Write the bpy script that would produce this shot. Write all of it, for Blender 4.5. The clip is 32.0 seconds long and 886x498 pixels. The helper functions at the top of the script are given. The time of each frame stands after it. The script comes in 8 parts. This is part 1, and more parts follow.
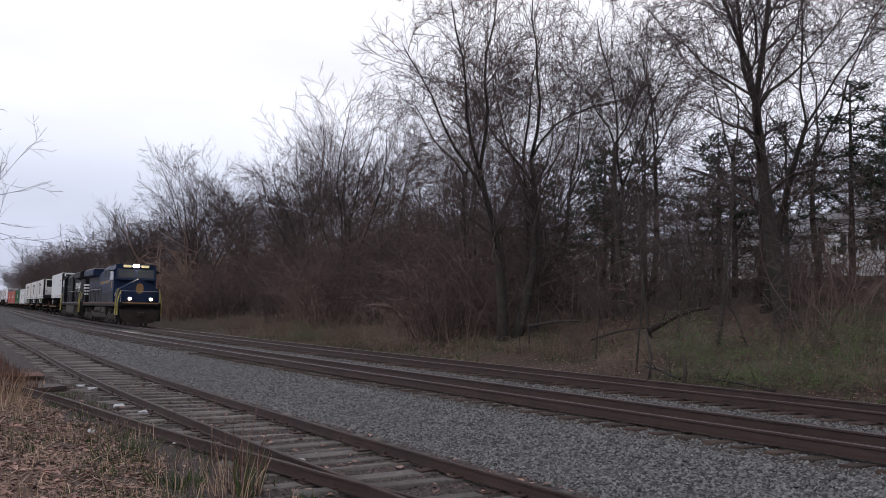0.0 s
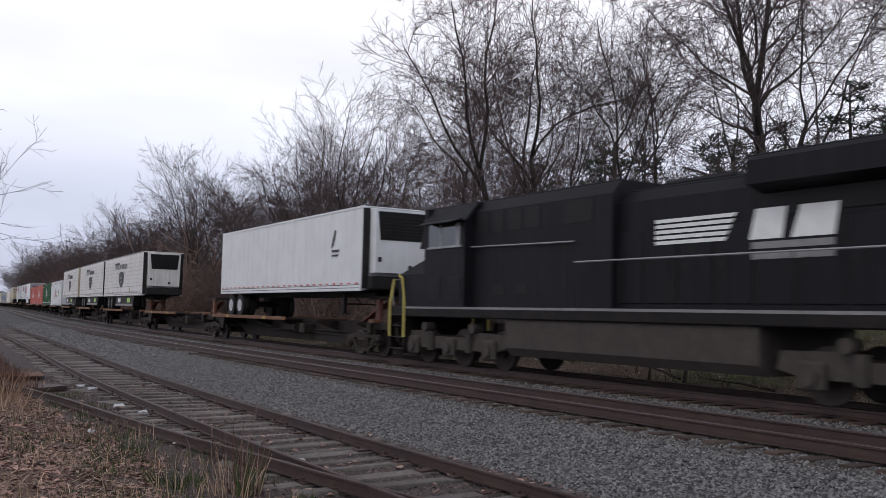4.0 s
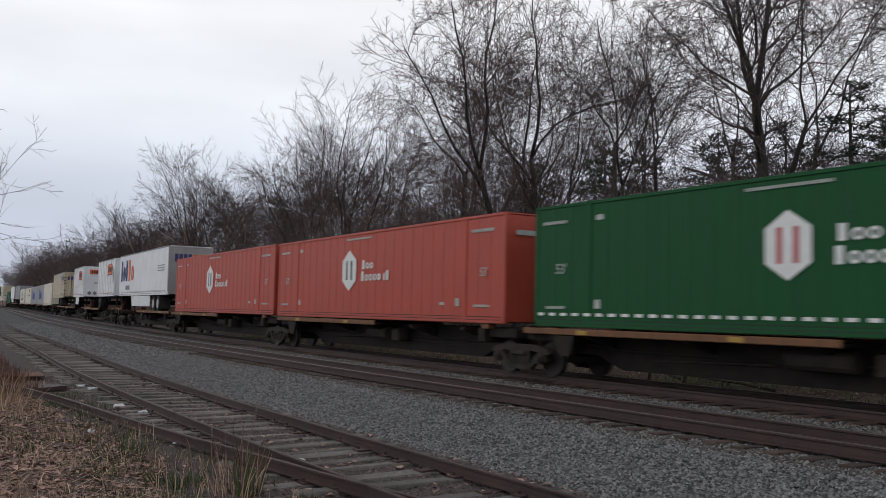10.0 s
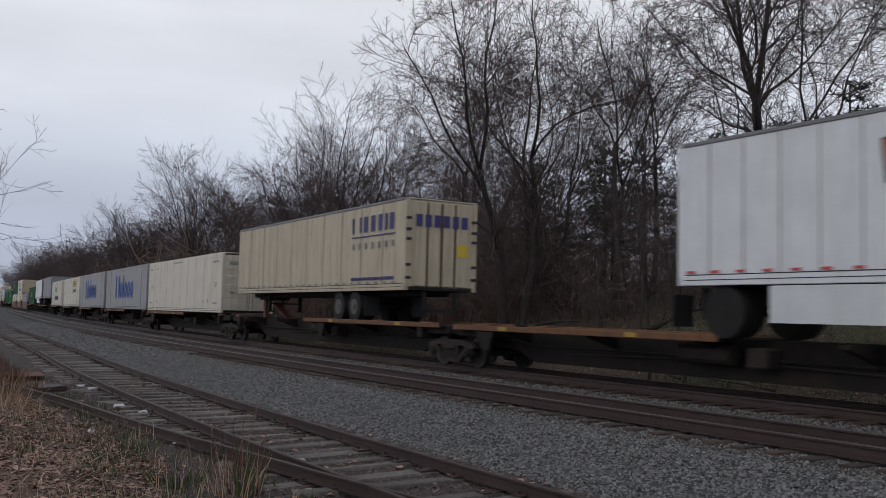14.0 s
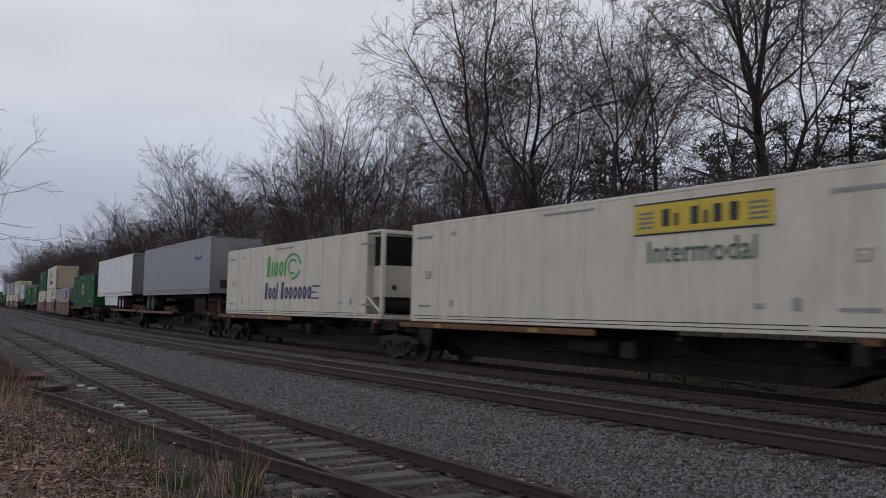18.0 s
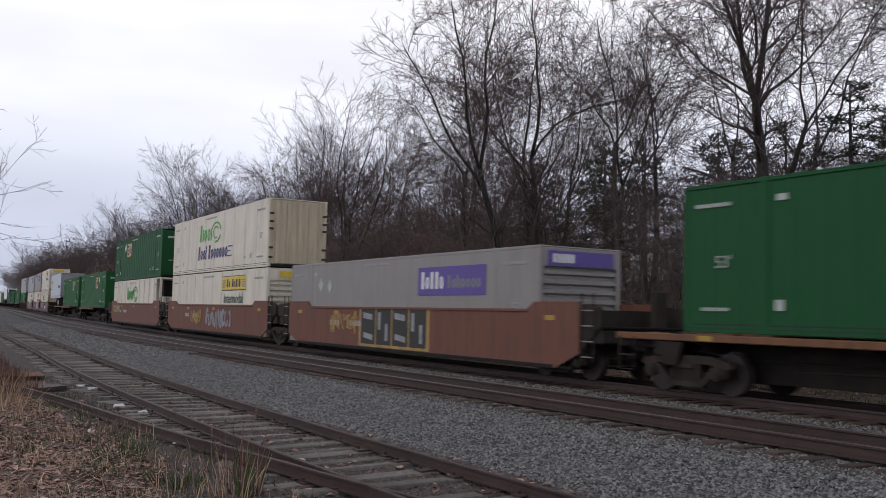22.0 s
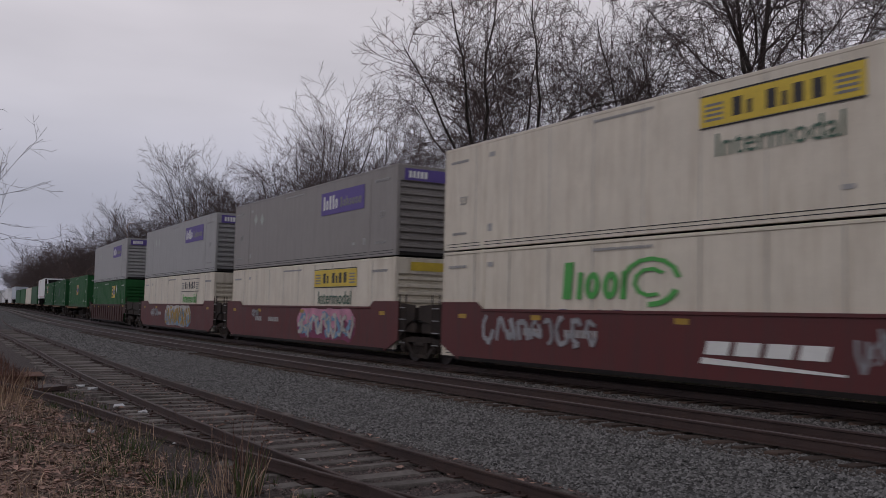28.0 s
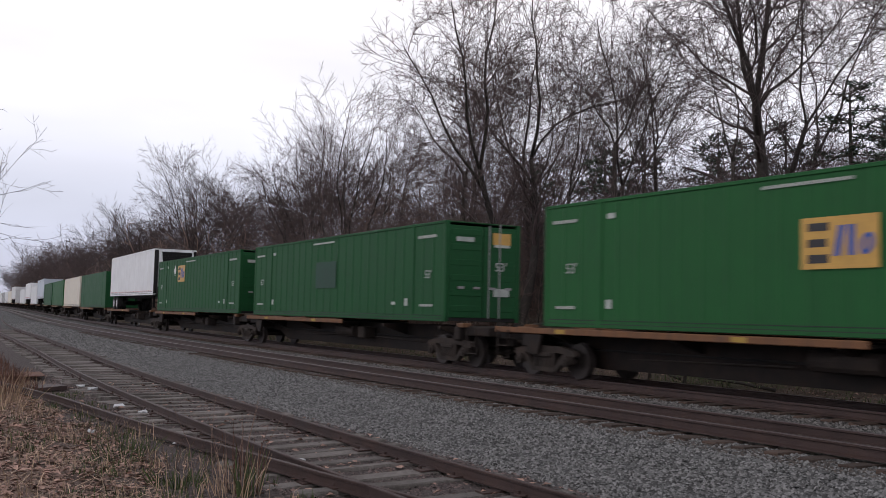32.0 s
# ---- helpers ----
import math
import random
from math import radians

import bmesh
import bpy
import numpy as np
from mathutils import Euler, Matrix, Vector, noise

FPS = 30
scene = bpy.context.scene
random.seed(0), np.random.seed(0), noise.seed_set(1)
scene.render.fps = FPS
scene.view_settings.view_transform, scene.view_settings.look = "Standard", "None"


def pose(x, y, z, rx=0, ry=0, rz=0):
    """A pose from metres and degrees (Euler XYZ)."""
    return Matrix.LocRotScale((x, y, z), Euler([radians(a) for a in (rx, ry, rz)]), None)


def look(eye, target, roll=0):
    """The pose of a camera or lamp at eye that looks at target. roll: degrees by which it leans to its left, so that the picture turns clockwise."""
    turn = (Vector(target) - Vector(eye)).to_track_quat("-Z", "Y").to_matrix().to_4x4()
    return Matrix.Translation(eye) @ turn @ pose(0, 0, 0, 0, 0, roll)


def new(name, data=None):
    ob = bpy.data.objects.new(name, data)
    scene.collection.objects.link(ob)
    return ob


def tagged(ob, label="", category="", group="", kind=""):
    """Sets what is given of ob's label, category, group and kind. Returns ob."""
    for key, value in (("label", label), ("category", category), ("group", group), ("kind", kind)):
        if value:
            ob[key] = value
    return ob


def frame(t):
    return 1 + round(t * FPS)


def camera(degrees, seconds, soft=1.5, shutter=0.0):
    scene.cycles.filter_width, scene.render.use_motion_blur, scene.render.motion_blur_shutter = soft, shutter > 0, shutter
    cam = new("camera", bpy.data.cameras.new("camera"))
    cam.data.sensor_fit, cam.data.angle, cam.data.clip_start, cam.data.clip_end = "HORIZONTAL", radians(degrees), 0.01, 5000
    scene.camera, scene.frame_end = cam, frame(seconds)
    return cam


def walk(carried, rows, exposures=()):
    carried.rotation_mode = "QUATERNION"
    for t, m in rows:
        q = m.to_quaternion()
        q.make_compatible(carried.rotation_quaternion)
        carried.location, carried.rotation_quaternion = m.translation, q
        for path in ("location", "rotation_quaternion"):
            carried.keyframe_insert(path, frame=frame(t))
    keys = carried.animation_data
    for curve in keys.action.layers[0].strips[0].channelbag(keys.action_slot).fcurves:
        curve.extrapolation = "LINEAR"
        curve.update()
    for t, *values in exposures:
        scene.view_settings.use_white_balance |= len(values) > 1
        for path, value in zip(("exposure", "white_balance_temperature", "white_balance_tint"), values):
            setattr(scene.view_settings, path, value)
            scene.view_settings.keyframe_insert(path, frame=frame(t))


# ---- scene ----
# ---- the railway's line in plan: a curve, by its turn per metre ----
STEP = 1.0
SS = np.arange(-1100.0, 701.0, STEP)
_bend = np.radians(np.interp(SS, [-421, -420, -250, -170, -110, -50, 30, 31],
                             [0, 0, 0.0006, -0.0211, 0.0218, 0.0684, 0.0327, 0]))
_zero = int(np.argmin(np.abs(SS)))


def _sum(values):
    total = np.concatenate([[0], np.cumsum((values[1:] + values[:-1]) / 2 * STEP)])
    return total - total[_zero]


S_TURN = _sum(_bend)
S_X, S_Y = _sum(np.cos(S_TURN)), _sum(np.sin(S_TURN))
FAR_Y, NEAR_GAP, GRADE = 15.33, 4.08, -0.00125
BANK, BANK_NEAR = 0.74, 2.05
SPEED = 21.65


def at(s, lat=0.0, z=0.0):
    """A point by its way along the far track, its distance beyond that track's middle and its height over the rail."""
    t = float(np.interp(s, SS, S_TURN))
    return Vector((float(np.interp(s, SS, S_X)) - math.sin(t) * lat,
                   FAR_Y + float(np.interp(s, SS, S_Y)) + math.cos(t) * lat, z + GRADE * max(s, -460.0)))


def heading(s):
    return math.degrees(float(np.interp(s, SS, S_TURN)))


def on_track(s, bank=BANK):
    """The pose of a thing that stands on the far track at s: its x axis points the way the train goes."""
    p = at(s)
    return pose(p.x, p.y, p.z, 0, 0, heading(s)) @ pose(0, 0, 0, -bank, 0, 0)


# ---- camera ----
cam = camera(50.66, 32.0, soft=0.8, shutter=0.22)
EYE = Vector((0, 0, 1.656))
AIM = EYE + Vector((-8.444156, 5.3194304, 0.6323682))
STAND = look(EYE, AIM, 0.758)
walk(cam, [(0, STAND), (32, STAND)], exposures=[(0, 0.28, 6350, 15), (2.5, 0.22, 6350, 15), (3.5, 0.25, 6350, 15), (5.8, -0.05, 6250, 13), (7, -0.38, 6250, 12), (8, -0.36, 6250, 12), (9, -0.38, 6250, 12), (9.9, 0.08, 6480, 10), (11, -0.02, 6350, 11), (12, -0.5, 6230, 11), (13, -0.32, 6250, 11), (14, -0.2, 6280, 11), (17, -0.12, 6280, 12), (18, -0.4, 6230, 12), (19, -0.3, 6250, 11), (20, -0.27, 6230, 11), (21, -0.3, 6250, 11), (22, 0.2, 6400, 14), (23, -0.36, 6420, 13), (24, -0.12, 6320, 13), (25, 0.15, 6500, 12), (25.5, 0.15, 6500, 13), (28, -0.57, 6550, 19), (29, -0.37, 6530, 17), (30, -0.2, 6550, 15), (32, 0.28, 6560, 16)])

# ---- sky and sun: an even overcast, a little brighter high up ----
world = bpy.data.worlds.new("world")
scene.world = world
world.use_nodes = True
wn, wl = world.node_tree.nodes, world.node_tree.links
wn.clear()
w_out = wn.new("ShaderNodeOutputWorld")
w_bg = wn.new("ShaderNodeBackground")
w_sky = wn.new("ShaderNodeTexSky")
w_sky.sky_type, w_sky.sun_disc = "NISHITA", False
w_sky.sun_elevation, w_sky.sun_rotation = radians(35), radians(200)
w_dim = wn.new("ShaderNodeVectorMath")
w_dim.operation = "SCALE"
w_dim.inputs["Scale"].default_value = 0.1
w_co = wn.new("ShaderNodeTexCoord")
w_sep = wn.new("ShaderNodeSeparateXYZ")
w_ramp = wn.new("ShaderNodeValToRGB")
e = w_ramp.color_ramp.elements
e[0].position, e[0].color = 0.0, (0.46, 0.49, 0.60, 1)
e[1].position, e[1].color = 1.0, (0.30, 0.31, 0.34, 1)
for pos, col in ((0.05, (0.50, 0.54, 0.66, 1)), (0.12, (0.66, 0.70, 0.80, 1)), (0.21, (0.92, 0.94, 0.99, 1)), (0.32, (1.0, 1.0, 1.02, 1)), (0.5, (0.62, 0.63, 0.66, 1)), (0.7, (0.36, 0.37, 0.40, 1))):
    el = w_ramp.color_ramp.elements.new(pos)
    el.color = col
w_map = wn.new("ShaderNodeMapping")
w_map.inputs["Scale"].default_value = (1.2, 1.2, 5.0)
w_noise = wn.new("ShaderNodeTexNoise")
w_noise.inputs["Scale"].default_value, w_noise.inputs["Detail"].default_value = 1.6, 4
w_cl = wn.new("ShaderNodeMapRange")
w_cl.inputs["From Min"].default_value, w_cl.inputs["From Max"].default_value = 0.3, 0.7
w_cl.inputs["To Min"].default_value, w_cl.inputs["To Max"].default_value = 0.86, 1.1
w_mul = wn.new("ShaderNodeVectorMath")
w_mul.operation = "SCALE"
w_mix = wn.new("ShaderNodeMix")
w_mix.data_type = "RGBA"
w_mix.inputs["Factor"].default_value = 0.9
wl.new(w_sky.outputs["Color"], w_dim.inputs[0])
wl.new(w_co.outputs["Generated"], w_sep.inputs[0])
wl.new(w_sep.outputs["Z"], w_ramp.inputs["Fac"])
wl.new(w_co.outputs["Generated"], w_map.inputs["Vector"])
wl.new(w_map.outputs[0], w_noise.inputs["Vector"])
wl.new(w_noise.outputs["Fac"], w_cl.inputs["Value"])
wl.new(w_ramp.outputs["Color"], w_mul.inputs[0])
wl.new(w_cl.outputs["Result"], w_mul.inputs["Scale"])
wl.new(w_dim.outputs[0], w_mix.inputs["A"])
wl.new(w_mul.outputs[0], w_mix.inputs["B"])
wl.new(w_mix.outputs["Result"], w_bg.inputs["Color"])
w_bg.inputs["Strength"].default_value = 1.0
wl.new(w_bg.outputs[0], w_out.inputs["Surface"])

sun = new("sun", bpy.data.lights.new("sun", "SUN"))
sun.data.energy, sun.data.angle, sun.data.color = 0.5, radians(20), (1.0, 0.96, 0.9)
sun.matrix_world = look((0, 0, 50), (0 - 8, 50 * 0.6, 50 - 38))


# ---- materials ----
def socket(node, name, value):
    node.inputs[name].default_value = value


def material(name, color, rough=0.6, metal=0.0, vary=0.25, scale=3.0, bump=0.15, bump_scale=60.0, dirt=None, dirt_amount=0.0,
             streak=False, rand=0.0, island=False, emit=None, coat=0.0):
    """A plain surface with variation at two scales, and dirt or rust in patches or in streaks that run down."""
    m = bpy.data.materials.new(name)
    m.use_nodes = True
    n, l = m.node_tree.nodes, m.node_tree.links
    b = n["Principled BSDF"]
    co = n.new("ShaderNodeTexCoord")
    big = n.new("ShaderNodeTexNoise")
    socket(big, "Scale", scale), socket(big, "Detail", 5.0), socket(big, "Roughness", 0.65)
    l.new(co.outputs["Object"], big.inputs["Vector"])
    fine = n.new("ShaderNodeTexNoise")
    socket(fine, "Scale", bump_scale), socket(fine, "Detail", 3.0)
    l.new(co.outputs["Object"], fine.inputs["Vector"])
    mr = n.new("ShaderNodeMapRange")
    socket(mr, "From Min", 0.3), socket(mr, "From Max", 0.7), socket(mr, "To Min", 1 - vary), socket(mr, "To Max", 1 + vary * 0.6)
    l.new(big.outputs["Fac"], mr.inputs["Value"])
    mf = n.new("ShaderNodeMapRange")
    socket(mf, "From Min", 0.25), socket(mf, "From Max", 0.75), socket(mf, "To Min", 1 - vary * 0.5), socket(mf, "To Max", 1 + vary * 0.5)
    l.new(fine.outputs["Fac"], mf.inputs["Value"])
    mm = n.new("ShaderNodeMath")
    mm.operation = "MULTIPLY"
    l.new(mr.outputs[0], mm.inputs[0]), l.new(mf.outputs[0], mm.inputs[1])
    factor = mm.outputs[0]
    if rand:
        src = n.new("ShaderNodeNewGeometry").outputs["Random Per Island"] if island else n.new("ShaderNodeObjectInfo").outputs["Random"]
        rr = n.new("ShaderNodeMapRange")
        socket(rr, "To Min", 1 - rand), socket(rr, "To Max", 1 + rand)
        l.new(src, rr.inputs["Value"])
        m2 = n.new("ShaderNodeMath")
        m2.operation = "MULTIPLY"
        l.new(factor, m2.inputs[0]), l.new(rr.outputs[0], m2.inputs[1])
        factor = m2.outputs[0]
    sc = n.new("ShaderNodeVectorMath")
    sc.operation = "SCALE"
    sc.inputs[0].default_value = color
    l.new(factor, sc.inputs["Scale"])
    col = sc.outputs[0]
    if dirt is not None:
        mp = n.new("ShaderNodeMapping")
        socket(mp, "Scale", (2.6, 2.6, 0.22) if streak else (0.9, 0.9, 0.9))
        l.new(co.outputs["Object"], mp.inputs["Vector"])
        dn = n.new("ShaderNodeTexNoise")
        socket(dn, "Scale", 2.2 if streak else 1.6), socket(dn, "Detail", 6.0), socket(dn, "Roughness", 0.7)
        l.new(mp.outputs[0], dn.inputs["Vector"])
        dr = n.new("ShaderNodeMapRange")
        socket(dr, "From Min", 0.46), socket(dr, "From Max", 0.78), socket(dr, "To Min", 0.0), socket(dr, "To Max", dirt_amount)
        l.new(dn.outputs["Fac"], dr.inputs["Value"])
        mx = n.new("ShaderNodeMix")
        mx.data_type = "RGBA"
        l.new(dr.outputs[0], mx.inputs["Factor"]), l.new(col, mx.inputs["A"])
        mx.inputs["B"].default_value = (*dirt, 1)
        col = mx.outputs["Result"]
    l.new(col, b.inputs["Base Color"])
    socket(b, "Metallic", metal)
    ro = n.new("ShaderNodeMapRange")
    socket(ro, "To Min", max(0.05, rough - 0.12)), socket(ro, "To Max", min(1.0, rough + 0.12))
    l.new(big.outputs["Fac"], ro.inputs["Value"]), l.new(ro.outputs[0], b.inputs["Roughness"])
    if coat:
        socket(b, "Coat Weight", coat)
    if bump:
        bp = n.new("ShaderNodeBump")
        socket(bp, "Strength", bump), socket(bp, "Distance", 0.02)
        l.new(fine.outputs["Fac"], bp.inputs["Height"]), l.new(bp.outputs[0], b.inputs["Normal"])
    if emit:
        socket(b, "Emission Color", (*emit[0], 1)), socket(b, "Emission Strength", emit[1])
    return m


def paint(name, color, amount=0.25, dirt=(0.10, 0.075, 0.055), rough=0.5):
    return material(name, color, rough, 0.0, 0.10, 0.8, 0.05, 40, dirt, amount, True)


M = {
    "rail": material("rusty_rail_steel", (0.058, 0.036, 0.033), 0.6, 0.3, 0.3, 2.0, 0.2, 80, (0.10, 0.055, 0.04), 0.5),
    "head": material("worn_rail_head", (0.13, 0.10, 0.102), 0.40, 0.5, 0.2, 3.0, 0.05, 40, (0.07, 0.05, 0.05), 0.5),
    "tie": material("weathered_tie_wood", (0.19, 0.17, 0.157), 0.9, 0, 0.45, 5.0, 0.7, 45, (0.055, 0.045, 0.04), 0.7, rand=0.3),
    "tie_brown": material("creosoted_tie_wood", (0.065, 0.042, 0.032), 0.9, 0, 0.4, 5.0, 0.6, 45, (0.06, 0.05, 0.045), 0.6, rand=0.35),
    "stone": material("ballast_stone", (0.158, 0.157, 0.155), 0.85, 0, 0.3, 14.0, 0.3, 120, None, 0, rand=0.78, island=True),
    "stone_stained": material("rust_stained_ballast", (0.075, 0.062, 0.054), 0.9, 0, 0.25, 14.0, 0.3, 120, None, 0, rand=0.75, island=True),
    "stone_mid": material("soiled_ballast_stone", (0.145, 0.138, 0.133), 0.9, 0, 0.25, 14.0, 0.3, 120, None, 0, rand=0.75, island=True),
    "patch_green": material("painted_over_patch", (0.018, 0.062, 0.042), 0.7, 0, 0.2, 2.0, 0.0, 40),
    "ink_faint": material("faint_grey_print", (0.36, 0.36, 0.36), 0.6, 0, 0.2, 3.0, 0.0, 40),
    "ink_pale": material("dull_white_print", (0.42, 0.46, 0.43), 0.6, 0, 0.2, 3.0, 0.0, 40),
    "bank_straw": material("faded_bank_grass", (0.21, 0.16, 0.105), 0.9, 0, 0.3, 3.0, 0.0, 30, None, 0, rand=0.45, island=True),
    "cinder": material("cinder_grit", (0.125, 0.092, 0.087), 0.9, 0, 0.25, 14.0, 0.3, 120, None, 0, rand=0.85, island=True),
    "bark": material("grey_brown_bark", (0.052, 0.043, 0.039), 0.95, 0, 0.35, 4.0, 0.6, 30, (0.07, 0.068, 0.05), 0.5, rand=0.25),
    "twig": material("brown_twigs", (0.088, 0.064, 0.062), 0.9, 0, 0.2, 1.0, 0.0, 30, None, 0, rand=0.3),
    "cane": material("pale_brush_canes", (0.165, 0.132, 0.105), 0.9, 0, 0.25, 1.0, 0.0, 30, None, 0, rand=0.35),
    "shrub": material("russet_brush_twigs", (0.195, 0.132, 0.105), 0.9, 0, 0.25, 1.0, 0.0, 30, None, 0, rand=0.3),
    "vine": material("dark_vine_tangle", (0.150, 0.103, 0.089), 0.9, 0, 0.25, 1.0, 0.0, 30, None, 0, rand=0.25),
    "bud": material("young_green_leaves", (0.10, 0.145, 0.05), 0.7, 0, 0.3, 2.0, 0.0, 30, None, 0, rand=0.35, island=True),
    "needle": material("pine_needles", (0.030, 0.055, 0.032), 0.7, 0, 0.3, 2.0, 0.0, 30, None, 0, rand=0.4, island=True),
    "dead_log": material("rotten_log_bark", (0.042, 0.030, 0.025), 0.95, 0, 0.4, 5.0, 0.6, 30),
    "straw": material("dry_straw", (0.43, 0.305, 0.21), 0.85, 0, 0.3, 3.0, 0.0, 30, None, 0, rand=0.4, island=True),
    "leaf": material("dead_leaves", (0.32, 0.205, 0.165), 0.85, 0, 0.35, 8.0, 0.1, 50, None, 0, rand=0.55, island=True),
    "weed": material("green_weeds", (0.06, 0.085, 0.025), 0.8, 0, 0.3, 5.0, 0.0, 30, None, 0, rand=0.4, island=True),
    "sprout": material("rusty_red_weeds", (0.13, 0.062, 0.042), 0.9, 0, 0.3, 3.0, 0.0, 30, None, 0, rand=0.4, island=True),
    "litter": material("white_litter", (0.55, 0.56, 0.58), 0.5, 0, 0.1, 6.0, 0.1, 40),
    "rust_plate": material("rusted_sheet_steel", (0.16, 0.075, 0.05), 0.8, 0.3, 0.4, 3.0, 0.3, 60),
    "siding": material("white_clapboard", (0.78, 0.80, 0.84), 0.6, 0, 0.08, 2.0, 0.05, 30),
    "roof_slate": material("grey_shingles", (0.22, 0.22, 0.23), 0.85, 0, 0.25, 6.0, 0.2, 30),
    "glass": material("dark_window_glass", (0.02, 0.024, 0.028), 0.08, 0, 0.1, 2.0, 0.0, 30, coat=0.5),
    "trim": material("white_trim", (0.6, 0.6, 0.6), 0.5, 0, 0.05, 3.0, 0.0, 30),
    "green_scrap": material("faded_green_scrap", (0.09, 0.15, 0.12), 0.7, 0, 0.2, 3.0, 0.1, 30),
    # rolling stock
    "black": material("grimy_black_steel", (0.010, 0.009, 0.009), 0.7, 0.0, 0.35, 3.0, 0.2, 50, (0.04, 0.028, 0.022), 0.6),
    "truck": material("dusty_cast_steel", (0.036, 0.029, 0.026), 0.8, 0.0, 0.35, 4.0, 0.3, 40, (0.07, 0.048, 0.038), 0.6),
    "wheel": material("dull_wheel_steel", (0.06, 0.05, 0.048), 0.5, 0.6, 0.3, 4.0, 0.1, 40),
    "spine": material("grimy_brown_steel", (0.020, 0.016, 0.015), 0.75, 0.0, 0.35, 2.0, 0.2, 40, (0.060, 0.036, 0.024), 0.6),
    "deck": paint("worn_amber_paint", (0.17, 0.074, 0.030), 1.0, (0.06, 0.036, 0.027), 0.7),
    "yellow": material("yellow_marking", (0.42, 0.26, 0.035), 0.6, 0, 0.2, 3.0, 0.05, 40, (0.2, 0.15, 0.1), 0.4),
    "well_orange": paint("faded_red_oxide_paint", (0.165, 0.062, 0.038), 1.0, (0.07, 0.042, 0.034), 0.7),
    "well_maroon": paint("maroon_paint", (0.105, 0.018, 0.019), 0.8, (0.045, 0.024, 0.024), 0.6),
    "well_brown": paint("dark_brown_paint", (0.074, 0.038, 0.036), 0.5, (0.045, 0.03, 0.028), 0.7),
    "tyre": material("black_tyre_rubber", (0.012, 0.0115, 0.0115), 0.85, 0, 0.2, 8.0, 0.2, 60, (0.03, 0.026, 0.023), 0.4),
    "rim_dull": material("soiled_wheel_rim", (0.10, 0.095, 0.088), 0.6, 0.1, 0.2, 6.0, 0.05, 40, (0.06, 0.05, 0.04), 0.6),
    "rim": material("pale_wheel_rim", (0.55, 0.55, 0.56), 0.4, 0.3, 0.15, 6.0, 0.05, 40, (0.15, 0.12, 0.1), 0.3),
    "chassis": material("dark_trailer_chassis", (0.022, 0.021, 0.022), 0.7, 0.1, 0.3, 3.0, 0.2, 40, (0.06, 0.05, 0.04), 0.5),
    "white": paint("white_box_paint", (0.71, 0.73, 0.74), 0.25, (0.42, 0.39, 0.34)),
    "bright_white": paint("clean_white_paint", (0.79, 0.81, 0.83), 0.3, (0.50, 0.47, 0.43)),
    "cream": paint("soiled_cream_paint", (0.71, 0.66, 0.555), 0.50, (0.33, 0.25, 0.16)),
    "cream_dirty": paint("stained_cream_paint", (0.55, 0.475, 0.34), 0.65, (0.20, 0.14, 0.09)),
    "reefer": paint("soiled_reefer_white", (0.74, 0.73, 0.70), 0.40, (0.25, 0.21, 0.17)),
    "grey": paint("light_grey_paint", (0.34, 0.345, 0.345), 0.4, (0.20, 0.19, 0.175)),
    "grey_warm": paint("warm_grey_paint", (0.26, 0.245, 0.235), 0.45, (0.14, 0.125, 0.11)),
    "silver": material("brushed_aluminium_panel", (0.29, 0.30, 0.315), 0.45, 0.25, 0.12, 1.5, 0.05, 40, (0.3, 0.29, 0.28), 0.3, True),
    "ice": paint("pale_blue_white_paint", (0.52, 0.58, 0.65), 0.1, (0.4, 0.4, 0.4)),
    "green": paint("green_box_paint", (0.015, 0.104, 0.030), 0.4, (0.012, 0.05, 0.022), 0.6),
    "green_dark": paint("deep_green_box_paint", (0.010, 0.082, 0.026), 0.4, (0.009, 0.038, 0.018), 0.6),
    "orange": paint("orange_red_box_paint", (0.43, 0.062, 0.034), 0.3, (0.20, 0.045, 0.03)),
    "door_dark": paint("shaded_door_grey", (0.20, 0.20, 0.21), 0.4, (0.09, 0.08, 0.075)),
    "seal": material("black_rubber_seal", (0.02, 0.02, 0.022), 0.7, 0, 0.2, 3.0, 0.0, 40),
    "seam": material("darker_panel_seam", (0.52, 0.51, 0.48), 0.7, 0, 0.3, 2.0, 0.0, 40),
    "ink_black": material("black_lettering", (0.03, 0.03, 0.035), 0.6, 0, 0.1, 3.0, 0.0, 40),
    "ink_grey": material("faded_grey_lettering", (0.22, 0.22, 0.22), 0.6, 0, 0.2, 3.0, 0.0, 40),
    "ink_white": material("white_lettering", (0.75, 0.77, 0.75), 0.6, 0, 0.1, 3.0, 0.0, 40),
    "ink_blue": material("blue_lettering", (0.05, 0.105, 0.36), 0.6, 0, 0.1, 3.0, 0.0, 40),
    "ink_navy": material("navy_lettering", (0.045, 0.045, 0.17), 0.6, 0, 0.1, 3.0, 0.0, 40),
    "ink_purple": material("purple_lettering", (0.11, 0.075, 0.30), 0.6, 0, 0.1, 3.0, 0.0, 40),
    "ink_red": material("red_lettering", (0.45, 0.07, 0.08), 0.6, 0, 0.1, 3.0, 0.0, 40),
    "ink_orange": material("orange_panel_paint", (0.72, 0.13, 0.035), 0.5, 0, 0.1, 3.0, 0.0, 40),
    "ink_green": material("green_lettering", (0.07, 0.38, 0.08), 0.6, 0, 0.1, 3.0, 0.0, 40),
    "ink_lime": material("lime_panel_paint", (0.38, 0.62, 0.12), 0.5, 0, 0.1, 3.0, 0.0, 40),
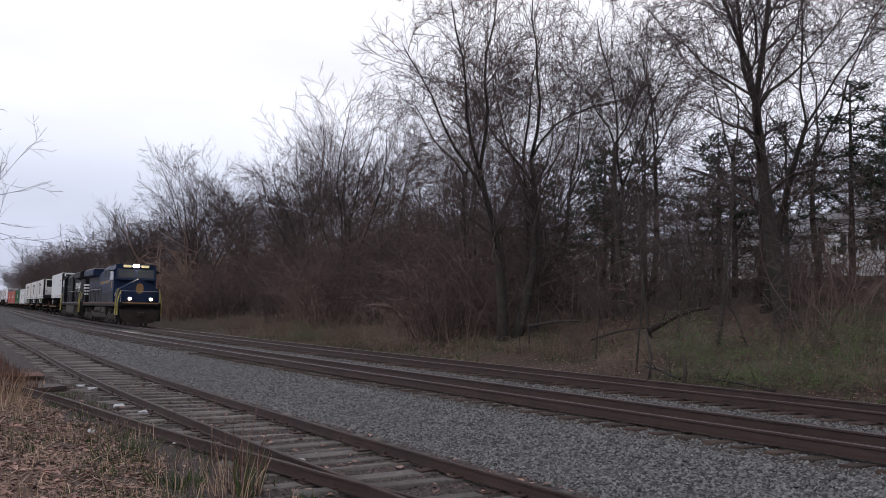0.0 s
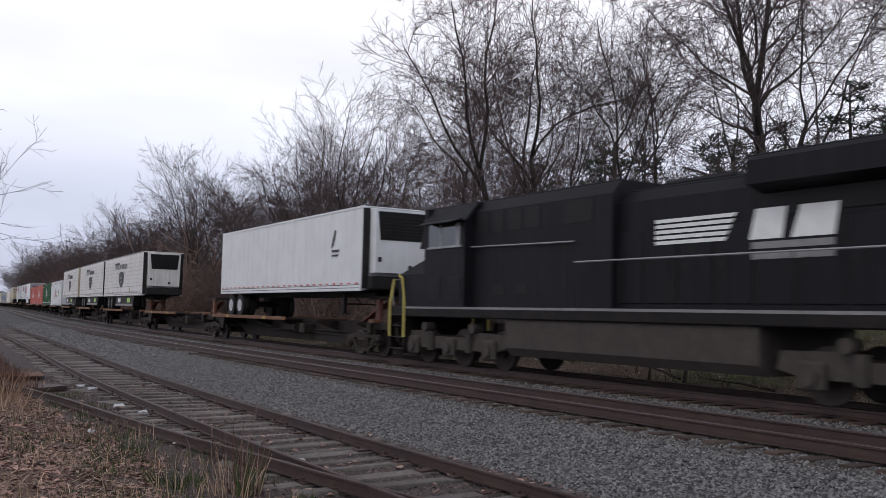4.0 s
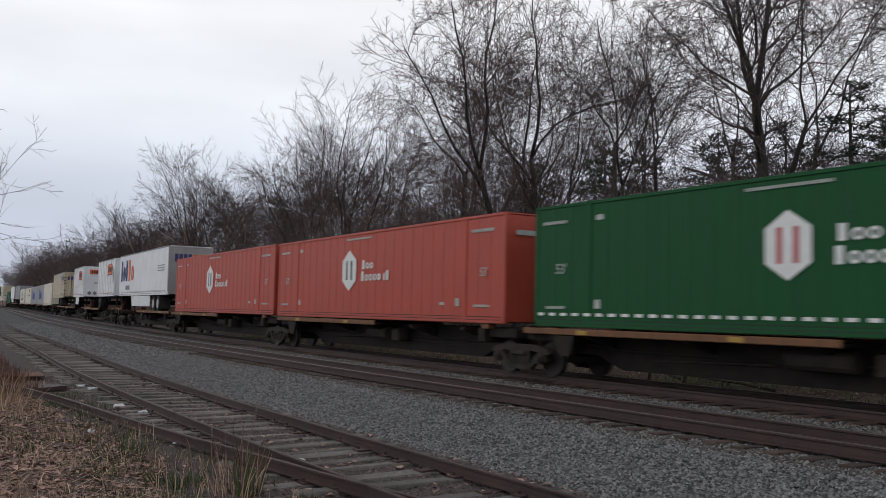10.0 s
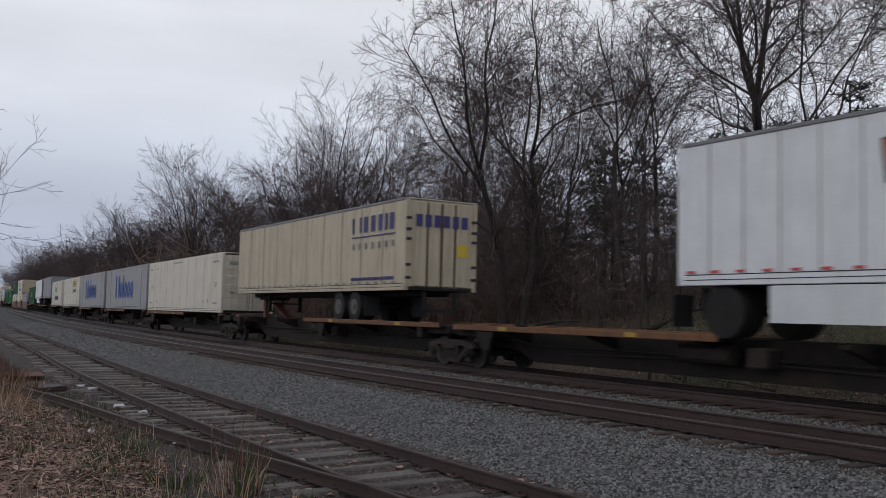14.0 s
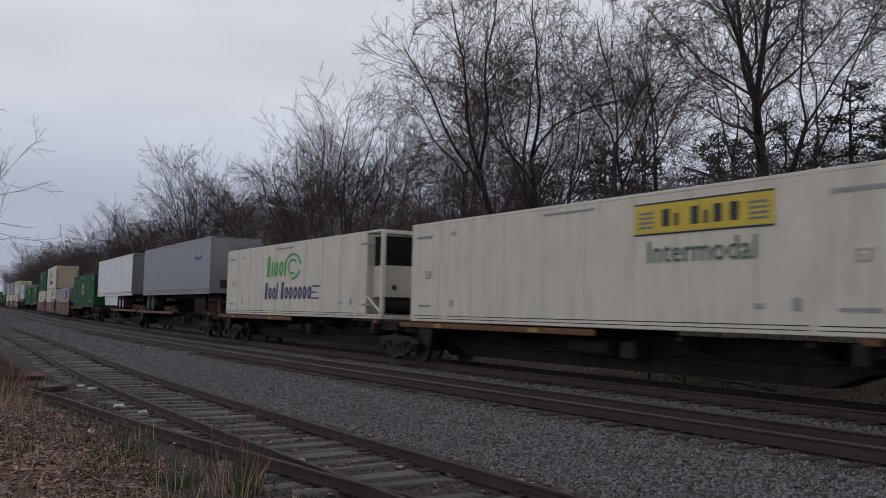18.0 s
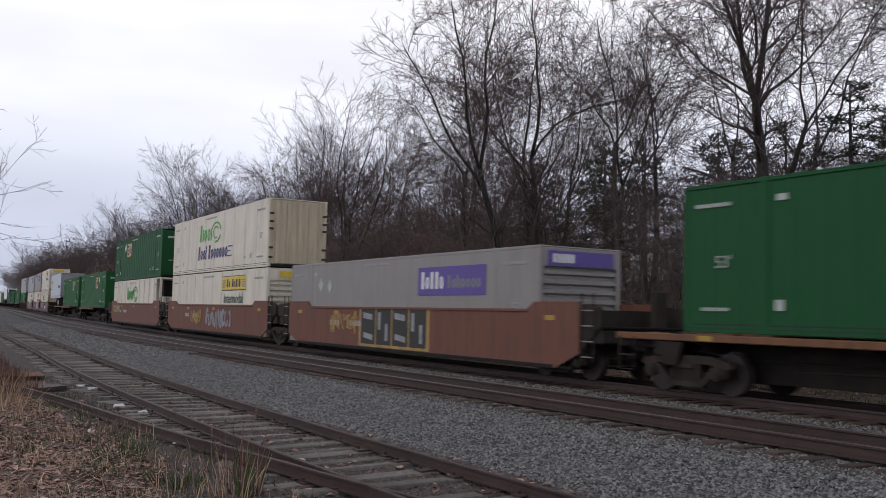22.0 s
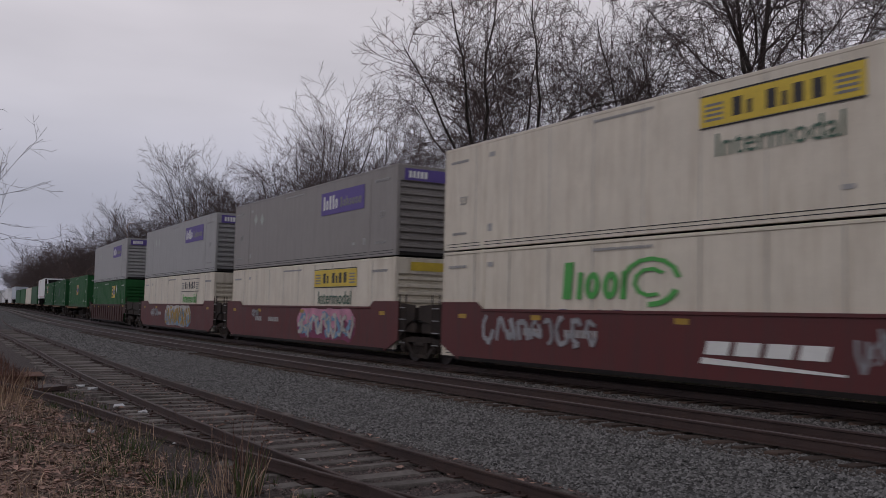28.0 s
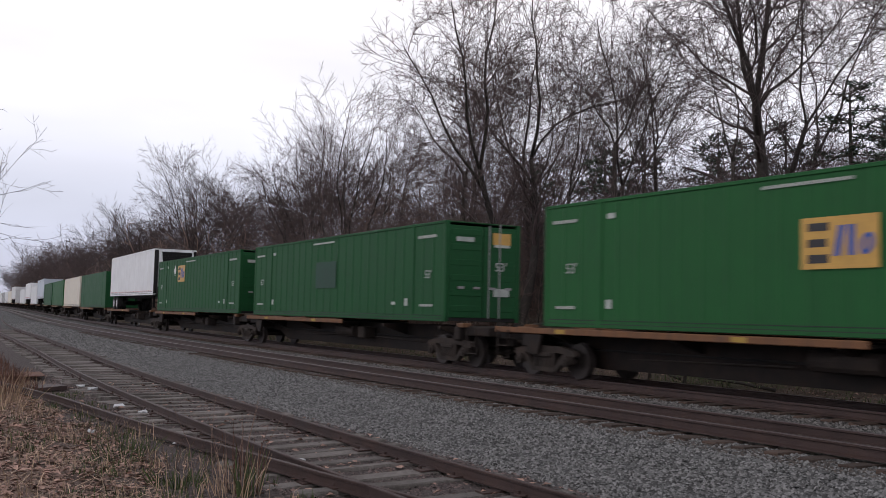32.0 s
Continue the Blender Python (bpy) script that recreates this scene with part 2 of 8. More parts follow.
    "ink_teal": material("grey_green_lettering", (0.06, 0.14, 0.10), 0.6, 0, 0.15, 3.0, 0.0, 40),
    "panel_yellow": material("yellow_panel_paint", (0.68, 0.50, 0.05), 0.5, 0, 0.15, 3.0, 0.0, 40),
    "panel_ochre": material("ochre_panel_paint", (0.58, 0.34, 0.08), 0.5, 0, 0.15, 3.0, 0.0, 40),
    "amber": material("amber_shield_paint", (0.55, 0.36, 0.08), 0.5, 0, 0.15, 3.0, 0.0, 40),
    "reflect_red": material("red_reflective_tape", (0.55, 0.06, 0.06), 0.4, 0, 0.1, 3.0, 0.0, 40),
    "loco_blue": paint("worn_blue_paint", (0.0085, 0.022, 0.066), 1.0, (0.026, 0.026, 0.032), 0.55),
    "loco_grime": paint("road_grime_on_blue_paint", (0.020, 0.023, 0.034), 0.7, (0.05, 0.038, 0.032), 0.8),
    "loco_black": paint("worn_black_paint", (0.008, 0.008, 0.011), 0.35, (0.03, 0.024, 0.022), 0.65),
    "loco_roof": paint("sooty_dark_roof", (0.012, 0.013, 0.016), 0.5, (0.03, 0.027, 0.026), 0.7),
    "handrail": material("steel_handrail", (0.30, 0.30, 0.31), 0.5, 0.3, 0.2, 3.0, 0.0, 40),
    "dusty": material("dust_caked_steel", (0.058, 0.048, 0.042), 0.9, 0.0, 0.35, 3.0, 0.3, 40, (0.03, 0.025, 0.022), 0.7),
    "handrail_yellow": material("yellow_handrail", (0.45, 0.38, 0.10), 0.6, 0, 0.2, 3.0, 0.0, 40),
    "gold": material("dull_gold_lettering", (0.27, 0.15, 0.055), 0.6, 0, 0.2, 3.0, 0.0, 40),
    "grille": material("black_grille", (0.012, 0.012, 0.013), 0.6, 0, 0.2, 6.0, 0.2, 60),
    "lamp": material("lit_headlamp", (1, 0.95, 0.85), 0.3, 0, 0, 3, 0, 40, emit=((1.0, 0.86, 0.62), 250.0)),
    "ditch": material("lit_ditch_light", (1, 0.95, 0.85), 0.3, 0, 0, 3, 0, 40, emit=((1.0, 0.92, 0.78), 160.0)),
    "number": material("lit_number_board", (0.5, 0.42, 0.2), 0.4, 0, 0, 3, 0, 40, emit=((1.0, 0.86, 0.45), 0.4)),
    "graf_grey": material("grey_spray_paint", (0.30, 0.31, 0.33), 0.7, 0, 0.3, 2.0, 0.0, 40),
    "graf_blue": material("blue_spray_paint", (0.16, 0.30, 0.45), 0.7, 0, 0.3, 2.0, 0.0, 40),
    "graf_pink": material("pink_spray_paint", (0.55, 0.26, 0.36), 0.7, 0, 0.3, 2.0, 0.0, 40),
    "graf_magenta": material("magenta_spray_paint", (0.22, 0.045, 0.11), 0.7, 0, 0.3, 2.0, 0.0, 40),
    "graf_pale": material("pale_spray_paint", (0.48, 0.46, 0.43), 0.7, 0, 0.3, 2.0, 0.0, 40),
    "graf_ochre": material("ochre_spray_paint", (0.38, 0.25, 0.08), 0.7, 0, 0.3, 2.0, 0.0, 40),
    "graf_dark": material("black_spray_paint", (0.035, 0.033, 0.03), 0.7, 0, 0.3, 2.0, 0.0, 40),
}

for dull in ("black", "truck", "spine", "chassis", "loco_blue", "loco_black", "loco_roof", "well_brown", "grille", "green", "green_dark"):
    M[dull].node_tree.nodes["Principled BSDF"].inputs["Specular IOR Level"].default_value = 0.22


# ---- mesh making ----
class Shape:
    """Collects corners and faces of one mesh."""

    def __init__(self):
        self.v, self.f, self.k = [], [], []

    def add(self, verts, faces, slot=0):
        o = len(self.v)
        self.v.extend(tuple(p) for p in verts)
        self.f.extend(tuple(i + o for i in f) for f in faces)
        self.k.extend([slot] * len(faces))
        return self

    def box(self, lo, hi, bevel=0.0, slot=0):
        """A box between two corners, its edges cut off by bevel."""
        (x0, y0, z0), (x1, y1, z1) = lo, hi
        x0, x1, y0, y1, z0, z1 = min(x0, x1), max(x0, x1), min(y0, y1), max(y0, y1), min(z0, z1), max(z0, z1)
        b = min(bevel, 0.45 * min(x1 - x0, y1 - y0, z1 - z0))
        if b <= 0:
            v = [(x, y, z) for z in (z0, z1) for y in (y0, y1) for x in (x0, x1)]
            return self.add(v, [(0, 2, 3, 1), (4, 5, 7, 6), (0, 1, 5, 4), (2, 6, 7, 3), (0, 4, 6, 2), (1, 3, 7, 5)], slot)
        v, idx = [], {}
        for i in (0, 1):
            for j in (0, 1):
                for k in (0, 1):
                    c = ((x0, x1)[i], (y0, y1)[j], (z0, z1)[k])
                    q = (c[0] + (b, -b)[i], c[1] + (b, -b)[j], c[2] + (b, -b)[k])
                    for a in range(3):
                        p = list(q)
                        p[a] = c[a]
                        idx[i, j, k, a] = len(v)
                        v.append(tuple(p))
        f = []
        for a in range(3):
            o1, o2 = (a + 1) % 3, (a + 2) % 3
            for side in (0, 1):
                loop = []
                for u, w in ((0, 0), (1, 0), (1, 1), (0, 1)):
                    c = [0, 0, 0]
                    c[a], c[o1], c[o2] = side, u, w
                    loop.append(idx[(*c, a)])
                f.append(tuple(loop if side else loop[::-1]))
            for u in (0, 1):
                for w in (0, 1):
                    c0, c1 = [0, 0, 0], [0, 0, 0]
                    c0[a], c1[a] = 0, 1
                    c0[o1] = c1[o1] = u
                    c0[o2] = c1[o2] = w
                    q = (idx[(*c0, o1)], idx[(*c1, o1)], idx[(*c1, o2)], idx[(*c0, o2)])
                    f.append(q if (u ^ w) else q[::-1])
        for i in (0, 1):
            for j in (0, 1):
                for k in (0, 1):
                    q = (idx[i, j, k, 0], idx[i, j, k, 1], idx[i, j, k, 2])
                    f.append(q if (i ^ j ^ k) else q[::-1])
        return self.add(v, f, slot)

    def prism(self, outline, axis, a, b, slot=0):
        """An outline (in the two other axes, in order) drawn out along an axis from a to b."""
        n = len(outline)
        put = {"x": lambda p, t: (t, p[0], p[1]), "y": lambda p, t: (p[0], t, p[1]), "z": lambda p, t: (p[0], p[1], t)}[axis]
        v = [put(p, a) for p in outline] + [put(p, b) for p in outline]
        f = [tuple(range(n))[::-1], tuple(range(n, 2 * n))] + [(i, (i + 1) % n, n + (i + 1) % n, n + i) for i in range(n)]
        return self.add(v, f, slot)

    def cyl(self, c, r, axis, a, b, n=14, r2=None, slot=0):
        r2 = r if r2 is None else r2
        v = []
        for t, rr in ((a, r), (b, r2)):
            for i in range(n):
                w = 2 * math.pi * i / n
                p = (rr * math.cos(w), rr * math.sin(w))
                v.append({"x": (t, c[0] + p[0], c[1] + p[1]), "y": (c[0] + p[0], t, c[1] + p[1]), "z": (c[0] + p[0], c[1] + p[1], t)}[axis])
        f = [tuple(range(n))[::-1], tuple(range(n, 2 * n))] + [(i, (i + 1) % n, n + (i + 1) % n, n + i) for i in range(n)]
        return self.add(v, f, slot)

    def tube(self, points, radii, n=5, slot=0):
        """A round bar along a bent line, closed at its end."""
        pts = [Vector(p) for p in points]
        if not hasattr(radii, "__len__"):
            radii = [radii] * len(pts)
        v, f = [], []
        up = Vector((0.31, 0.17, 0.93))
        for i, p in enumerate(pts):
            d = (pts[min(i + 1, len(pts) - 1)] - pts[max(i - 1, 0)])
            d = d.normalized() if d.length > 1e-9 else Vector((0, 0, 1))
            s = d.cross(up)
            s = s.normalized() if s.length > 1e-4 else Vector((1, 0, 0))
            w = d.cross(s)
            for j in range(n):
                a = 2 * math.pi * j / n
                v.append(p + (s * math.cos(a) + w * math.sin(a)) * radii[i])
        for i in range(len(pts) - 1):
            for j in range(n):
                f.append((i * n + j, i * n + (j + 1) % n, (i + 1) * n + (j + 1) % n, (i + 1) * n + j))
        f.append(tuple(range((len(pts) - 1) * n, len(pts) * n)))
        f.append(tuple(range(n))[::-1])
        return self.add(v, f, slot)

    def moved(self, m):
        self.v = [tuple(m @ Vector(p)) for p in self.v]
        return self

    def mesh(self, name, mats, smooth=False):
        me = bpy.data.meshes.new(name)
        me.from_pydata(self.v, [], self.f)
        for m in (mats if isinstance(mats, (list, tuple)) else [mats]):
            me.materials.append(M[m])
        if any(self.k):
            me.polygons.foreach_set("material_index", self.k)
        if smooth:
            me.polygons.foreach_set("use_smooth", [True] * len(me.polygons))
        me.validate()
        me.update()
        return me


KEPT = {}


def part(name, shape, mat, parent, label="", key=None, smooth=False):
    """One mesh object under a thing. Parts with the same key share one mesh."""
    if key is not None and (key, mat) in KEPT:
        me = KEPT[key, mat]
    else:
        me = (shape() if callable(shape) else shape).mesh(name, mat, smooth)
        if key is not None:
            KEPT[key, mat] = me
    ob = new(name, me)
    ob.parent = parent
    if label:
        ob["label"] = label
    return ob


def thing(name, label, category, group="", kind=""):
    return tagged(new(name), label, category, group, kind)


def solid(name, shape, mat, label, category, group="", kind="", smooth=False):
    return tagged(new(name, shape.mesh(name, mat, smooth)), label, category, group, kind)


def text_mesh(words, size):
    """Lettering of the built-in font as a mesh in the xz plane, its foot at z = 0, centred on x."""
    if ("text", words, size) not in KEPT:
        cu = bpy.data.curves.new("lettering", "FONT")
        cu.body, cu.size, cu.align_x, cu.extrude, cu.resolution_u = words, size, "CENTER", 0.004, 2
        ob = bpy.data.objects.new("lettering", cu)
        me = bpy.data.meshes.new_from_object(ob)
        me.transform(pose(0, 0, 0, 90, 0, 0))
        bpy.data.objects.remove(ob)
        KEPT["text", words, size] = me
    return KEPT["text", words, size]


def letters(words, size, mat, parent, m, name="lettering"):
    me = text_mesh(words, size)
    if ("textm", words, size, mat) not in KEPT:
        me = me.copy()
        me.materials.clear()
        me.materials.append(M[mat])
        KEPT["textm", words, size, mat] = me
    ob = new(name, KEPT["textm", words, size, mat])
    ob.parent = parent
    ob.matrix_basis = m
    return ob

# ================= the land =================
LATS = [-900, -300, -120, -60, -35, -25, -20, -18, -16.5, -15.5, -14.5, -13.8, -13.2, -12.6, -12, -11.4, -10.8, -10.2, -9.6, -9.0, -8.4, -7.9, -7.4, -6.9, -6.4, -5.9, -5.4, -4.8, -4.1, -3.4, -2.8, -2.3,
        -1.7, -0.9, 0, 0.9, 1.6, 2.2, 2.8, 3.4, 4.0, 4.8, 5.6, 6.5, 7.5, 8.7, 10, 11.5, 13, 15, 17, 19.5, 22, 26, 31, 38, 48, 62, 90, 150, 300, 900]
PROFILE = ([-900, -60, -25, -16, -14.2, -12.8, -11.6, -8.4, -7.6, -5.9, -5.0, -2.9, -2.2, -1.4, 1.5, 2.0, 3.3, 5.0, 8.0, 12, 17, 24, 40, 70, 300, 900],
           [6, 0.6, 0.25, 0.1, -0.14, -0.332, -0.330, -0.328, -0.318, -0.18, -0.165, -0.18, -0.24, -0.2, -0.2, -0.24, -0.5, -0.48, 0.0, 0.95, 2.15, 2.9, 4.2, 5.6, 10, 18])


def ground_z(s, lat):
    z = float(np.interp(lat, *PROFILE))
    p = Vector((s * 0.22, lat * 0.22, 0))
    rough = 0.16 * np.clip((abs(lat + 4) - 8) / 8, 0, 1)
    fine = 0.035 * np.clip((abs(lat + 4) - 5) / 3, 0, 1) + 0.012
    return z + rough * noise.noise(p) * 1.2 + fine * noise.noise(p * 7.3)


def spur_lat(s):
    """The siding's middle, measured from the far track."""
    return float(np.interp(s, [-215, -200, -170, -140, -117, -99, -73, -58, -50, -38, -30, -25, -21, -17, -12, 0, 20],
                           [-4.08, -4.6, -5.8, -7.2, -8.05, -8.45, -8.88, -8.9, -8.88, -9.2, -9.58, -9.8, -9.93, -10.01, -10.08, -10.09, -10.0]))


def ground_material():
    m = bpy.data.materials.new("ballast_litter_and_grass_ground")
    m.use_nodes = True
    n, l = m.node_tree.nodes, m.node_tree.links
    b = n["Principled BSDF"]
    uv = n.new("ShaderNodeUVMap")
    co = n.new("ShaderNodeTexCoord")
    sep = n.new("ShaderNodeSeparateXYZ")
    l.new(uv.outputs[0], sep.inputs[0])

    def tex(scale, detail=5.0, rough=0.6):
        t = n.new("ShaderNodeTexNoise")
        socket(t, "Scale", scale), socket(t, "Detail", detail), socket(t, "Roughness", rough)
        l.new(co.outputs["Object"], t.inputs["Vector"])
        return t

    def ramp(src, stops):
        r = n.new("ShaderNodeValToRGB")
        while len(r.color_ramp.elements) > 1:
            r.color_ramp.elements.remove(r.color_ramp.elements[-1])
        r.color_ramp.elements[0].position, r.color_ramp.elements[0].color = stops[0][0], (*stops[0][1], 1)
        for pos, c in stops[1:]:
            r.color_ramp.elements.new(pos).color = (*c, 1)
        l.new(src, r.inputs["Fac"])
        return r.outputs["Color"]

    def blend(f, a, c):
        x = n.new("ShaderNodeMix")
        x.data_type = "RGBA"
        l.new(f, x.inputs["Factor"]), l.new(a, x.inputs["A"]), l.new(c, x.inputs["B"])
        return x.outputs["Result"]

    def step(lo, hi, wobble):
        a = n.new("ShaderNodeMath")
        a.operation = "MULTIPLY_ADD"
        l.new(wob.outputs["Fac"], a.inputs[0])
        a.inputs[1].default_value = wobble
        l.new(sep.outputs["Y"], a.inputs[2])
        r = n.new("ShaderNodeMapRange")
        socket(r, "From Min", lo + wobble / 2), socket(r, "From Max", hi + wobble / 2)
        l.new(a.outputs[0], r.inputs["Value"])
        return r.outputs[0]
    wob = tex(0.9, 6.0, 0.7)
    cell = n.new("ShaderNodeTexVoronoi")
    socket(cell, "Scale", 17.0)
    l.new(co.outputs["Object"], cell.inputs["Vector"])
    grain = tex(55.0)
    patch = tex(0.35, 6.0)
    ballast = ramp(cell.outputs["Color"], [(0.0, (0.012, 0.012, 0.012)), (0.45, (0.065, 0.065, 0.065)), (1.0, (0.21, 0.21, 0.21))])
    stained = ramp(cell.outputs["Color"], [(0.0, (0.012, 0.011, 0.010)), (0.5, (0.045, 0.037, 0.032)), (1.0, (0.12, 0.10, 0.09))])
    cinder = ramp(grain.outputs["Fac"], [(0.25, (0.018, 0.014, 0.013)), (0.5, (0.072, 0.057, 0.054)), (0.78, (0.22, 0.185, 0.175))])
    litter = ramp(grain.outputs["Fac"], [(0.2, (0.08, 0.052, 0.042)), (0.5, (0.21, 0.14, 0.115)), (0.8, (0.38, 0.27, 0.225))])
    brown = ramp(grain.outputs["Fac"], [(0.2, (0.035, 0.024, 0.019)), (0.5, (0.088, 0.062, 0.048)), (0.8, (0.17, 0.125, 0.095))])
    grass = ramp(grain.outputs["Fac"], [(0.2, (0.03, 0.03, 0.016)), (0.5, (0.065, 0.06, 0.034)), (0.8, (0.11, 0.10, 0.06))])
    pf = n.new("ShaderNodeMapRange")
    socket(pf, "From Min", 0.48), socket(pf, "From Max", 0.62)
    l.new(patch.outputs["Fac"], pf.inputs["Value"])
    bank = blend(pf.outputs[0], brown, grass)
    near = blend(pf.outputs[0], litter, brown)
    c = blend(step(-13.2, -12.2, 1.2), near, cinder)
    c = blend(step(-8.9, -8.1, 0.7), c, ballast)
    c = blend(step(-5.35, -4.9, 0.3), c, stained)
    c = blend(step(-3.5, -2.7, 0.3), c, ballast)
    c = blend(step(-1.6, -0.8, 0.3), c, stained)
    c = blend(step(3.0, 3.8, 0.8), c, bank)
    l.new(c, b.inputs["Base Color"])
    socket(b, "Roughness", 0.95)
    bp = n.new("ShaderNodeBump")
    socket(bp, "Strength", 0.8), socket(bp, "Distance", 0.04)
    hgt = n.new("ShaderNodeMath")
    hgt.operation = "ADD"
    l.new(cell.outputs["Distance"], hgt.inputs[0]), l.new(grain.outputs["Fac"], hgt.inputs[1])
    l.new(hgt.outputs[0], bp.inputs["Height"]), l.new(bp.outputs[0], b.inputs["Normal"])
    return m


def make_ground():
    rows = [-2600, -1600, -1000, -700, -560] + list(np.arange(-460, -100, 6.0)) + list(np.arange(-100, -44, 2.0)) + list(np.arange(-44, 8, 0.6)) + [10, 14, 20, 30, 50, 90, 160, 300, 650]
    v, uv, f = [], [], []
    for s in rows:
        for lat in LATS:
            p = at(s, lat) if s > -1100 else at(-1099, lat) + Vector((math.cos(S_TURN[0]), math.sin(S_TURN[0]), 0)) * (s + 1099)
            v.append((p.x, p.y, p.z + ground_z(s, lat)))
            uv.append((s, lat))
    n = len(LATS)
    for i in range(len(rows) - 1):
        for j in range(n - 1):
            f.append((i * n + j, (i + 1) * n + j, (i + 1) * n + j + 1, i * n + j + 1))
    me = bpy.data.meshes.new("ground")
    me.from_pydata(v, [], f)
    if me.polygons[0].normal.z < 0:
        me.flip_normals()
    lay = me.uv_layers.new(name="plan")
    idx = np.empty(len(me.loops), dtype=np.int32)
    me.loops.foreach_get("vertex_index", idx)
    lay.data.foreach_set("uv", np.array(uv)[idx].ravel())
    me.polygons.foreach_set("use_smooth", [True] * len(me.polygons))
    me.materials.append(ground_material())
    return tagged(new("ground", me), "ballast, cinders, leaf litter and a grassy bank", "ground", kind="structure")


make_ground()

RAIL_SECTION = [(-0.07, -0.171), (0.07, -0.171), (0.07, -0.155), (0.012, -0.135), (0.010, -0.045), (0.036, -0.035), (0.036, -0.008), (0.028, 0.0), (-0.028, 0.0), (-0.036, -0.008), (-0.036, -0.035), (-0.010, -0.045), (-0.012, -0.135), (-0.07, -0.155)]


def rail(parent, lat_of, s0, s1, step, lift, shiny=False, label="", size=1.0):
    """One rail, drawn out along its line."""
    ss = list(np.arange(s0, s1 + 1e-6, step))
    sh, n = Shape(), len(RAIL_SECTION)
    v, f, k = [], [], []
    for s in ss:
        o = at(s, lat_of(s))
        nrm = (at(s, lat_of(s) + 1) - o).normalized()
        z = lift(s, lat_of(s))
        for a, b in RAIL_SECTION:
            q = o + nrm * a * size
            v.append((q.x, q.y, q.z + z + b * size))
    for i in range(len(ss) - 1):
        for j in range(n):
            f.append((i * n + j, i * n + (j + 1) % n, (i + 1) * n + (j + 1) % n, (i + 1) * n + j))
            k.append(1 if 6 <= j <= 8 else 0)
    f.append(tuple(range(n))), k.append(0)
    f.append(tuple(range((len(ss) - 1) * n, len(ss) * n))[::-1]), k.append(0)
    sh.v, sh.f, sh.k = [tuple(p) for p in v], f, k
    return part("rail", sh, ["rail", "head" if shiny else "rail"], parent, label)


def banked(base, bank, mid):
    return lambda s, lat: base - (lat - mid(s)) * math.tan(radians(bank))


def tie_shape(seed):
    rng = random.Random(seed)
    sh = Shape().box((-0.115, -1.3, -0.17), (0.115, 1.3, 0.0), 0.012)
    sh.v = [(x + rng.uniform(-0.008, 0.008), y + rng.uniform(-0.02, 0.02), z + rng.uniform(-0.012, 0.004)) for x, y, z in sh.v]
    return sh


def lay_track(label, mid, base, bank, span, tie_span, tie_step, mat, step_near=1.0, sunk=0.0, plates=True, shiny=True, rough=0.0, size=1.0):
    ob = thing("railway_track", label, "railway track", kind="structure")
    for s_ in (-1, 1):
        rail(ob, lambda s: mid(s) + s_ * 0.7535, span[0], span[1], step_near, banked(base, bank, mid), shiny, size=size)
    rng = random.Random(5)
    s, i = tie_span[0], 0
    while s < tie_span[1]:
        o = at(s, mid(s))
        d = at(s + 0.5, mid(s + 0.5)) - at(s - 0.5, mid(s - 0.5))
        t = part("tie", lambda: tie_shape(i % 6), mat, ob, key=("tie", i % 6))
        t.matrix_basis = pose(o.x, o.y, o.z + base - 0.172 - sunk, -bank, 0, math.degrees(math.atan2(d.y, d.x)) + rng.uniform(-1.5, 1.5))
        for e in (-1, 1) if plates else ():
            pl = part("tie_plate", lambda: Shape().box((-0.09, -0.17, 0.0), (0.09, 0.17, 0.018)).box((-0.05, -0.12, 0.018), (-0.02, -0.09, 0.05)).box((0.02, 0.09, 0.018), (0.05, 0.12, 0.05)), "rail", t, key=("tieplate",))
            pl.location = (0, e * 0.7535, 0)
        if rough:
            t.matrix_basis = t.matrix_basis @ pose(0, rng.uniform(-0.12, 0.12), rng.uniform(-0.035, 0.012), rng.uniform(-1, 1), rng.uniform(-2.5, 2.5), rng.uniform(-3, 3))
        s += tie_step * rng.uniform(0.93 - rough, 1.07 + rough)
        i += 1
    return ob


lay_track("rusty main track in clean grey ballast", lambda s: -NEAR_GAP, 0.027, BANK_NEAR, (-440, 40), (-60, 9), 0.52, "tie_brown", plates=False, sunk=0.025)
lay_track("rusty main track that carries the freight train", lambda s: 0.0, 0.0, BANK, (-440, 60), (-62, 8), 0.54, "tie_brown", 2.0, plates=False)
siding = lay_track("old siding on weathered grey ties", spur_lat, -0.15, 0.0, (-214, 12), (-70, 8), 0.58, "tie", shiny=False, rough=0.22, sunk=-0.036, size=0.79)
# the stock rail of a lifted turnout that leaves the siding
turnout = thing("turnout_rail", "single rusty rail of a lifted turnout in weeds", "rail", kind="structure")
rail(turnout, lambda s: float(np.interp(s, [-23.5, -20.9, -19.2, -17.4, -15.8, -14.4, -13.3, -12.4, -11.6, -10.8, -10.2, -9.5, -8.9, -8.2, -2], [-12.75, -12.33, -12.06, -11.88, -11.75, -11.61, -11.49, -11.38, -11.26, -11.16, -11.07, -10.99, -10.91, -10.8, -9.75])), -23, -5, 0.5, lambda s, lat: -0.146, size=0.79)


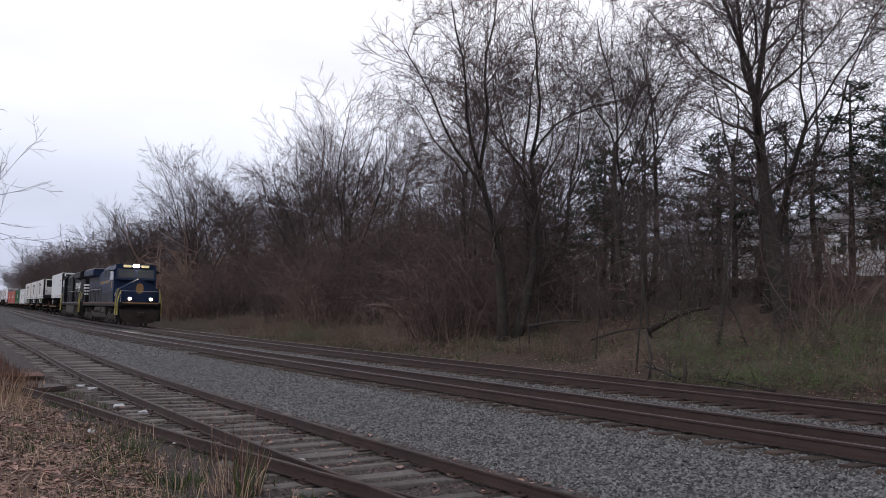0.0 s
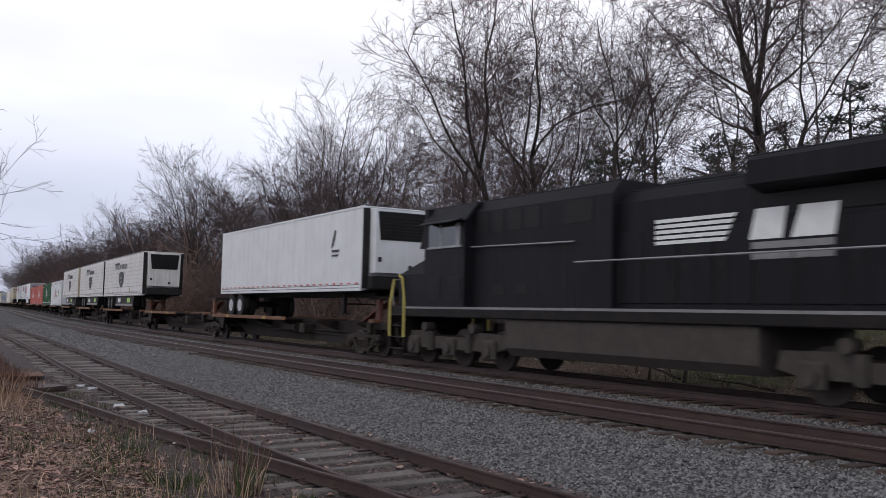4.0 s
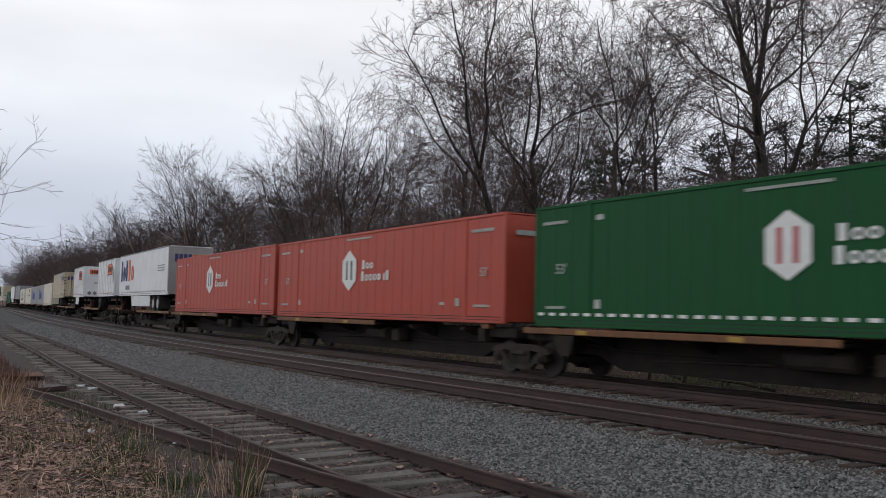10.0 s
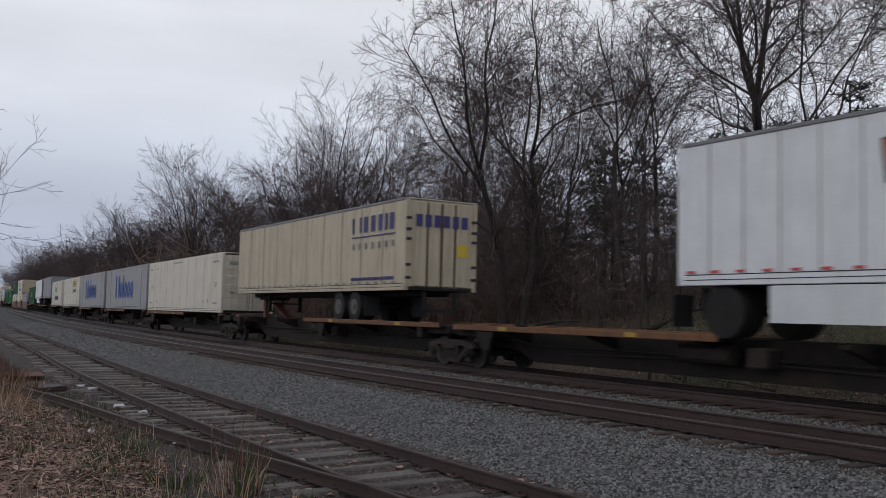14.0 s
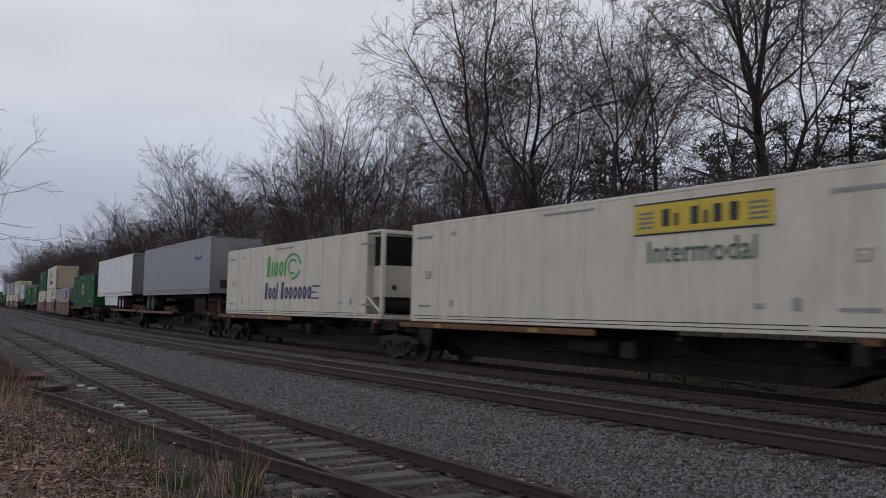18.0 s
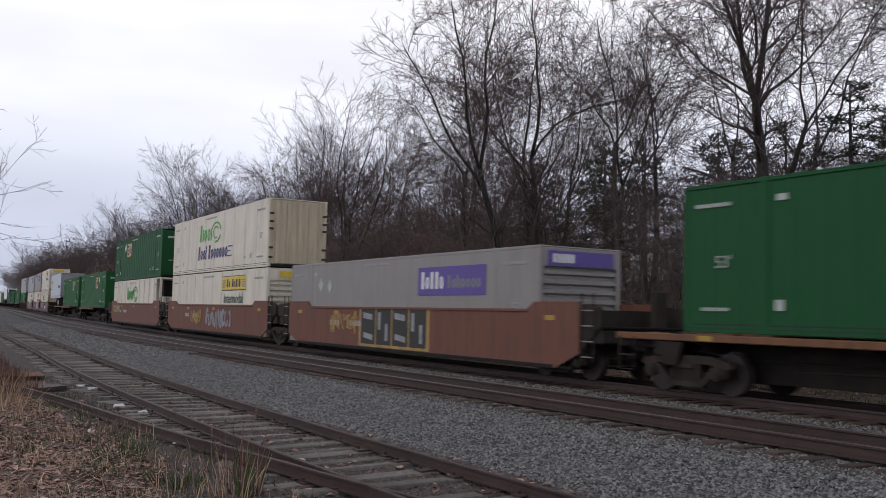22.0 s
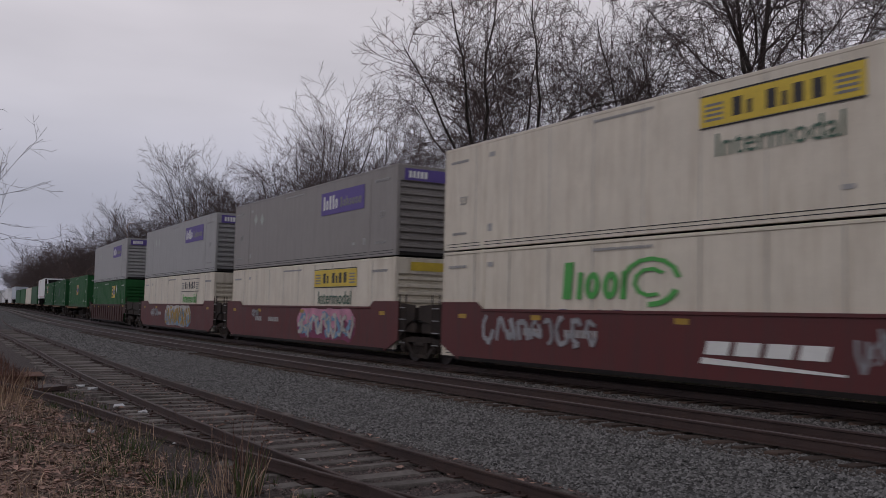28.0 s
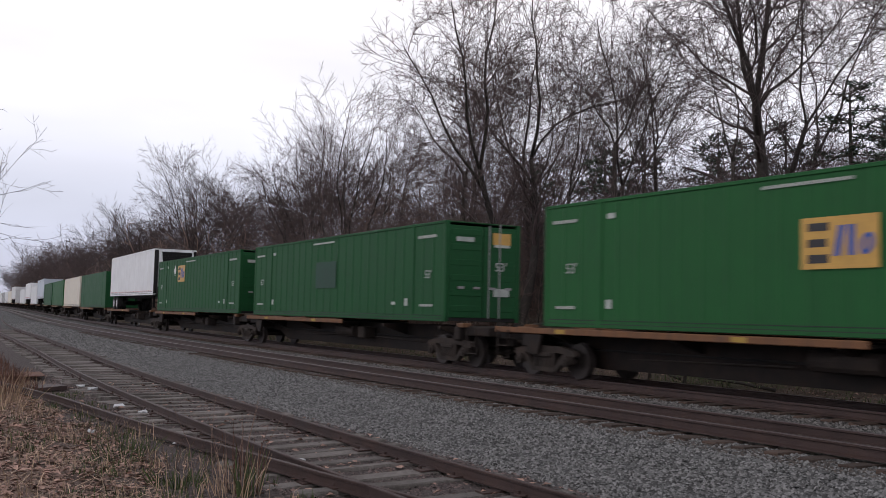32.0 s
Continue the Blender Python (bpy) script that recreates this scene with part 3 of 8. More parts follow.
def scatter_stones(name, count, s_rng, lat_rng, size, seed, label, bias=1.0, mat="stone"):
    """Loose angular stones as one sheet of small solids."""
    rng = np.random.default_rng(seed)
    s = s_rng[1] - (s_rng[1] - s_rng[0]) * rng.random(count) ** bias
    lat = rng.uniform(lat_rng[0], lat_rng[1], count)
    base = np.array([(1, 0, 0), (0.3, 0.95, 0), (-0.8, 0.6, 0), (-0.8, -0.6, 0), (0.3, -0.95, 0), (0.1, 0.1, 0.85)])
    tri = np.array([(0, 1, 5), (1, 2, 5), (2, 3, 5), (3, 4, 5), (4, 0, 5)])
    t = np.interp(s, SS, S_TURN)
    x = np.interp(s, SS, S_X) - np.sin(t) * lat
    y = FAR_Y + np.interp(s, SS, S_Y) + np.cos(t) * lat
    z = np.array([ground_z(a, b) for a, b in zip(s, lat)]) + GRADE * s
    r = rng.uniform(size[0], size[1], count)
    jit = base[None] * rng.uniform(0.65, 1.35, (count, 6, 3)) * r[:, None, None]
    a = rng.uniform(0, 6.28, count)
    tilt = rng.uniform(-0.6, 0.6, count)
    ca, sa, ct, st = np.cos(a)[:, None], np.sin(a)[:, None], np.cos(tilt)[:, None], np.sin(tilt)[:, None]
    px, py, pz = jit[..., 0], jit[..., 1] * ct - jit[..., 2] * st, jit[..., 1] * st + jit[..., 2] * ct
    vx, vy = px * ca - py * sa + x[:, None], px * sa + py * ca + y[:, None]
    vz = pz + (z + r * rng.uniform(-0.3, 0.2, count))[:, None]
    v = np.stack([vx, vy, vz], -1).reshape(-1, 3)
    f = (tri[None] + (np.arange(count) * 6)[:, None, None]).reshape(-1, 3)
    me = bpy.data.meshes.new(name)
    me.vertices.add(len(v)), me.loops.add(f.size), me.polygons.add(len(f))
    me.vertices.foreach_set("co", v.ravel())
    me.loops.foreach_set("vertex_index", f.ravel().astype(np.int32))
    me.polygons.foreach_set("loop_start", (np.arange(len(f)) * 3).astype(np.int32))
    me.update(calc_edges=True)
    me.materials.append(M[mat])
    return tagged(new(name, me), label, "gravel", kind="stuff")


scatter_stones("ballast_gravel", 76000, (-34, -3), (-8.6, -4.95), (0.014, 0.033), 1, "clean grey crushed stone ballast beside the main track", 1.25)
scatter_stones("ballast_gravel", 16000, (-90, -34), (-8.0, -4.95), (0.03, 0.055), 2, "clean grey crushed stone ballast beside the main track", 1.6)
scatter_stones("ballast_gravel", 22000, (-40, -5), (-3.0, -1.05), (0.018, 0.036), 3, "brown-grey crushed stone ballast between the main tracks", 1.2, "stone_mid")
scatter_stones("ballast_gravel", 12000, (-40, -5), (-4.85, -3.3), (0.018, 0.036), 4, "stained crushed stone ballast between the rails", 1.0, "stone_stained")
scatter_stones("ballast_gravel", 10000, (-45, -6), (-0.65, 2.6), (0.02, 0.04), 6, "stained crushed stone ballast under the train", 1.0, "stone_stained")
scatter_stones("ballast_gravel", 11000, (-40, -5), (-5.75, -5.1), (0.014, 0.032), 7, "rust-stained crushed stone along the tie ends", 1.1, "stone_stained")
scatter_stones("cinder_gravel", 30000, (-30, -5), (-12.4, -8.5), (0.008, 0.024), 5, "small dark cinders round the siding", 1.3, "cinder")


# ---- trees ----
def unit():
    return Vector((rng_b.uniform(-1, 1), rng_b.uniform(-1, 1), rng_b.uniform(-1, 1)))


rng_b = random.Random(1)


def grow(out, start, way, length, radius, level, plan):
    """One limb that bends towards the light and bears side shoots; collects (level, points, radii)."""
    n = (7, 6, 5, 3, 2)[level]
    wob = plan["wob"][level]
    pts, rad, d = [start], [radius], way.normalized()
    tip = (0.42, 0.30, 0.28, 0.35, 0.4)[level]
    for i in range(n):
        d = (d + unit() * wob + Vector((0, 0, plan["lift"][level]))).normalized()
        pts.append(pts[-1] + d * (length / n))
        rad.append(radius * (1 - (1 - tip) * (i + 1) / n))
    out[level].append((pts, rad))
    if level >= plan["depth"]:
        return
    if level == 0:
        # the trunk parts into a few leaders
        turn = rng_b.uniform(0, 6.28)
        for k in range(plan["leaders"]):
            turn += 6.28 / plan["leaders"] + rng_b.uniform(-0.5, 0.5)
            ang = rng_b.uniform(*plan["open"])
            nd = d * math.cos(ang) + Vector((math.cos(turn), math.sin(turn), 0)) * math.sin(ang)
            j = n if k < 2 else n - 1 - k % 2
            grow(out, pts[j], nd, plan["crown"] * rng_b.uniform(0.75, 1.08), rad[-1] * rng_b.uniform(0.6, 0.9), 1, plan)
    kids = plan["kids"][level]
    lo = plan["from"][level]
    turn = rng_b.uniform(0, 6.28)
    for i in range(kids):
        u = lo + (0.98 - lo) * (i + rng_b.random()) / kids
        k = min(int(u * n), n - 1)
        q = pts[k].lerp(pts[k + 1], u * n - k)
        axis = (pts[k + 1] - pts[k]).normalized()
        turn += 2.4 + rng_b.uniform(-0.8, 0.8)
        ref = axis.cross(Vector((0.2, 0.9, 0.1))).normalized()
        side = ref * math.cos(turn) + axis.cross(ref) * math.sin(turn)
        ang = rng_b.uniform(*plan["spread"])
        nd = axis * math.cos(ang) + side * math.sin(ang)
        base = plan["tall"] * 0.42 if level == 0 else length
        ln = base * rng_b.uniform(0.38, 0.68) * (1.15 - 0.6 * u)
        r = max(rad[k] * rng_b.uniform(0.3, 0.52), plan["twig"])
        grow(out, q, nd, ln, r, min(level + (2 if level == 0 else 1), plan["depth"]), plan)


def spike(sh, a, b, r, slot=0):
    """A thin twig: three sides that run to a point."""
    d = b - a
    u = d.cross(Vector((0.31, 0.17, 0.93))).normalized() * r
    w = d.normalized().cross(u)
    sh.add([a + u, a - u * 0.5 + w * 0.87, a - u * 0.5 - w * 0.87, b], [(0, 1, 3), (1, 2, 3), (2, 0, 3)], slot)


def bent_spike(sh, a, m, b, r, slot=0):
    """A thin twig with a bend in its middle."""
    d = b - a
    u = d.cross(Vector((0.31, 0.17, 0.93))).normalized() * r
    w = d.normalized().cross(u)
    o1, o2 = u * -0.5 + w * 0.87, u * -0.5 - w * 0.87
    sh.add([a + u, a + o1, a + o2, m + u * 0.75, m + o1 * 0.75, m + o2 * 0.75, b],
           [(0, 1, 4, 3), (1, 2, 5, 4), (2, 0, 3, 5), (3, 4, 6), (4, 5, 6), (5, 3, 6)], slot)


def tree_meshes(seed, height, radius, bole=0.36, leaders=3, opened=(0.18, 0.55), kids=(5, 11, 9, 6), spread=(0.55, 1.1), twig=0.0105, depth=4, lean=0.08, stems=1, lift=0.0,
                wob=(0.10, 0.24, 0.28, 0.26, 0.22)):
    """Trunk and crown of a bare tree: a bole that parts into leaders, limbs, boughs, shoots and fine twigs."""
    rng_b.seed(seed * 77 + 5)
    out = [[], [], [], [], []]
    plan = {"depth": depth, "kids": kids, "from": [0.5, 0.12, 0.12, 0.1], "tall": height, "spread": spread, "leaders": leaders, "open": opened, "crown": height * (1 - bole) * 1.06,
            "twig": twig, "lift": (0.04, lift, lift, 0.03, 0.02), "wob": wob}
    for i in range(stems):
        w = 0.24 if stems > 1 else lean
        a = 6.28 * i / stems + 0.5
        grow(out, Vector((0.3 * (stems - 1) * math.cos(a), 0.3 * (stems - 1) * math.sin(a), -0.4)), Vector((w * math.cos(a), w * math.sin(a), 1)), height * bole * rng_b.uniform(0.9, 1.1),
             radius * (1 if stems == 1 else 0.75), 0, plan)
    trunk, crown = Shape(), Shape()
    for pts, rad in out[0]:
        trunk.tube(pts, [rad[0] * 1.35, rad[1] * 1.06, *rad[2:]], 9)
    for pts, rad in out[1]:
        trunk.tube(pts, rad, 6)
    for pts, rad in out[2]:
        crown.tube(pts, [max(r, twig) for r in rad], 4)
    for pts, rad in out[3]:
        if depth > 3:
            crown.tube(pts, [max(r, twig * 0.9) for r in rad], 3)
        else:
            bent_spike(crown, pts[0], pts[1], pts[-1], max(rad[0], twig))
    for pts, rad in out[4]:
        bent_spike(crown, pts[0], pts[1], pts[2], twig)
    return trunk.mesh("trunk", "bark", True), crown.mesh("crown", "twig")


def brush_mesh(seed, height, width, stems, kids, twig, mat, leaves=0, arch=0.0, leaf="bud", size=1.0, open_=0.5):
    """A thicket: many thin bent canes from the ground with shoots, and a few young leaves."""
    rng = random.Random(seed)
    sh = Shape()
    ends = []
    for i in range(stems):
        a, r = rng.uniform(0, 6.28), width * 0.45 * math.sqrt(rng.random())
        p = Vector((r * math.cos(a), r * math.sin(a), -0.15))
        a2 = a + rng.uniform(-1.2, 1.2)
        d = Vector((math.cos(a2) * rng.uniform(0, open_), math.sin(a2) * rng.uniform(0, open_), 1)).normalized()
        ln = height * rng.uniform(0.35, 1.1)
        bend = arch * rng.uniform(0.2, 1.8)
        pts = [p]
        for k in range(4):
            d = (d + Vector((rng.uniform(-0.3, 0.3), rng.uniform(-0.3, 0.3), rng.uniform(-0.12, 0.12) - bend * k))).normalized()
            pts.append(pts[-1] + d * ln / 4)
        sh.tube(pts, [twig * 2.2, twig * 1.8, twig * 1.4, twig, twig * 0.6], 3)
        for j in range(kids):
            u = rng.uniform(0.8, 3.9)
            q = pts[int(u)].lerp(pts[int(u) + 1], u - int(u))
            w = Vector((rng.uniform(-1, 1), rng.uniform(-1, 1), rng.uniform(-0.4, 0.9))).normalized()
            l2 = ln * rng.uniform(0.14, 0.36)
            m = q + w * l2 * 0.5
            e = m + (w + Vector((rng.uniform(-0.9, 0.9), rng.uniform(-0.9, 0.9), rng.uniform(-0.5, 0.6)))).normalized() * l2 * 0.55
            bent_spike(sh, q, m, e, twig * 1.0)
            ends.append(e)
            w2 = (w + Vector((rng.uniform(-1, 1), rng.uniform(-1, 1), rng.uniform(-0.6, 0.8)))).normalized()
            e2 = m + w2 * l2 * rng.uniform(0.3, 0.6)
            spike(sh, m, e2, twig * 0.8)
            ends.append(e2)
    mats = [mat]
    if leaves:
        mats.append(leaf)
        for _ in range(leaves):
            q = rng.choice(ends)
            c = q + Vector((rng.uniform(-0.2, 0.2), rng.uniform(-0.2, 0.2), rng.uniform(-0.2, 0.15)))
            a, b = Vector((rng.uniform(-1, 1), rng.uniform(-1, 1), rng.uniform(-1, 1))).normalized() * 0.035 * size, Vector((rng.uniform(-1, 1), rng.uniform(-1, 1), rng.uniform(-1, 1))).normalized() * 0.025 * size
            sh.add([c - a, c + b, c + a, c - b], [(0, 1, 2, 3)], 1)
    return sh.mesh("shrub", mats)


def plant(meshes, s, lat, turn, size, label, name="tree", category="tree", group="bare trees along the railway", sink=0.1, lean=(0, 0)):
    ob = thing(name, label, category, group)
    p = at(s, lat)
    ob.matrix_basis = pose(p.x, p.y, p.z + ground_z(s, lat) - sink, lean[0], lean[1], turn) @ Matrix.Diagonal((size, size, size, 1))
    for nm, me in zip(("trunk", "crown"), meshes):
        o = new(nm, me)
        o.parent = ob
    return ob


def plant_brush(me, s, lat, turn, size, label, group, name="shrub", high=1.0):
    ob = tagged(new(name, me), label, "shrub", group)
    p = at(s, lat)
    ob.matrix_basis = pose(p.x, p.y, p.z + ground_z(s, lat) - 0.05, 0, 0, turn) @ Matrix.Diagonal((size, size, size * high, 1))
    return ob


BARE = "bare grey-brown deciduous tree on the bank"
NEAR_TREES = [tree_meshes(k, 16.5, 0.21, bole=f_, leaders=n_, lean=l_) for k, f_, n_, l_ in ((1, 0.46, 3, 0.05), (2, 0.52, 2, 0.14), (3, 0.42, 4, 0.12), (4, 0.55, 3, 0.1), (5, 0.6, 2, 0.16))]
BIG = tree_meshes(7, 17.5, 0.36, bole=0.52, leaders=3, opened=(0.15, 0.62), kids=(9, 13, 10, 7), stems=2)
WIDE = tree_meshes(9, 17.5, 0.34, bole=0.46, leaders=3, opened=(0.15, 0.7), kids=(7, 13, 10, 6), lean=0.05)
FAN = tree_meshes(8, 15.5, 0.24, bole=0.25, leaders=7, opened=(0.1, 0.62), kids=(4, 11, 8, 6), spread=(0.4, 0.85), lift=0.06)
SLIM = [tree_meshes(k, 14.5, 0.10, bole=0.55, leaders=2, opened=(0.1, 0.4), kids=(6, 8, 6, 4), spread=(0.5, 1.05), lean=0.14) for k in (11, 12, 13)]
FAR_TREES = [tree_meshes(k, 17, 0.24, bole=0.38, leaders=4, opened=(0.1, 0.65), kids=(6, 13, 12), twig=0.024, depth=3) for k in (21, 22, 23)]
SCRUB = [tree_meshes(k, 8.5, 0.07, bole=0.3, leaders=3, opened=(0.2, 0.8), kids=(4, 8, 6, 4), spread=(0.6, 1.25), twig=0.009, lean=0.25) for k in (61, 62, 63)]

rng_t = random.Random(9)
plant(BIG, -34.3, 9.2, 65, 0.95, "large bare tree with a double trunk on the bank", lean=(0, 4))
plant(WIDE, -21.9, 12.6, 200, 1.0, "large spreading bare tree on the bank")
# (way along, distance beyond the track, which, turn, size)
for s_, lat_, i_, t_, k_ in ((-33.5, 14.5, 0, 40, 0.92), (-30.6, 12.8, 4, 150, 0.85), (-27.5, 17.5, 3, 10, 0.95), (-24.6, 14.6, 1, 80, 0.95), (-18.3, 14.4, 2, 300, 0.95), (-19.2, 19.0, 4, 210, 1.0),
                             (-28.5, 23, 0, 130, 0.95), (-37, 20, 1, 20, 0.95), (-44, 12.5, 3, 150, 0.92), (-39.5, 14.0, 2, 250, 0.95), (-46, 21, 0, 77, 0.95), (-52, 17, 4, 90, 0.9)):
    plant(NEAR_TREES[i_], s_, lat_, t_, k_, BARE)
rng_s = random.Random(31)
for s_ in np.arange(-62, -12, 2.5):
    plant(SCRUB[rng_s.randrange(3)], s_ + rng_s.uniform(-0.9, 0.9), rng_s.uniform(9.5, 19), rng_s.uniform(0, 360), rng_s.uniform(0.6, 1.05), "low twiggy tree in the understorey", lean=(rng_s.uniform(-10, 10), rng_s.uniform(-10, 10)))
for s_, lat_, k_ in ((-27.2, 13.0, 1.0), (-23.6, 14.0, 1.0)):
    plant(SCRUB[rng_s.randrange(3)], s_, lat_, rng_s.uniform(0, 360), k_, "low twiggy tree in the understorey", lean=(rng_s.uniform(-8, 8), rng_s.uniform(-8, 8)))
plant(FAN, -62, 12.5, 70, 0.98, "fan-shaped bare tree on the bank")
plant(FAN, -73, 15, 190, 0.92, "fan-shaped bare tree on the bank")
plant(FAN, -108, 11.5, 20, 1.12, "fan-shaped bare tree on the bank")
plant(FAN, -124, 9, 140, 0.9, "fan-shaped bare tree beside the distant track")
for s_ in np.arange(-75, -8, 4.0):
    plant(SLIM[rng_t.randrange(3)], s_ + rng_t.uniform(-1.2, 1.2), rng_t.uniform(9, 26), rng_t.uniform(0, 360), rng_t.uniform(0.65, 1.0), "slim bare young tree on the bank")
for s_, lat_, k_ in ((-22.3, 5.8, 0.42), (-26.2, 7.4, 0.34), (-17.6, 6.8, 0.3), (-30.2, 6.9, 0.3)):
    plant(SLIM[rng_t.randrange(3)], s_, lat_, rng_t.uniform(0, 360), k_, "thin bare sapling low on the bank")
for s_ in np.arange(-96, -52, 5.5):
    plant(NEAR_TREES[rng_t.randrange(5)], s_ + rng_t.uniform(-2, 2), rng_t.uniform(11, 24), rng_t.uniform(0, 360), rng_t.uniform(0.68, 0.86), BARE)
for s_ in np.arange(-420, -94, 8.5):
    for k_ in range(2):
        plant(FAR_TREES[rng_t.randrange(3)], s_ + rng_t.uniform(-3, 3), 9 + 10 * k_ + rng_t.uniform(-2, 3), rng_t.uniform(0, 360), rng_t.uniform(0.66, 0.88) * (1.15 if s_ < -200 else 1), "bare tree in the distant wood by the railway")

BRUSH = [brush_mesh(31, 2.6, 2.8, 30, 9, 0.007, "shrub", arch=0.10, open_=0.9), brush_mesh(32, 2.4, 3.2, 30, 9, 0.007, "cane", arch=0.22, open_=1.1), brush_mesh(33, 2.4, 2.8, 30, 8, 0.007, "shrub", leaves=260, arch=0.16, size=0.9, open_=1.0)]
TANGLE = [brush_mesh(41, 7.0, 3.6, 34, 11, 0.013, "vine", arch=0.14, open_=0.7), brush_mesh(42, 6.0, 4.2, 36, 10, 0.013, "vine", arch=0.22, open_=0.8), brush_mesh(43, 6.5, 3.4, 34, 12, 0.011, "twig", arch=0.10, open_=0.6)]
GREENISH = brush_mesh(34, 2.3, 3.2, 26, 9, 0.007, "cane", leaves=2300, leaf="bud", size=0.95, arch=0.14, open_=1.0)
FARBRUSH = [brush_mesh(51, 7.0, 5.5, 22, 8, 0.032, "vine", arch=0.12, open_=0.7), brush_mesh(52, 6.0, 6.0, 22, 8, 0.032, "shrub", arch=0.14, open_=0.7)]
LOW, HIGH = "leafless shrubs on the bank", "tangled thickets in the wood"
for s_ in np.arange(-70, -8, 1.5):
    green_ = s_ > -21 or -52 < s_ < -45
    plant_brush(GREENISH if green_ and rng_t.random() < 0.6 else BRUSH[rng_t.randrange(3)], s_ + rng_t.uniform(-0.8, 0.8), rng_t.uniform(5.0, 7.5) + (1.0 if -37 < s_ < -24 else 0), rng_t.uniform(0, 360), rng_t.uniform(0.42, 0.8),
                "shrub with young green leaves on the bank" if green_ else "leafless russet shrub on the bank", LOW)
for s_ in np.arange(-76, -8, 1.5):
    green_ = s_ > -22
    plant_brush(GREENISH if green_ and rng_t.random() < 0.6 else BRUSH[rng_t.randrange(3)], s_ + rng_t.uniform(-0.8, 0.8), rng_t.uniform(8, 13), rng_t.uniform(0, 360), rng_t.uniform(0.6, 1.0) * (1.1 if green_ else 0.75),
                "shrub with young green leaves on the bank" if green_ else "leafless russet shrub on the bank", LOW)
for s_ in np.arange(-96, -14, 2.6):
    plant_brush(TANGLE[rng_t.randrange(3)], s_ + rng_t.uniform(-1, 1), rng_t.uniform(9.5, 14) + (7 if s_ > -33 else 0), rng_t.uniform(0, 360), rng_t.uniform(0.65, 1.1) * (0.62 if s_ > -33 else 1), "dark vine-tangled thicket in the wood", HIGH)
    if s_ > -56 and rng_t.random() < 0.72:
        continue
    plant_brush(TANGLE[rng_t.randrange(3)], s_ + rng_t.uniform(-1, 1), rng_t.uniform(17, 30), rng_t.uniform(0, 360), rng_t.uniform(0.7, 1.0), "dark vine-tangled thicket in the wood", HIGH)
for s_ in np.arange(-96, -52, 2.7):
    plant_brush(TANGLE[rng_t.randrange(3)], s_ + rng_t.uniform(-1, 1), rng_t.uniform(12.5, 17.5), rng_t.uniform(0, 360), rng_t.uniform(1.1, 1.4), "dark vine-tangled thicket in the wood", HIGH)
for s_ in np.arange(-52, -15, 3.6):
    plant_brush(TANGLE[rng_s.randrange(3)], s_ + rng_s.uniform(-1, 1), rng_s.uniform(12, 17), rng_s.uniform(0, 360), rng_s.uniform(0.5, 0.85), "brown vine-tangled thicket in the wood", HIGH)
for s_ in np.arange(-84, -54, 4.0):
    plant_brush(TANGLE[rng_t.randrange(3)], s_ + rng_t.uniform(-1, 1), rng_t.uniform(24, 36), rng_t.uniform(0, 360), rng_t.uniform(1.0, 1.4), "dark vine-tangled thicket in the wood", HIGH)
for s_ in np.arange(-110, -24, 4.6):
    plant(FAR_TREES[rng_t.randrange(3)], s_ + rng_t.uniform(-2, 2), rng_t.uniform(44, 62), rng_t.uniform(0, 360), rng_t.uniform(0.6, 0.8), "bare tree deep in the wood")
for s_, lat_, k_ in ((-39.5, 8.6, 1.1), (-37.8, 9.2, 1.15), (-36.2, 10.0, 1.05), (-41.5, 9.0, 1.1), (-54, 9.0, 1.2), (-57, 9.5, 1.15), (-60, 10, 1.25)):
    plant_brush(TANGLE[rng_t.randrange(2)], s_, lat_, rng_t.uniform(0, 360), k_, "tall dark vine-covered thicket", HIGH)


for s_, lat_, k_ in ((-29.8, 15.5, 0.75), (-26.2, 16.0, 0.7), (-39.5, 16.0, 0.9)):
    plant_brush(TANGLE[rng_s.randrange(3)], s_, lat_, rng_s.uniform(0, 360), k_, "tall dark vine-covered thicket", HIGH)


def thicket_mass(name, label, places):
    """Far thickets as one sheet of canes: (which, way along, distance, turn, size)."""
    v, f, k = [], [], []
    for i, s, lat, turn, size in places:
        me = FARBRUSH[i]
        co = np.empty(len(me.vertices) * 3, dtype=np.float32)
        me.vertices.foreach_get("co", co)
        c, d = math.cos(turn) * size, math.sin(turn) * size
        co = co.reshape(-1, 3)
        p = at(s, lat)
        xyz = np.stack([co[:, 0] * c - co[:, 1] * d + p.x, co[:, 0] * d + co[:, 1] * c + p.y, co[:, 2] * size + p.z + ground_z(s, lat) - 0.05], -1)
        o = len(v)
        v.extend(map(tuple, xyz.tolist()))
        f.extend(tuple(j + o for j in pl.vertices) for pl in me.polygons)
        k.extend([i] * len(me.polygons))
    me = bpy.data.meshes.new(name)
    me.from_pydata(v, [], f)
    me.materials.append(M["vine"]), me.materials.append(M["shrub"])
    me.polygons.foreach_set("material_index", k)
    return tagged(new(name, me), label, "thicket", kind="stuff")


def strewn(span, step, lat, size):
    return [(rng_s.randrange(2), s_ + rng_s.uniform(-1.5, 1.5), rng_s.uniform(*lat), rng_s.uniform(0, 6.28), rng_s.uniform(*size)) for s_ in np.arange(*span, step)]


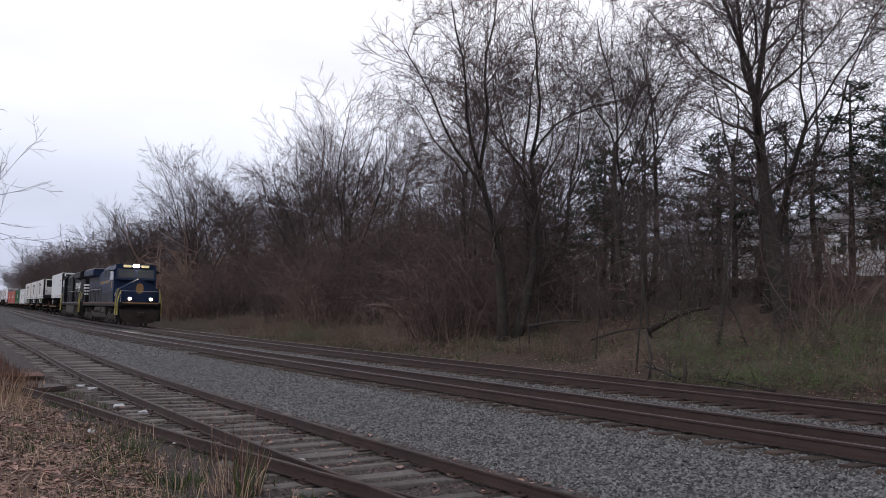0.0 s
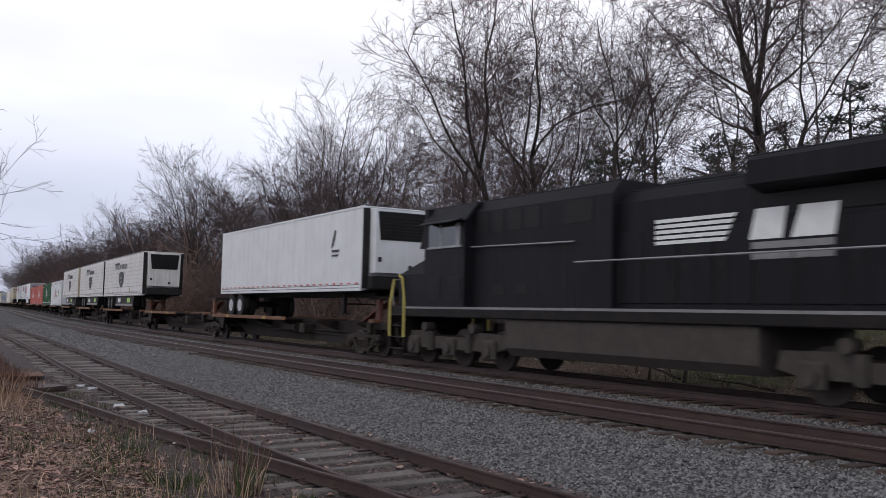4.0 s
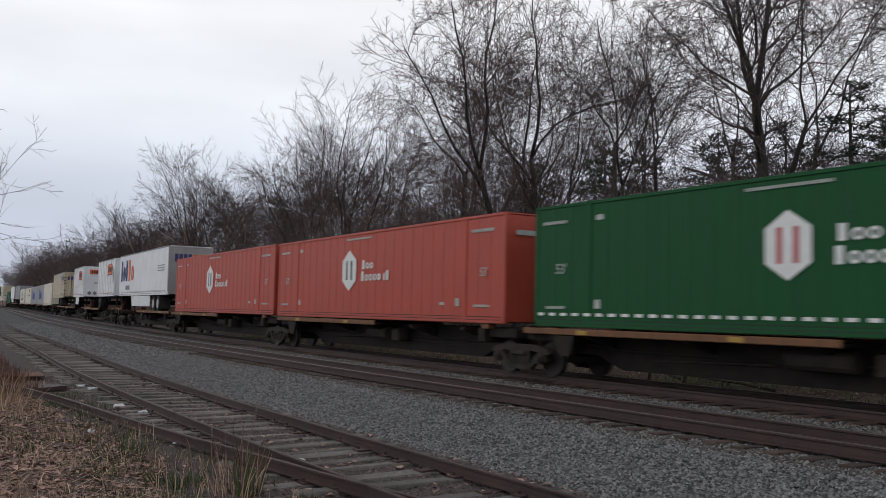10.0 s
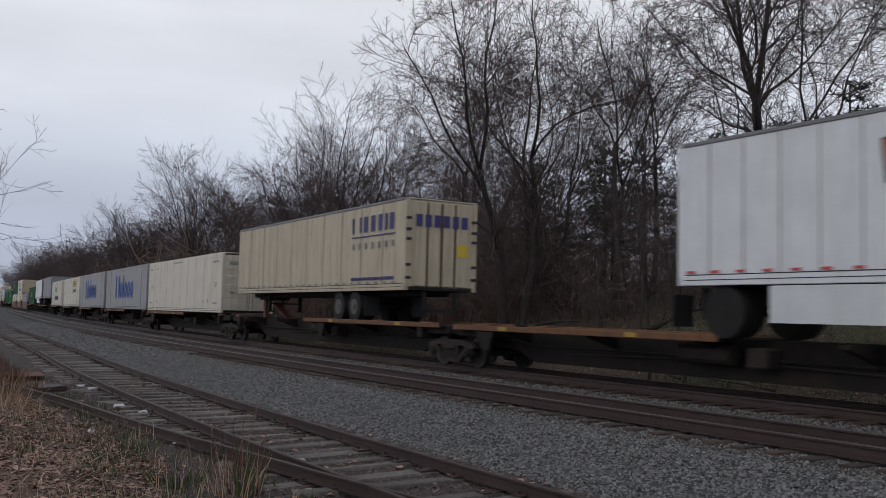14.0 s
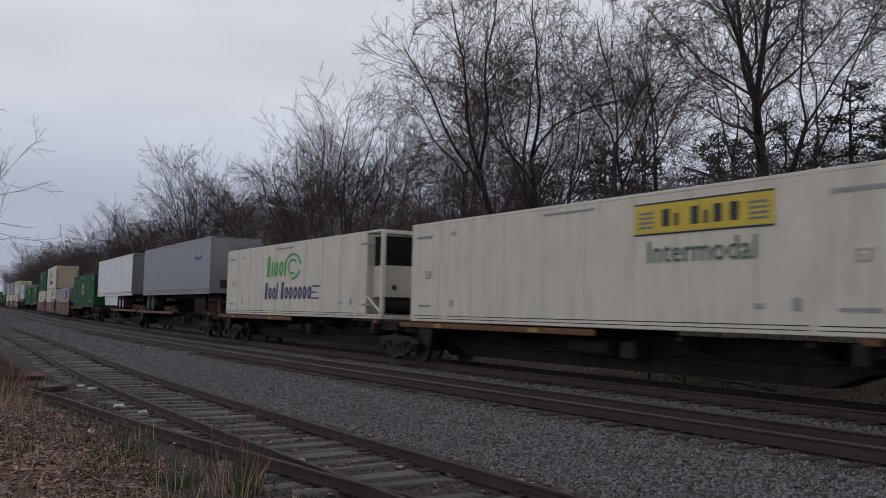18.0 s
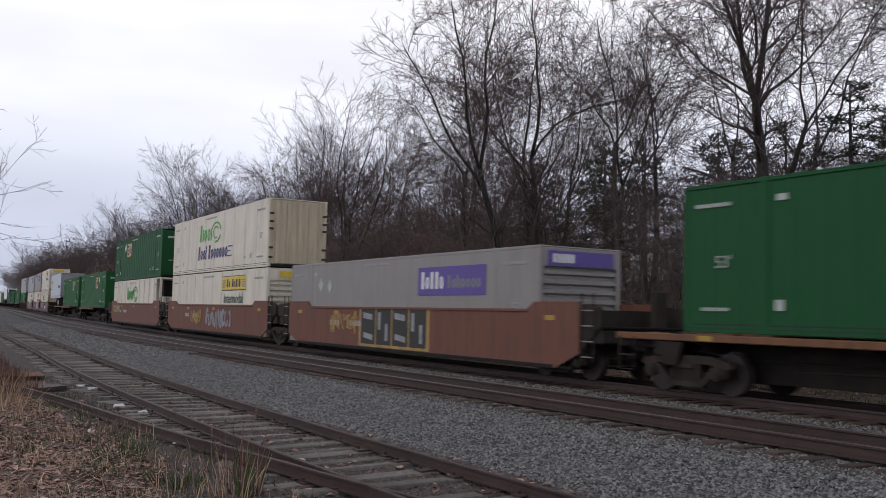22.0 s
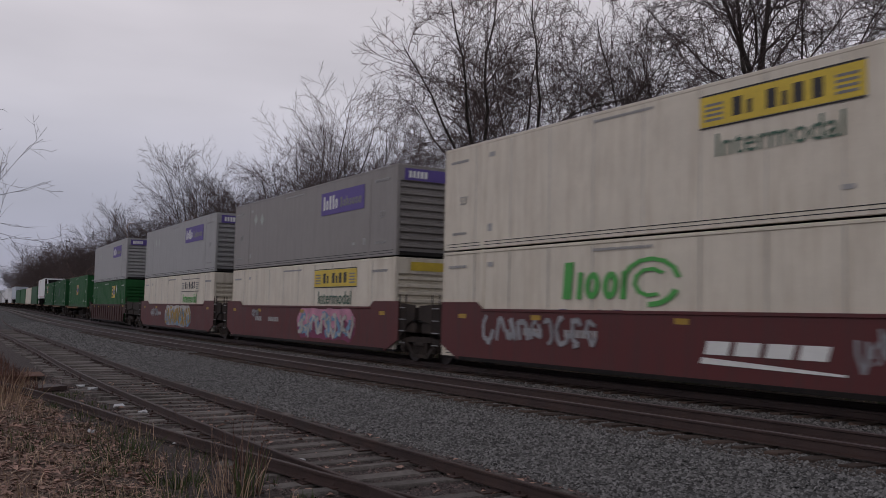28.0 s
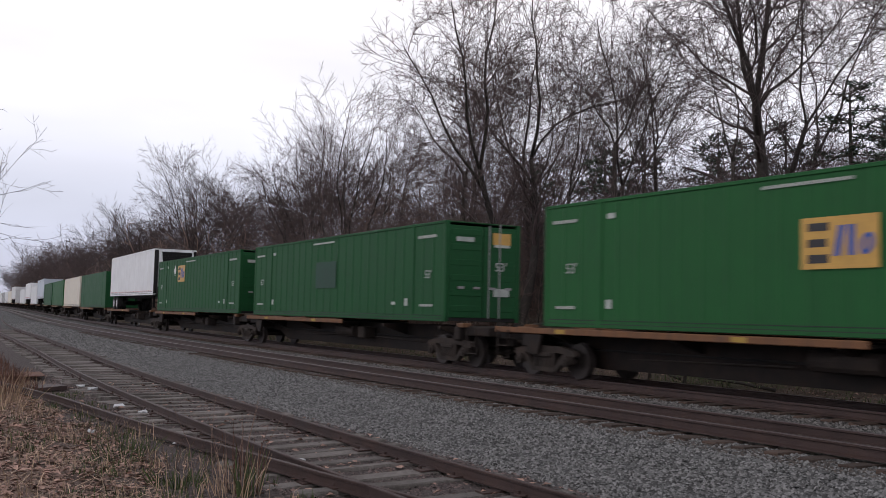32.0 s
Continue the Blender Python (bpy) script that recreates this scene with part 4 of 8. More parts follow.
thicket_mass("distant_thicket", "brown leafless thickets beside the distant track", strewn((-430, -92), 4.2, (7, 10), (0.8, 1.25)) + strewn((-430, -92), 4.2, (12, 22), (1.1, 1.7)))
thicket_mass("deep_thicket", "brown leafless thickets deep in the wood", strewn((-165, -58), 3.4, (25, 34), (1.2, 1.6)) + strewn((-165, -82), 3.0, (36, 46), (1.5, 1.9)))
thicket_mass("thicket_by_houses", "brown leafless thickets round the houses", strewn((-58, -26), 7.0, (25, 30), (0.35, 0.6)) + strewn((-70, -38), 6.0, (50, 60), (0.5, 0.8)))
for s_ in np.arange(-115, -62, 3.4):
    plant(FAR_TREES[rng_s.randrange(3)], s_ + rng_s.uniform(-2, 2), rng_s.uniform(18, 40), rng_s.uniform(0, 360), rng_s.uniform(0.62, 0.85), "bare tree deep in the wood")


def conifer_mesh(seed, height, width):
    """A pine: whorls of drooping boughs with tufts of needles along them, and gaps between."""
    rng = random.Random(seed)
    tr, cr = Shape(), Shape()
    tr.tube([(0, 0, -0.3), (0.05, 0.02, height * 0.5), (0, 0, height)], [0.2, 0.13, 0.03], 7)
    z = height * 0.28
    while z < height:
        for k in range(4):
            r = width * (1 - z / height) ** 0.4 * rng.uniform(0.3, 1.15)
            a = rng.uniform(0, 6.28)
            tip = Vector((math.cos(a) * r, math.sin(a) * r, z + r * rng.uniform(-0.25, 0.3)))
            root = Vector((0, 0, z + rng.uniform(-0.3, 0.3)))
            cr.tube([root, tip], [0.035, 0.012], 3, 1)
            for j in range(int(34 * max(0.3, r / width))):
                u = rng.uniform(0.3, 1.05)
                c = root.lerp(tip, u) + Vector((rng.uniform(-0.3, 0.3), rng.uniform(-0.3, 0.3), rng.uniform(-0.12, 0.15)))
                for _ in range(3):
                    d = Vector((rng.uniform(-1, 1), rng.uniform(-1, 1), rng.uniform(-0.4, 0.8))).normalized() * 0.3
                    w = d.cross(Vector((rng.uniform(-1, 1), rng.uniform(-1, 1), 1))).normalized() * 0.05
                    cr.add([c - w, c + w, c + d], [(0, 1, 2)])
        z += height * 0.05
    return tr.mesh("trunk", "bark", True), cr.mesh("crown", ["needle", "bark"])


PINES = [conifer_mesh(1, 11, 4.2), conifer_mesh(2, 9, 4.0)]
for s_, lat_, i_, k_ in ((-56, 26, 0, 0.85), (-47, 25, 0, 0.9), (-42.5, 22, 1, 0.95), (-38.5, 21, 0, 0.8), (-33, 21, 1, 0.9), (-29.6, 22, 0, 0.75), (-24.2, 19.5, 0, 0.82), (-22.0, 20.5, 1, 0.95), (-20.5, 18.5, 0, 0.75), (-26.8, 26, 1, 0.9), (-29.2, 18, 1, 0.8)):
    plant(PINES[i_], s_, lat_, 40 * s_, k_, "dark green pine behind the bare trees", "conifer", "tree", "pines behind the bank")
# the tree beside the siding that reaches into view
LEFT_TREE = tree_meshes(15, 12, 0.14, bole=0.25, leaders=3, opened=(0.3, 0.8), kids=(3, 6, 5, 3), spread=(0.5, 1.0), twig=0.008)
lt = plant(LEFT_TREE, -25.0, -14.85, 100, 0.62, "bare tree beside the siding", group="")

# ================= the train =================
MOVERS = []      # things of the train: (thing, its middle's way along the track at the start, height over the rail)
DECK, WELL, BOX_H, BOX_W, BOX_L = 1.227, 0.30, 2.90, 2.59, 16.15


def ride(ob, front, rear, z=0.0):
    MOVERS.append((ob, (front + rear) / 2, z))
    return ob


def mark(parent, boxes, mat, side=-1, half=BOX_W / 2, name="marking", label="", lift=0.006):
    """Flat painted shapes on a side: boxes are (x0, z0, x1, z1) on the wall that faces the siding."""
    sh = Shape()
    for x0, z0, x1, z1 in boxes:
        sh.box((x0, side * half, z0), (x1, side * (half + lift), z1))
    return part(name, sh, mat, parent, label)


def mark_poly(parent, polys, mat, half=BOX_W / 2, name="marking", label="", lift=0.006):
    sh = Shape()
    for pts in polys:
        sh.prism(pts, "y", -half, -half - lift)
    return part(name, sh, mat, parent, label)


def mark_end(parent, boxes, mat, x, name="marking", lift=0.006):
    """The same on the end that leads: boxes are (y0, z0, y1, z1), each a part."""
    for y0, z0, y1, z1 in boxes:
        part(name, Shape().box((x, y0, z0), (x + lift, y1, z1)), mat, parent)


def blocks(x0, z0, w, h, pattern, slant=0.0, bold=0.24):
    """A word as a row of plain bars, T for a tall one, o for a low one, p for one that hangs, i for a narrow bar."""
    widths = {"T": 1.0, "o": 1.0, "p": 1.0, "i": 0.45, "W": 1.5, " ": 0.5, "l": 0.45}
    total = sum(widths[c] for c in pattern)
    unit, x, signs = w / total, x0, []
    for c in pattern:
        polys = []
        cw = widths[c] * unit
        if c != " ":
            lo, hi = z0, z0 + h * (1.0 if c in "TWl" else 0.72)
            if c == "p":
                lo -= h * 0.28
            a, b = x + 0.08 * unit, x + cw - 0.08 * unit

            def lean_(pts):
                polys.append([(px + slant * (pz - z0), pz) for px, pz in pts])
            st = min((b - a) * 0.36, (hi - lo) * 0.3)
            if c in "op":
                cx_, cz_, rx, rz = (a + b) / 2, (z0 + hi) / 2, (b - a) / 2, (hi - z0) / 2
                turn_ = [2 * math.pi * k_ / 16 for k_ in range(17)]
                lean_([(cx_ + rx * math.cos(w), cz_ + rz * math.sin(w)) for w in turn_] + [(cx_ + (rx - st) * math.cos(w), cz_ + (rz - st * 0.8) * math.sin(w)) for w in reversed(turn_)])
            elif c == "W":
                lean_([(a, lo), (a + st * 0.9, lo), (a + st * 0.9, hi), (a, hi)])
                signs.append(polys)
                polys = []
                px_ = b - st * 0.9
                polys.append([(px, pz) for px, pz in ((px_, lo), (b, lo), (b, hi), (px_, hi))])
            elif c == "T":
                lean_([(a + 0.18 * (b - a), lo), (b - 0.18 * (b - a), lo), (b - 0.18 * (b - a), hi), (a + 0.18 * (b - a), hi)])
            else:
                trim_ = 0.0 if c in "il" else (b - a) * max(0.0, 0.34 - bold) * 0.9
                lean_([(a + trim_, lo), (b - trim_, lo), (b - trim_, hi), (a + trim_, hi)])
            signs.append(polys)
        x += cw
    return signs


def word(parent, signs, mat, half=BOX_W / 2, lift=0.006):
    """Each block of a word as a part."""
    for polys in signs:
        mark_poly(parent, polys, mat, half, "letter_block", "", lift)


def plates(parent, boxes, mat, half=BOX_W / 2, name="data_plate"):
    for b in boxes:
        mark(parent, [b], mat, half=half, name=name)


def box_shell(ob, L, H, W, color, end="doors", ribbed=True, roof=None, posts=True, rail=0.16, groove="seal", end_color=None, rail_color=None, seams=False):
    """Walls, roof, floor, posts and ends of a freight box that stands on z = 0 and leads with its +x end."""
    h, w = L / 2, W / 2
    end_color = end_color or color
    cut = 1.05 if end == "cooler" else 0.0

    def wall():
        sh, n = Shape(), int(L / 0.62)
        z0, z1 = rail, H - 0.07
        xs, ys = [], []
        xa, xb = (-h + 0.12, h - 0.12 - cut) if side > 0 else (-h + 0.12 + cut, h - 0.12)
        for i in range(n):
            a, b = xa + (xb - xa) * i / n, xa + (xb - xa) * (i + 1) / n
            d = 0.009 if ribbed else 0.0
            xs += [a, a + 0.05, b - 0.05]
            ys += [0.0, d, d]
        xs.append(xb), ys.append(0.0)
        v, f = [], []
        for x, y in zip(xs, ys):
            v += [(x, -w + 0.008 + y * 2, z0), (x, -w + 0.008 + y * 2, z1)]
        for i in range(len(xs) - 1):
            f.append((2 * i, 2 * i + 2, 2 * i + 3, 2 * i + 1))
        sh.add(v, f)
        sh.box((xa - 0.02, -w + 0.03, z0), (xb + 0.02, -w + 0.06, z1))
        return sh
    for side in (1, -1):
        o = part("side_wall", wall, color, ob, key=("wall", L, H, W, ribbed, rail, cut, side if cut else 0))
        if side < 0:
            o.matrix_basis = pose(0, 0, 0, 0, 0, 180)
    part("roof", lambda: Shape().box((-h + 0.02, -w + 0.02, H - 0.045), (h - 0.02 - cut, w - 0.02, H - 0.005), 0.015), roof or color, ob, key=("roof", L, H, W, cut))
    part("floor", lambda: Shape().box((-h + 0.05, -w + 0.05, 0.02), (h - 0.05, w - 0.05, 0.14)), "chassis", ob, key=("floor", L, W))
    for s in (-1, 1):
        part("top_rail", lambda: Shape().box((-h, s * w, H - 0.08), (h, s * (w - 0.07), H), 0.012), rail_color or color, ob, key=("toprail", L, H, W, s))
        part("bottom_rail", lambda: Shape().box((-h, s * w, 0), (h, s * (w - 0.08), rail), 0.012), color, ob, key=("botrail", L, W, s, rail))
        part("rail_groove", lambda: Shape().box((-h + 0.2, s * (w - 0.004), rail * 0.5), (h - 0.2, s * (w + 0.003), rail * 0.5 + 0.018)).box(
            (-h + 0.2, s * (w - 0.012), rail + 0.002), (h - 0.2, s * (w - 0.003), rail + 0.02)), groove, ob, key=("groove", L, W, s, rail))
        for e in (-1, 1):
            part("corner_post", lambda: Shape().box((e * h, s * w, 0), (e * (h - 0.13), s * (w - 0.13), H), 0.015), end_color if e > 0 else color, ob, key=("post", L, H, W, s, e))
            if posts and L > 14:
                xo = e * 6.1
                part("lifting_post", lambda: Shape().box((xo - 0.1, s * (w + 0.004), 0), (xo + 0.1, s * (w - 0.05), H - 0.02), 0.012).box(
                    (xo - 0.09, s * (w + 0.006), H - 0.13), (xo + 0.09, s * (w - 0.05), H + 0.01), 0.01), color, ob, key=("lift", H, W, s, e))
    # Thin upright strips, a little darker than the wall, draw the panel seams.
    if seams:
        for k in range(1, 10):
            part("panel_seam", lambda: Shape().box((-0.008, -w - 0.001, rail + 0.02), (0.008, -w + 0.02, H - 0.09)), "seam", ob, key=("panelseam", H, W, rail)).location = (-h + L * k / 10, 0, 0)
    part("end_wall", lambda: Shape().box((-h + 0.03, -w + 0.12, 0.1), (-h + 0.09, w - 0.12, H - 0.06)), color, ob, key=("rear", L, H, W))
    if end == "doors":
        for s in (-1, 1):
            def leaf():
                sh = Shape().box((h - 0.07, s * 0.015, 0.12), (h - 0.02, s * (w - 0.13), H - 0.12), 0.01)
                return sh
            d = part("door", leaf, end_color, ob, key=("door", L, H, W, s))
            for k in range(6):
                part("door_panel", lambda: Shape().box((h - 0.025, s * 0.06, 0), (h - 0.008, s * (w - 0.18), 0.17), 0.008), end_color, d, key=("doorpanel", L, W, s)).location = (0, 0, 0.30 + k * (H - 0.6) / 5.2)
            for y in (0.28, 0.82):
                part("lock_rod", lambda: Shape().cyl((s * y, 0), 0.018, "z", 0.1, H - 0.1, 6).moved(Matrix.Translation((h + 0.012, 0, 0))).box(
                    (h - 0.01, s * y - 0.05, 0.95), (h + 0.02, s * y + 0.16, 1.02)), "handrail", d, key=("rod", L, H, s, y))
    elif end == "ribs":
        part("front_wall", lambda: Shape().box((h - 0.16, -w + 0.12, 0.1), (h - 0.11, w - 0.12, H - 0.06)), end_color, ob, key=("fr", L, H, W))
        for k in range(9):
            z = 0.24 + k * (H - 0.75) / 9
            part("rib", lambda: Shape().prism([(h - 0.12, 0.0), (h - 0.02, 0.05), (h - 0.02, 0.13), (h - 0.12, 0.18)], "y", -w + 0.15, w - 0.15), end_color, ob, key=("rib", L, W)).location = (0, 0, z)
        part("end_header", lambda: Shape().box((h - 0.12, -w + 0.12, H - 0.52), (h - 0.01, w - 0.12, H - 0.05), 0.01), end_color, ob, key=("hdr", L, H, W))
    elif end == "panels":
        part("front_wall", lambda: Shape().box((h - 0.09, -w + 0.12, 0.1), (h - 0.05, w - 0.12, H - 0.06)), end_color, ob, key=("fr2", L, H, W))
        for k, y in enumerate((-0.98, -0.50, 0.02, 0.50)):
            part("end_panel", lambda: Shape().box((h - 0.055, y + 0.03, 0.14), (h - 0.01, y + 0.44, H - 0.1), 0.02), end_color, ob, key=("pan", L, H, k))
        for k, z in enumerate((0.35, 0.75, 1.55, 1.85, 2.2)):
            part("hinge", lambda: Shape().box((h - 0.02, -w + 0.01, z), (h + 0.03, -w + 0.2, z + 0.09), 0.01).box((h - 0.02, w - 0.2, z), (h + 0.03, w - 0.01, z + 0.09), 0.01),
                 "ink_black", ob, key=("hinge", L, k))
    elif end == "cooler":
        part("front_wall", lambda: Shape().box((h - cut - 0.2, -w + 0.06, 0.05), (h - cut - 0.14, w - 0.06, H - 0.06)), color, ob, key=("frc", L, H, W))
        part("cooling_unit", lambda: Shape().prism([(-1.0, 0.72), (1.0, 0.72), (1.0, 1.75), (-1.0, 1.75)], "x", h - cut - 0.14, h - 0.32), "cream", ob, key=("cu", L))
        part("cooling_grille", lambda: Shape().prism([(-0.98, 1.75), (0.98, 1.75), (0.98, 2.72), (-0.98, 2.72)], "x", h - cut - 0.14, h - 0.40), "grille", ob, "black louvred grille", key=("cg", L))
        for k in range(8):
            part("louvre", lambda: Shape().box((h - 0.41, -0.94, 0), (h - 0.36, 0.94, 0.035)), "chassis", ob, key=("louvrec", L)).location = (0, 0, 1.82 + 0.11 * k)
        part("fuel_tank", lambda: Shape().cyl((h - 0.55, 0.42), 0.24, "y", -0.95, 0.95, 14), "chassis", ob, key=("cft", L))
        for y in (-0.75, 0.3):
            part("latch", lambda: Shape().box((h - 0.33, 0, 0.95), (h - 0.30, 0.15, 1.1)), "ink_black", ob, key=("clt", L)).location = (0, y, 0)
        for s in (-1, 1):
            part("corner_brace", lambda: Shape().tube([(h - 0.1, s * (w - 0.05), 0.2), (h - cut - 0.12, s * (w - 0.05), 0.75)], 0.035, 5).box(
                (h - cut - 0.2, s * w, 0.1), (h - cut - 0.08, s * (w - 0.08), H - 0.03)), color, ob, key=("cbr", L, s))
        part("end_header", lambda: Shape().box((h - 0.1, -w + 0.1, H - 0.1), (h - 0.02, w - 0.1, H - 0.01)).box((h - 0.1, -w + 0.1, 0.0), (h - 0.02, w - 0.1, 0.14)), color, ob, key=("ceh", L, W))
    elif end == "plain":
        part("front_wall", lambda: Shape().box((h - 0.09, -w + 0.12, 0.05), (h - 0.03, w - 0.12, H - 0.06), 0.01), end_color, ob, key=("fr3", L, H, W))
        for y in (-0.42, 0.42):
            part("end_seam", lambda: Shape().box((h - 0.035, y - 0.02, 0.1), (h - 0.018, y + 0.02, H - 0.1)), end_color, ob, key=("seam", L, H, y))


def hexagon(cx, cz, r):
    return [(cx + r * 0.9 * math.sin(math.pi / 3 * k), cz + r * math.cos(math.pi / 3 * k)) for k in range(6)]


def ring(outer, inner):
    return [[outer[i], outer[(i + 1) % len(outer)], inner[(i + 1) % len(outer)], inner[i]] for i in range(len(outer))]


def small_print(ob, L, ink, rows, half=BOX_W / 2):
    """Rows of plain bars for the small print that nobody could read."""
    for x, z, w, h in rows:
        n = max(2, int(w / (h * 0.8)))
        mark(ob, [(x + w * i / n, z, x + w * (i + 0.72) / n, z + h) for i in range(n)], ink, name="small_print", half=half)


def livery(ob, kind, L, H, ink="ink_white", half=BOX_W / 2, shift=0.0):
    h = L / 2
    if kind == "hex":
        cx, cz, r = {"ink_red": (-0.92, 1.42, 0.70), "ink_white": (-0.66, 1.61, 0.64), "orange": (-1.35, 1.63, 0.70)}[ink]
        if ink == "ink_red":
            for q in ring(hexagon(cx, cz, r), hexagon(cx, cz, r - 0.10)):
                mark_poly(ob, [q], "ink_grey", name="hexagon_side")
            bars, red = 0.30, "ink_red"
            word(ob, blocks(0.25, 1.45, 0.95, 0.38, "Too") + blocks(-0.02, 1.02, 1.55, 0.38, "Tooop"), "ink_red")
            mark(ob, [(3.9, 1.45, 5.15, 1.78)], "ink_grey", name="grey_panel")
            mark(ob, [(3.9, 1.04, 5.15, 1.40)], "ink_lime", name="lime_panel")
            for k in range(3):
                mark(ob, [(-h + 0.15, H - 0.16 - 0.1 * k, h - 0.15, H - 0.145 - 0.1 * k)], "ink_grey", name="roof_bead")
        else:
            mark_poly(ob, [hexagon(cx, cz, r)], "ink_white", name="hexagon_sign")
            bars, red = 0.24, "ink_red" if ink == "ink_white" else "ink_black"
            word(ob, blocks(cx + 0.95, cz + 0.02, 0.9, 0.30, "Too") + blocks(cx + 0.9, cz - 0.38, 1.45 if ink == "ink_white" else 2.1, 0.32, "Tooop" if ink == "ink_white" else "Tooop iT"), "ink_white")
        for q in ((cx - bars, cz - 0.33, cx - bars * 0.5, cz + 0.33), (cx + bars * 0.5, cz - 0.33, cx + bars, cz + 0.33)):
            mark(ob, [q], red, name="sign_bar", lift=0.010)
    elif kind == "line":
        word(ob, blocks(-3.82, 0.76, 7.35, 1.62, "Wolooo", bold=0.22), "ink_blue")
    elif kind == "curl":
        z = 1.57
        word(ob, blocks(-2.8, z, 2.35, 0.86, "Tipoi", 0.10, 0.24), "ink_green")
        cx, cz = 0.25, z + 0.36
        arcs = []
        for r0, r1, a0, a1 in ((0.60, 0.50, 10, 190), (0.58, 0.46, -95, -20), (0.36, 0.27, 40, 300)):
            for k in range(7):
                t0, t1 = radians(a0 + (a1 - a0) * k / 7), radians(a0 + (a1 - a0) * (k + 1) / 7)
                arcs.append([(cx + 1.5 * r1 * math.cos(t0), cz + 0.9 * r1 * math.sin(t0)), (cx + 1.5 * r0 * math.cos(t0), cz + 0.9 * r0 * math.sin(t0)),
                             (cx + 1.5 * r0 * math.cos(t1), cz + 0.9 * r0 * math.sin(t1)), (cx + 1.5 * r1 * math.cos(t1), cz + 0.9 * r1 * math.sin(t1))])
        mark_poly(ob, arcs, "ink_green", name="curved_sign")
        word(ob, blocks(-2.95, 0.64, 5.2, 0.70, "Tool Topoooo", 0.12, 0.28), "ink_navy")
        for q in ([(2.3, 1.10), (3.05, 1.10), (3.05, 1.16), (2.3, 1.16)], [(2.25, 0.88), (2.75, 0.88), (2.75, 0.93), (2.25, 0.93)], [(2.2, 0.66), (2.95, 0.66), (2.95, 0.71), (2.2, 0.71)]):
            mark_poly(ob, [q], "ink_navy", name="speed_line")
    elif kind == "plated":
        plate = "panel_yellow" if ink != "pale" else "cream"
        mark(ob, [(1.62, 2.02, 5.28, 2.62)], plate, name="name_panel", half=half + 0.004)
        for q in ((1.62, 2.63, 5.28, 2.66), (1.62, 1.98, 5.28, 2.01)):
            mark(ob, [q], "ink_black", name="panel_border", half=half + 0.004)
        word(ob, blocks(2.35, 2.14, 2.2, 0.36, "Ti TiTT", 0.0, 0.12), "ink_black", half + 0.010)
        mark(ob, [(1.75, 2.12 + 0.1 * k, 2.2, 2.17 + 0.1 * k) for k in range(4)] + [(4.7, 2.12 + 0.1 * k, 5.15, 2.17 + 0.1 * k) for k in range(4)], "ink_grey", half=half + 0.010, name="panel_bars")
        letters("Intermodal", 0.66, "ink_teal" if ink != "pale" else "ink_green", ob, pose(3.45, -half - 0.012, 1.40))
        mark_end(ob, [(-0.75, H - 0.42, 0.55, H - 0.14)], plate, h + 0.002, "end_name_panel")
    elif kind == "parcel":
        mark(ob, [(2.05, 1.68, 5.7, 2.50)], "ink_purple", name="name_panel", half=half + 0.004)
        word(ob, blocks(2.2, 1.86, 1.35, 0.50, "ToTTo", 0, 0.32), "ink_white", half + 0.010)
        word(ob, blocks(3.7, 1.88, 1.8, 0.36, "Tolioooo", 0, 0.2), "ink_grey", half + 0.010)
        mark_end(ob, [(-1.05, H - 0.50, 1.05, H - 0.12)], "ink_purple", h + 0.005, "end_panel_sign")
        for k in range(5):
            mark_end(ob, [(-0.9 + 0.14 * k, H - 0.42, -0.8 + 0.14 * k, H - 0.2)], "ink_white", h + 0.012, "end_block")
        for q in ((-5.2, 2.1), (-4.4, 2.05)):
            mark_poly(ob, [[(q[0] - 0.22, q[1]), (q[0], q[1] + 0.24), (q[0] + 0.22, q[1]), (q[0], q[1] - 0.24)]], "ink_pale", name="diamond_sign")
    elif kind == "square":
        x, z = {0.0: (-0.75, 1.16), -1.0: (-3.3, 1.62), 1.0: (2.2, 1.60)}[shift]
        mark(ob, [(x, z, x + 1.5, z + 0.9)], "panel_ochre" if ink != "bright" else "panel_yellow", name="name_panel", half=half + 0.004)
        for q in ((0.14, 0.10, 0.56, 0.25), (0.14, 0.38, 0.52, 0.52), (0.14, 0.66, 0.56, 0.80)):
            mark(ob, [(x + q[0], z + q[1], x + q[2], z + q[3])], "ink_black", half=half + 0.010, name="panel_bar")
        word(ob, blocks(x + 0.62, z + 0.22, 0.78, 0.52, "Wp", 0.2, 0.3), "ink_blue", half + 0.010)
        if shift:
            dx = x + (2.1 if shift > 0 else -0.7)
            mark_poly(ob, [[(dx - 0.24, z + 0.65), (dx, z + 0.95), (dx + 0.24, z + 0.65), (dx, z + 0.35)]], "ink_white", name="diamond_sign")


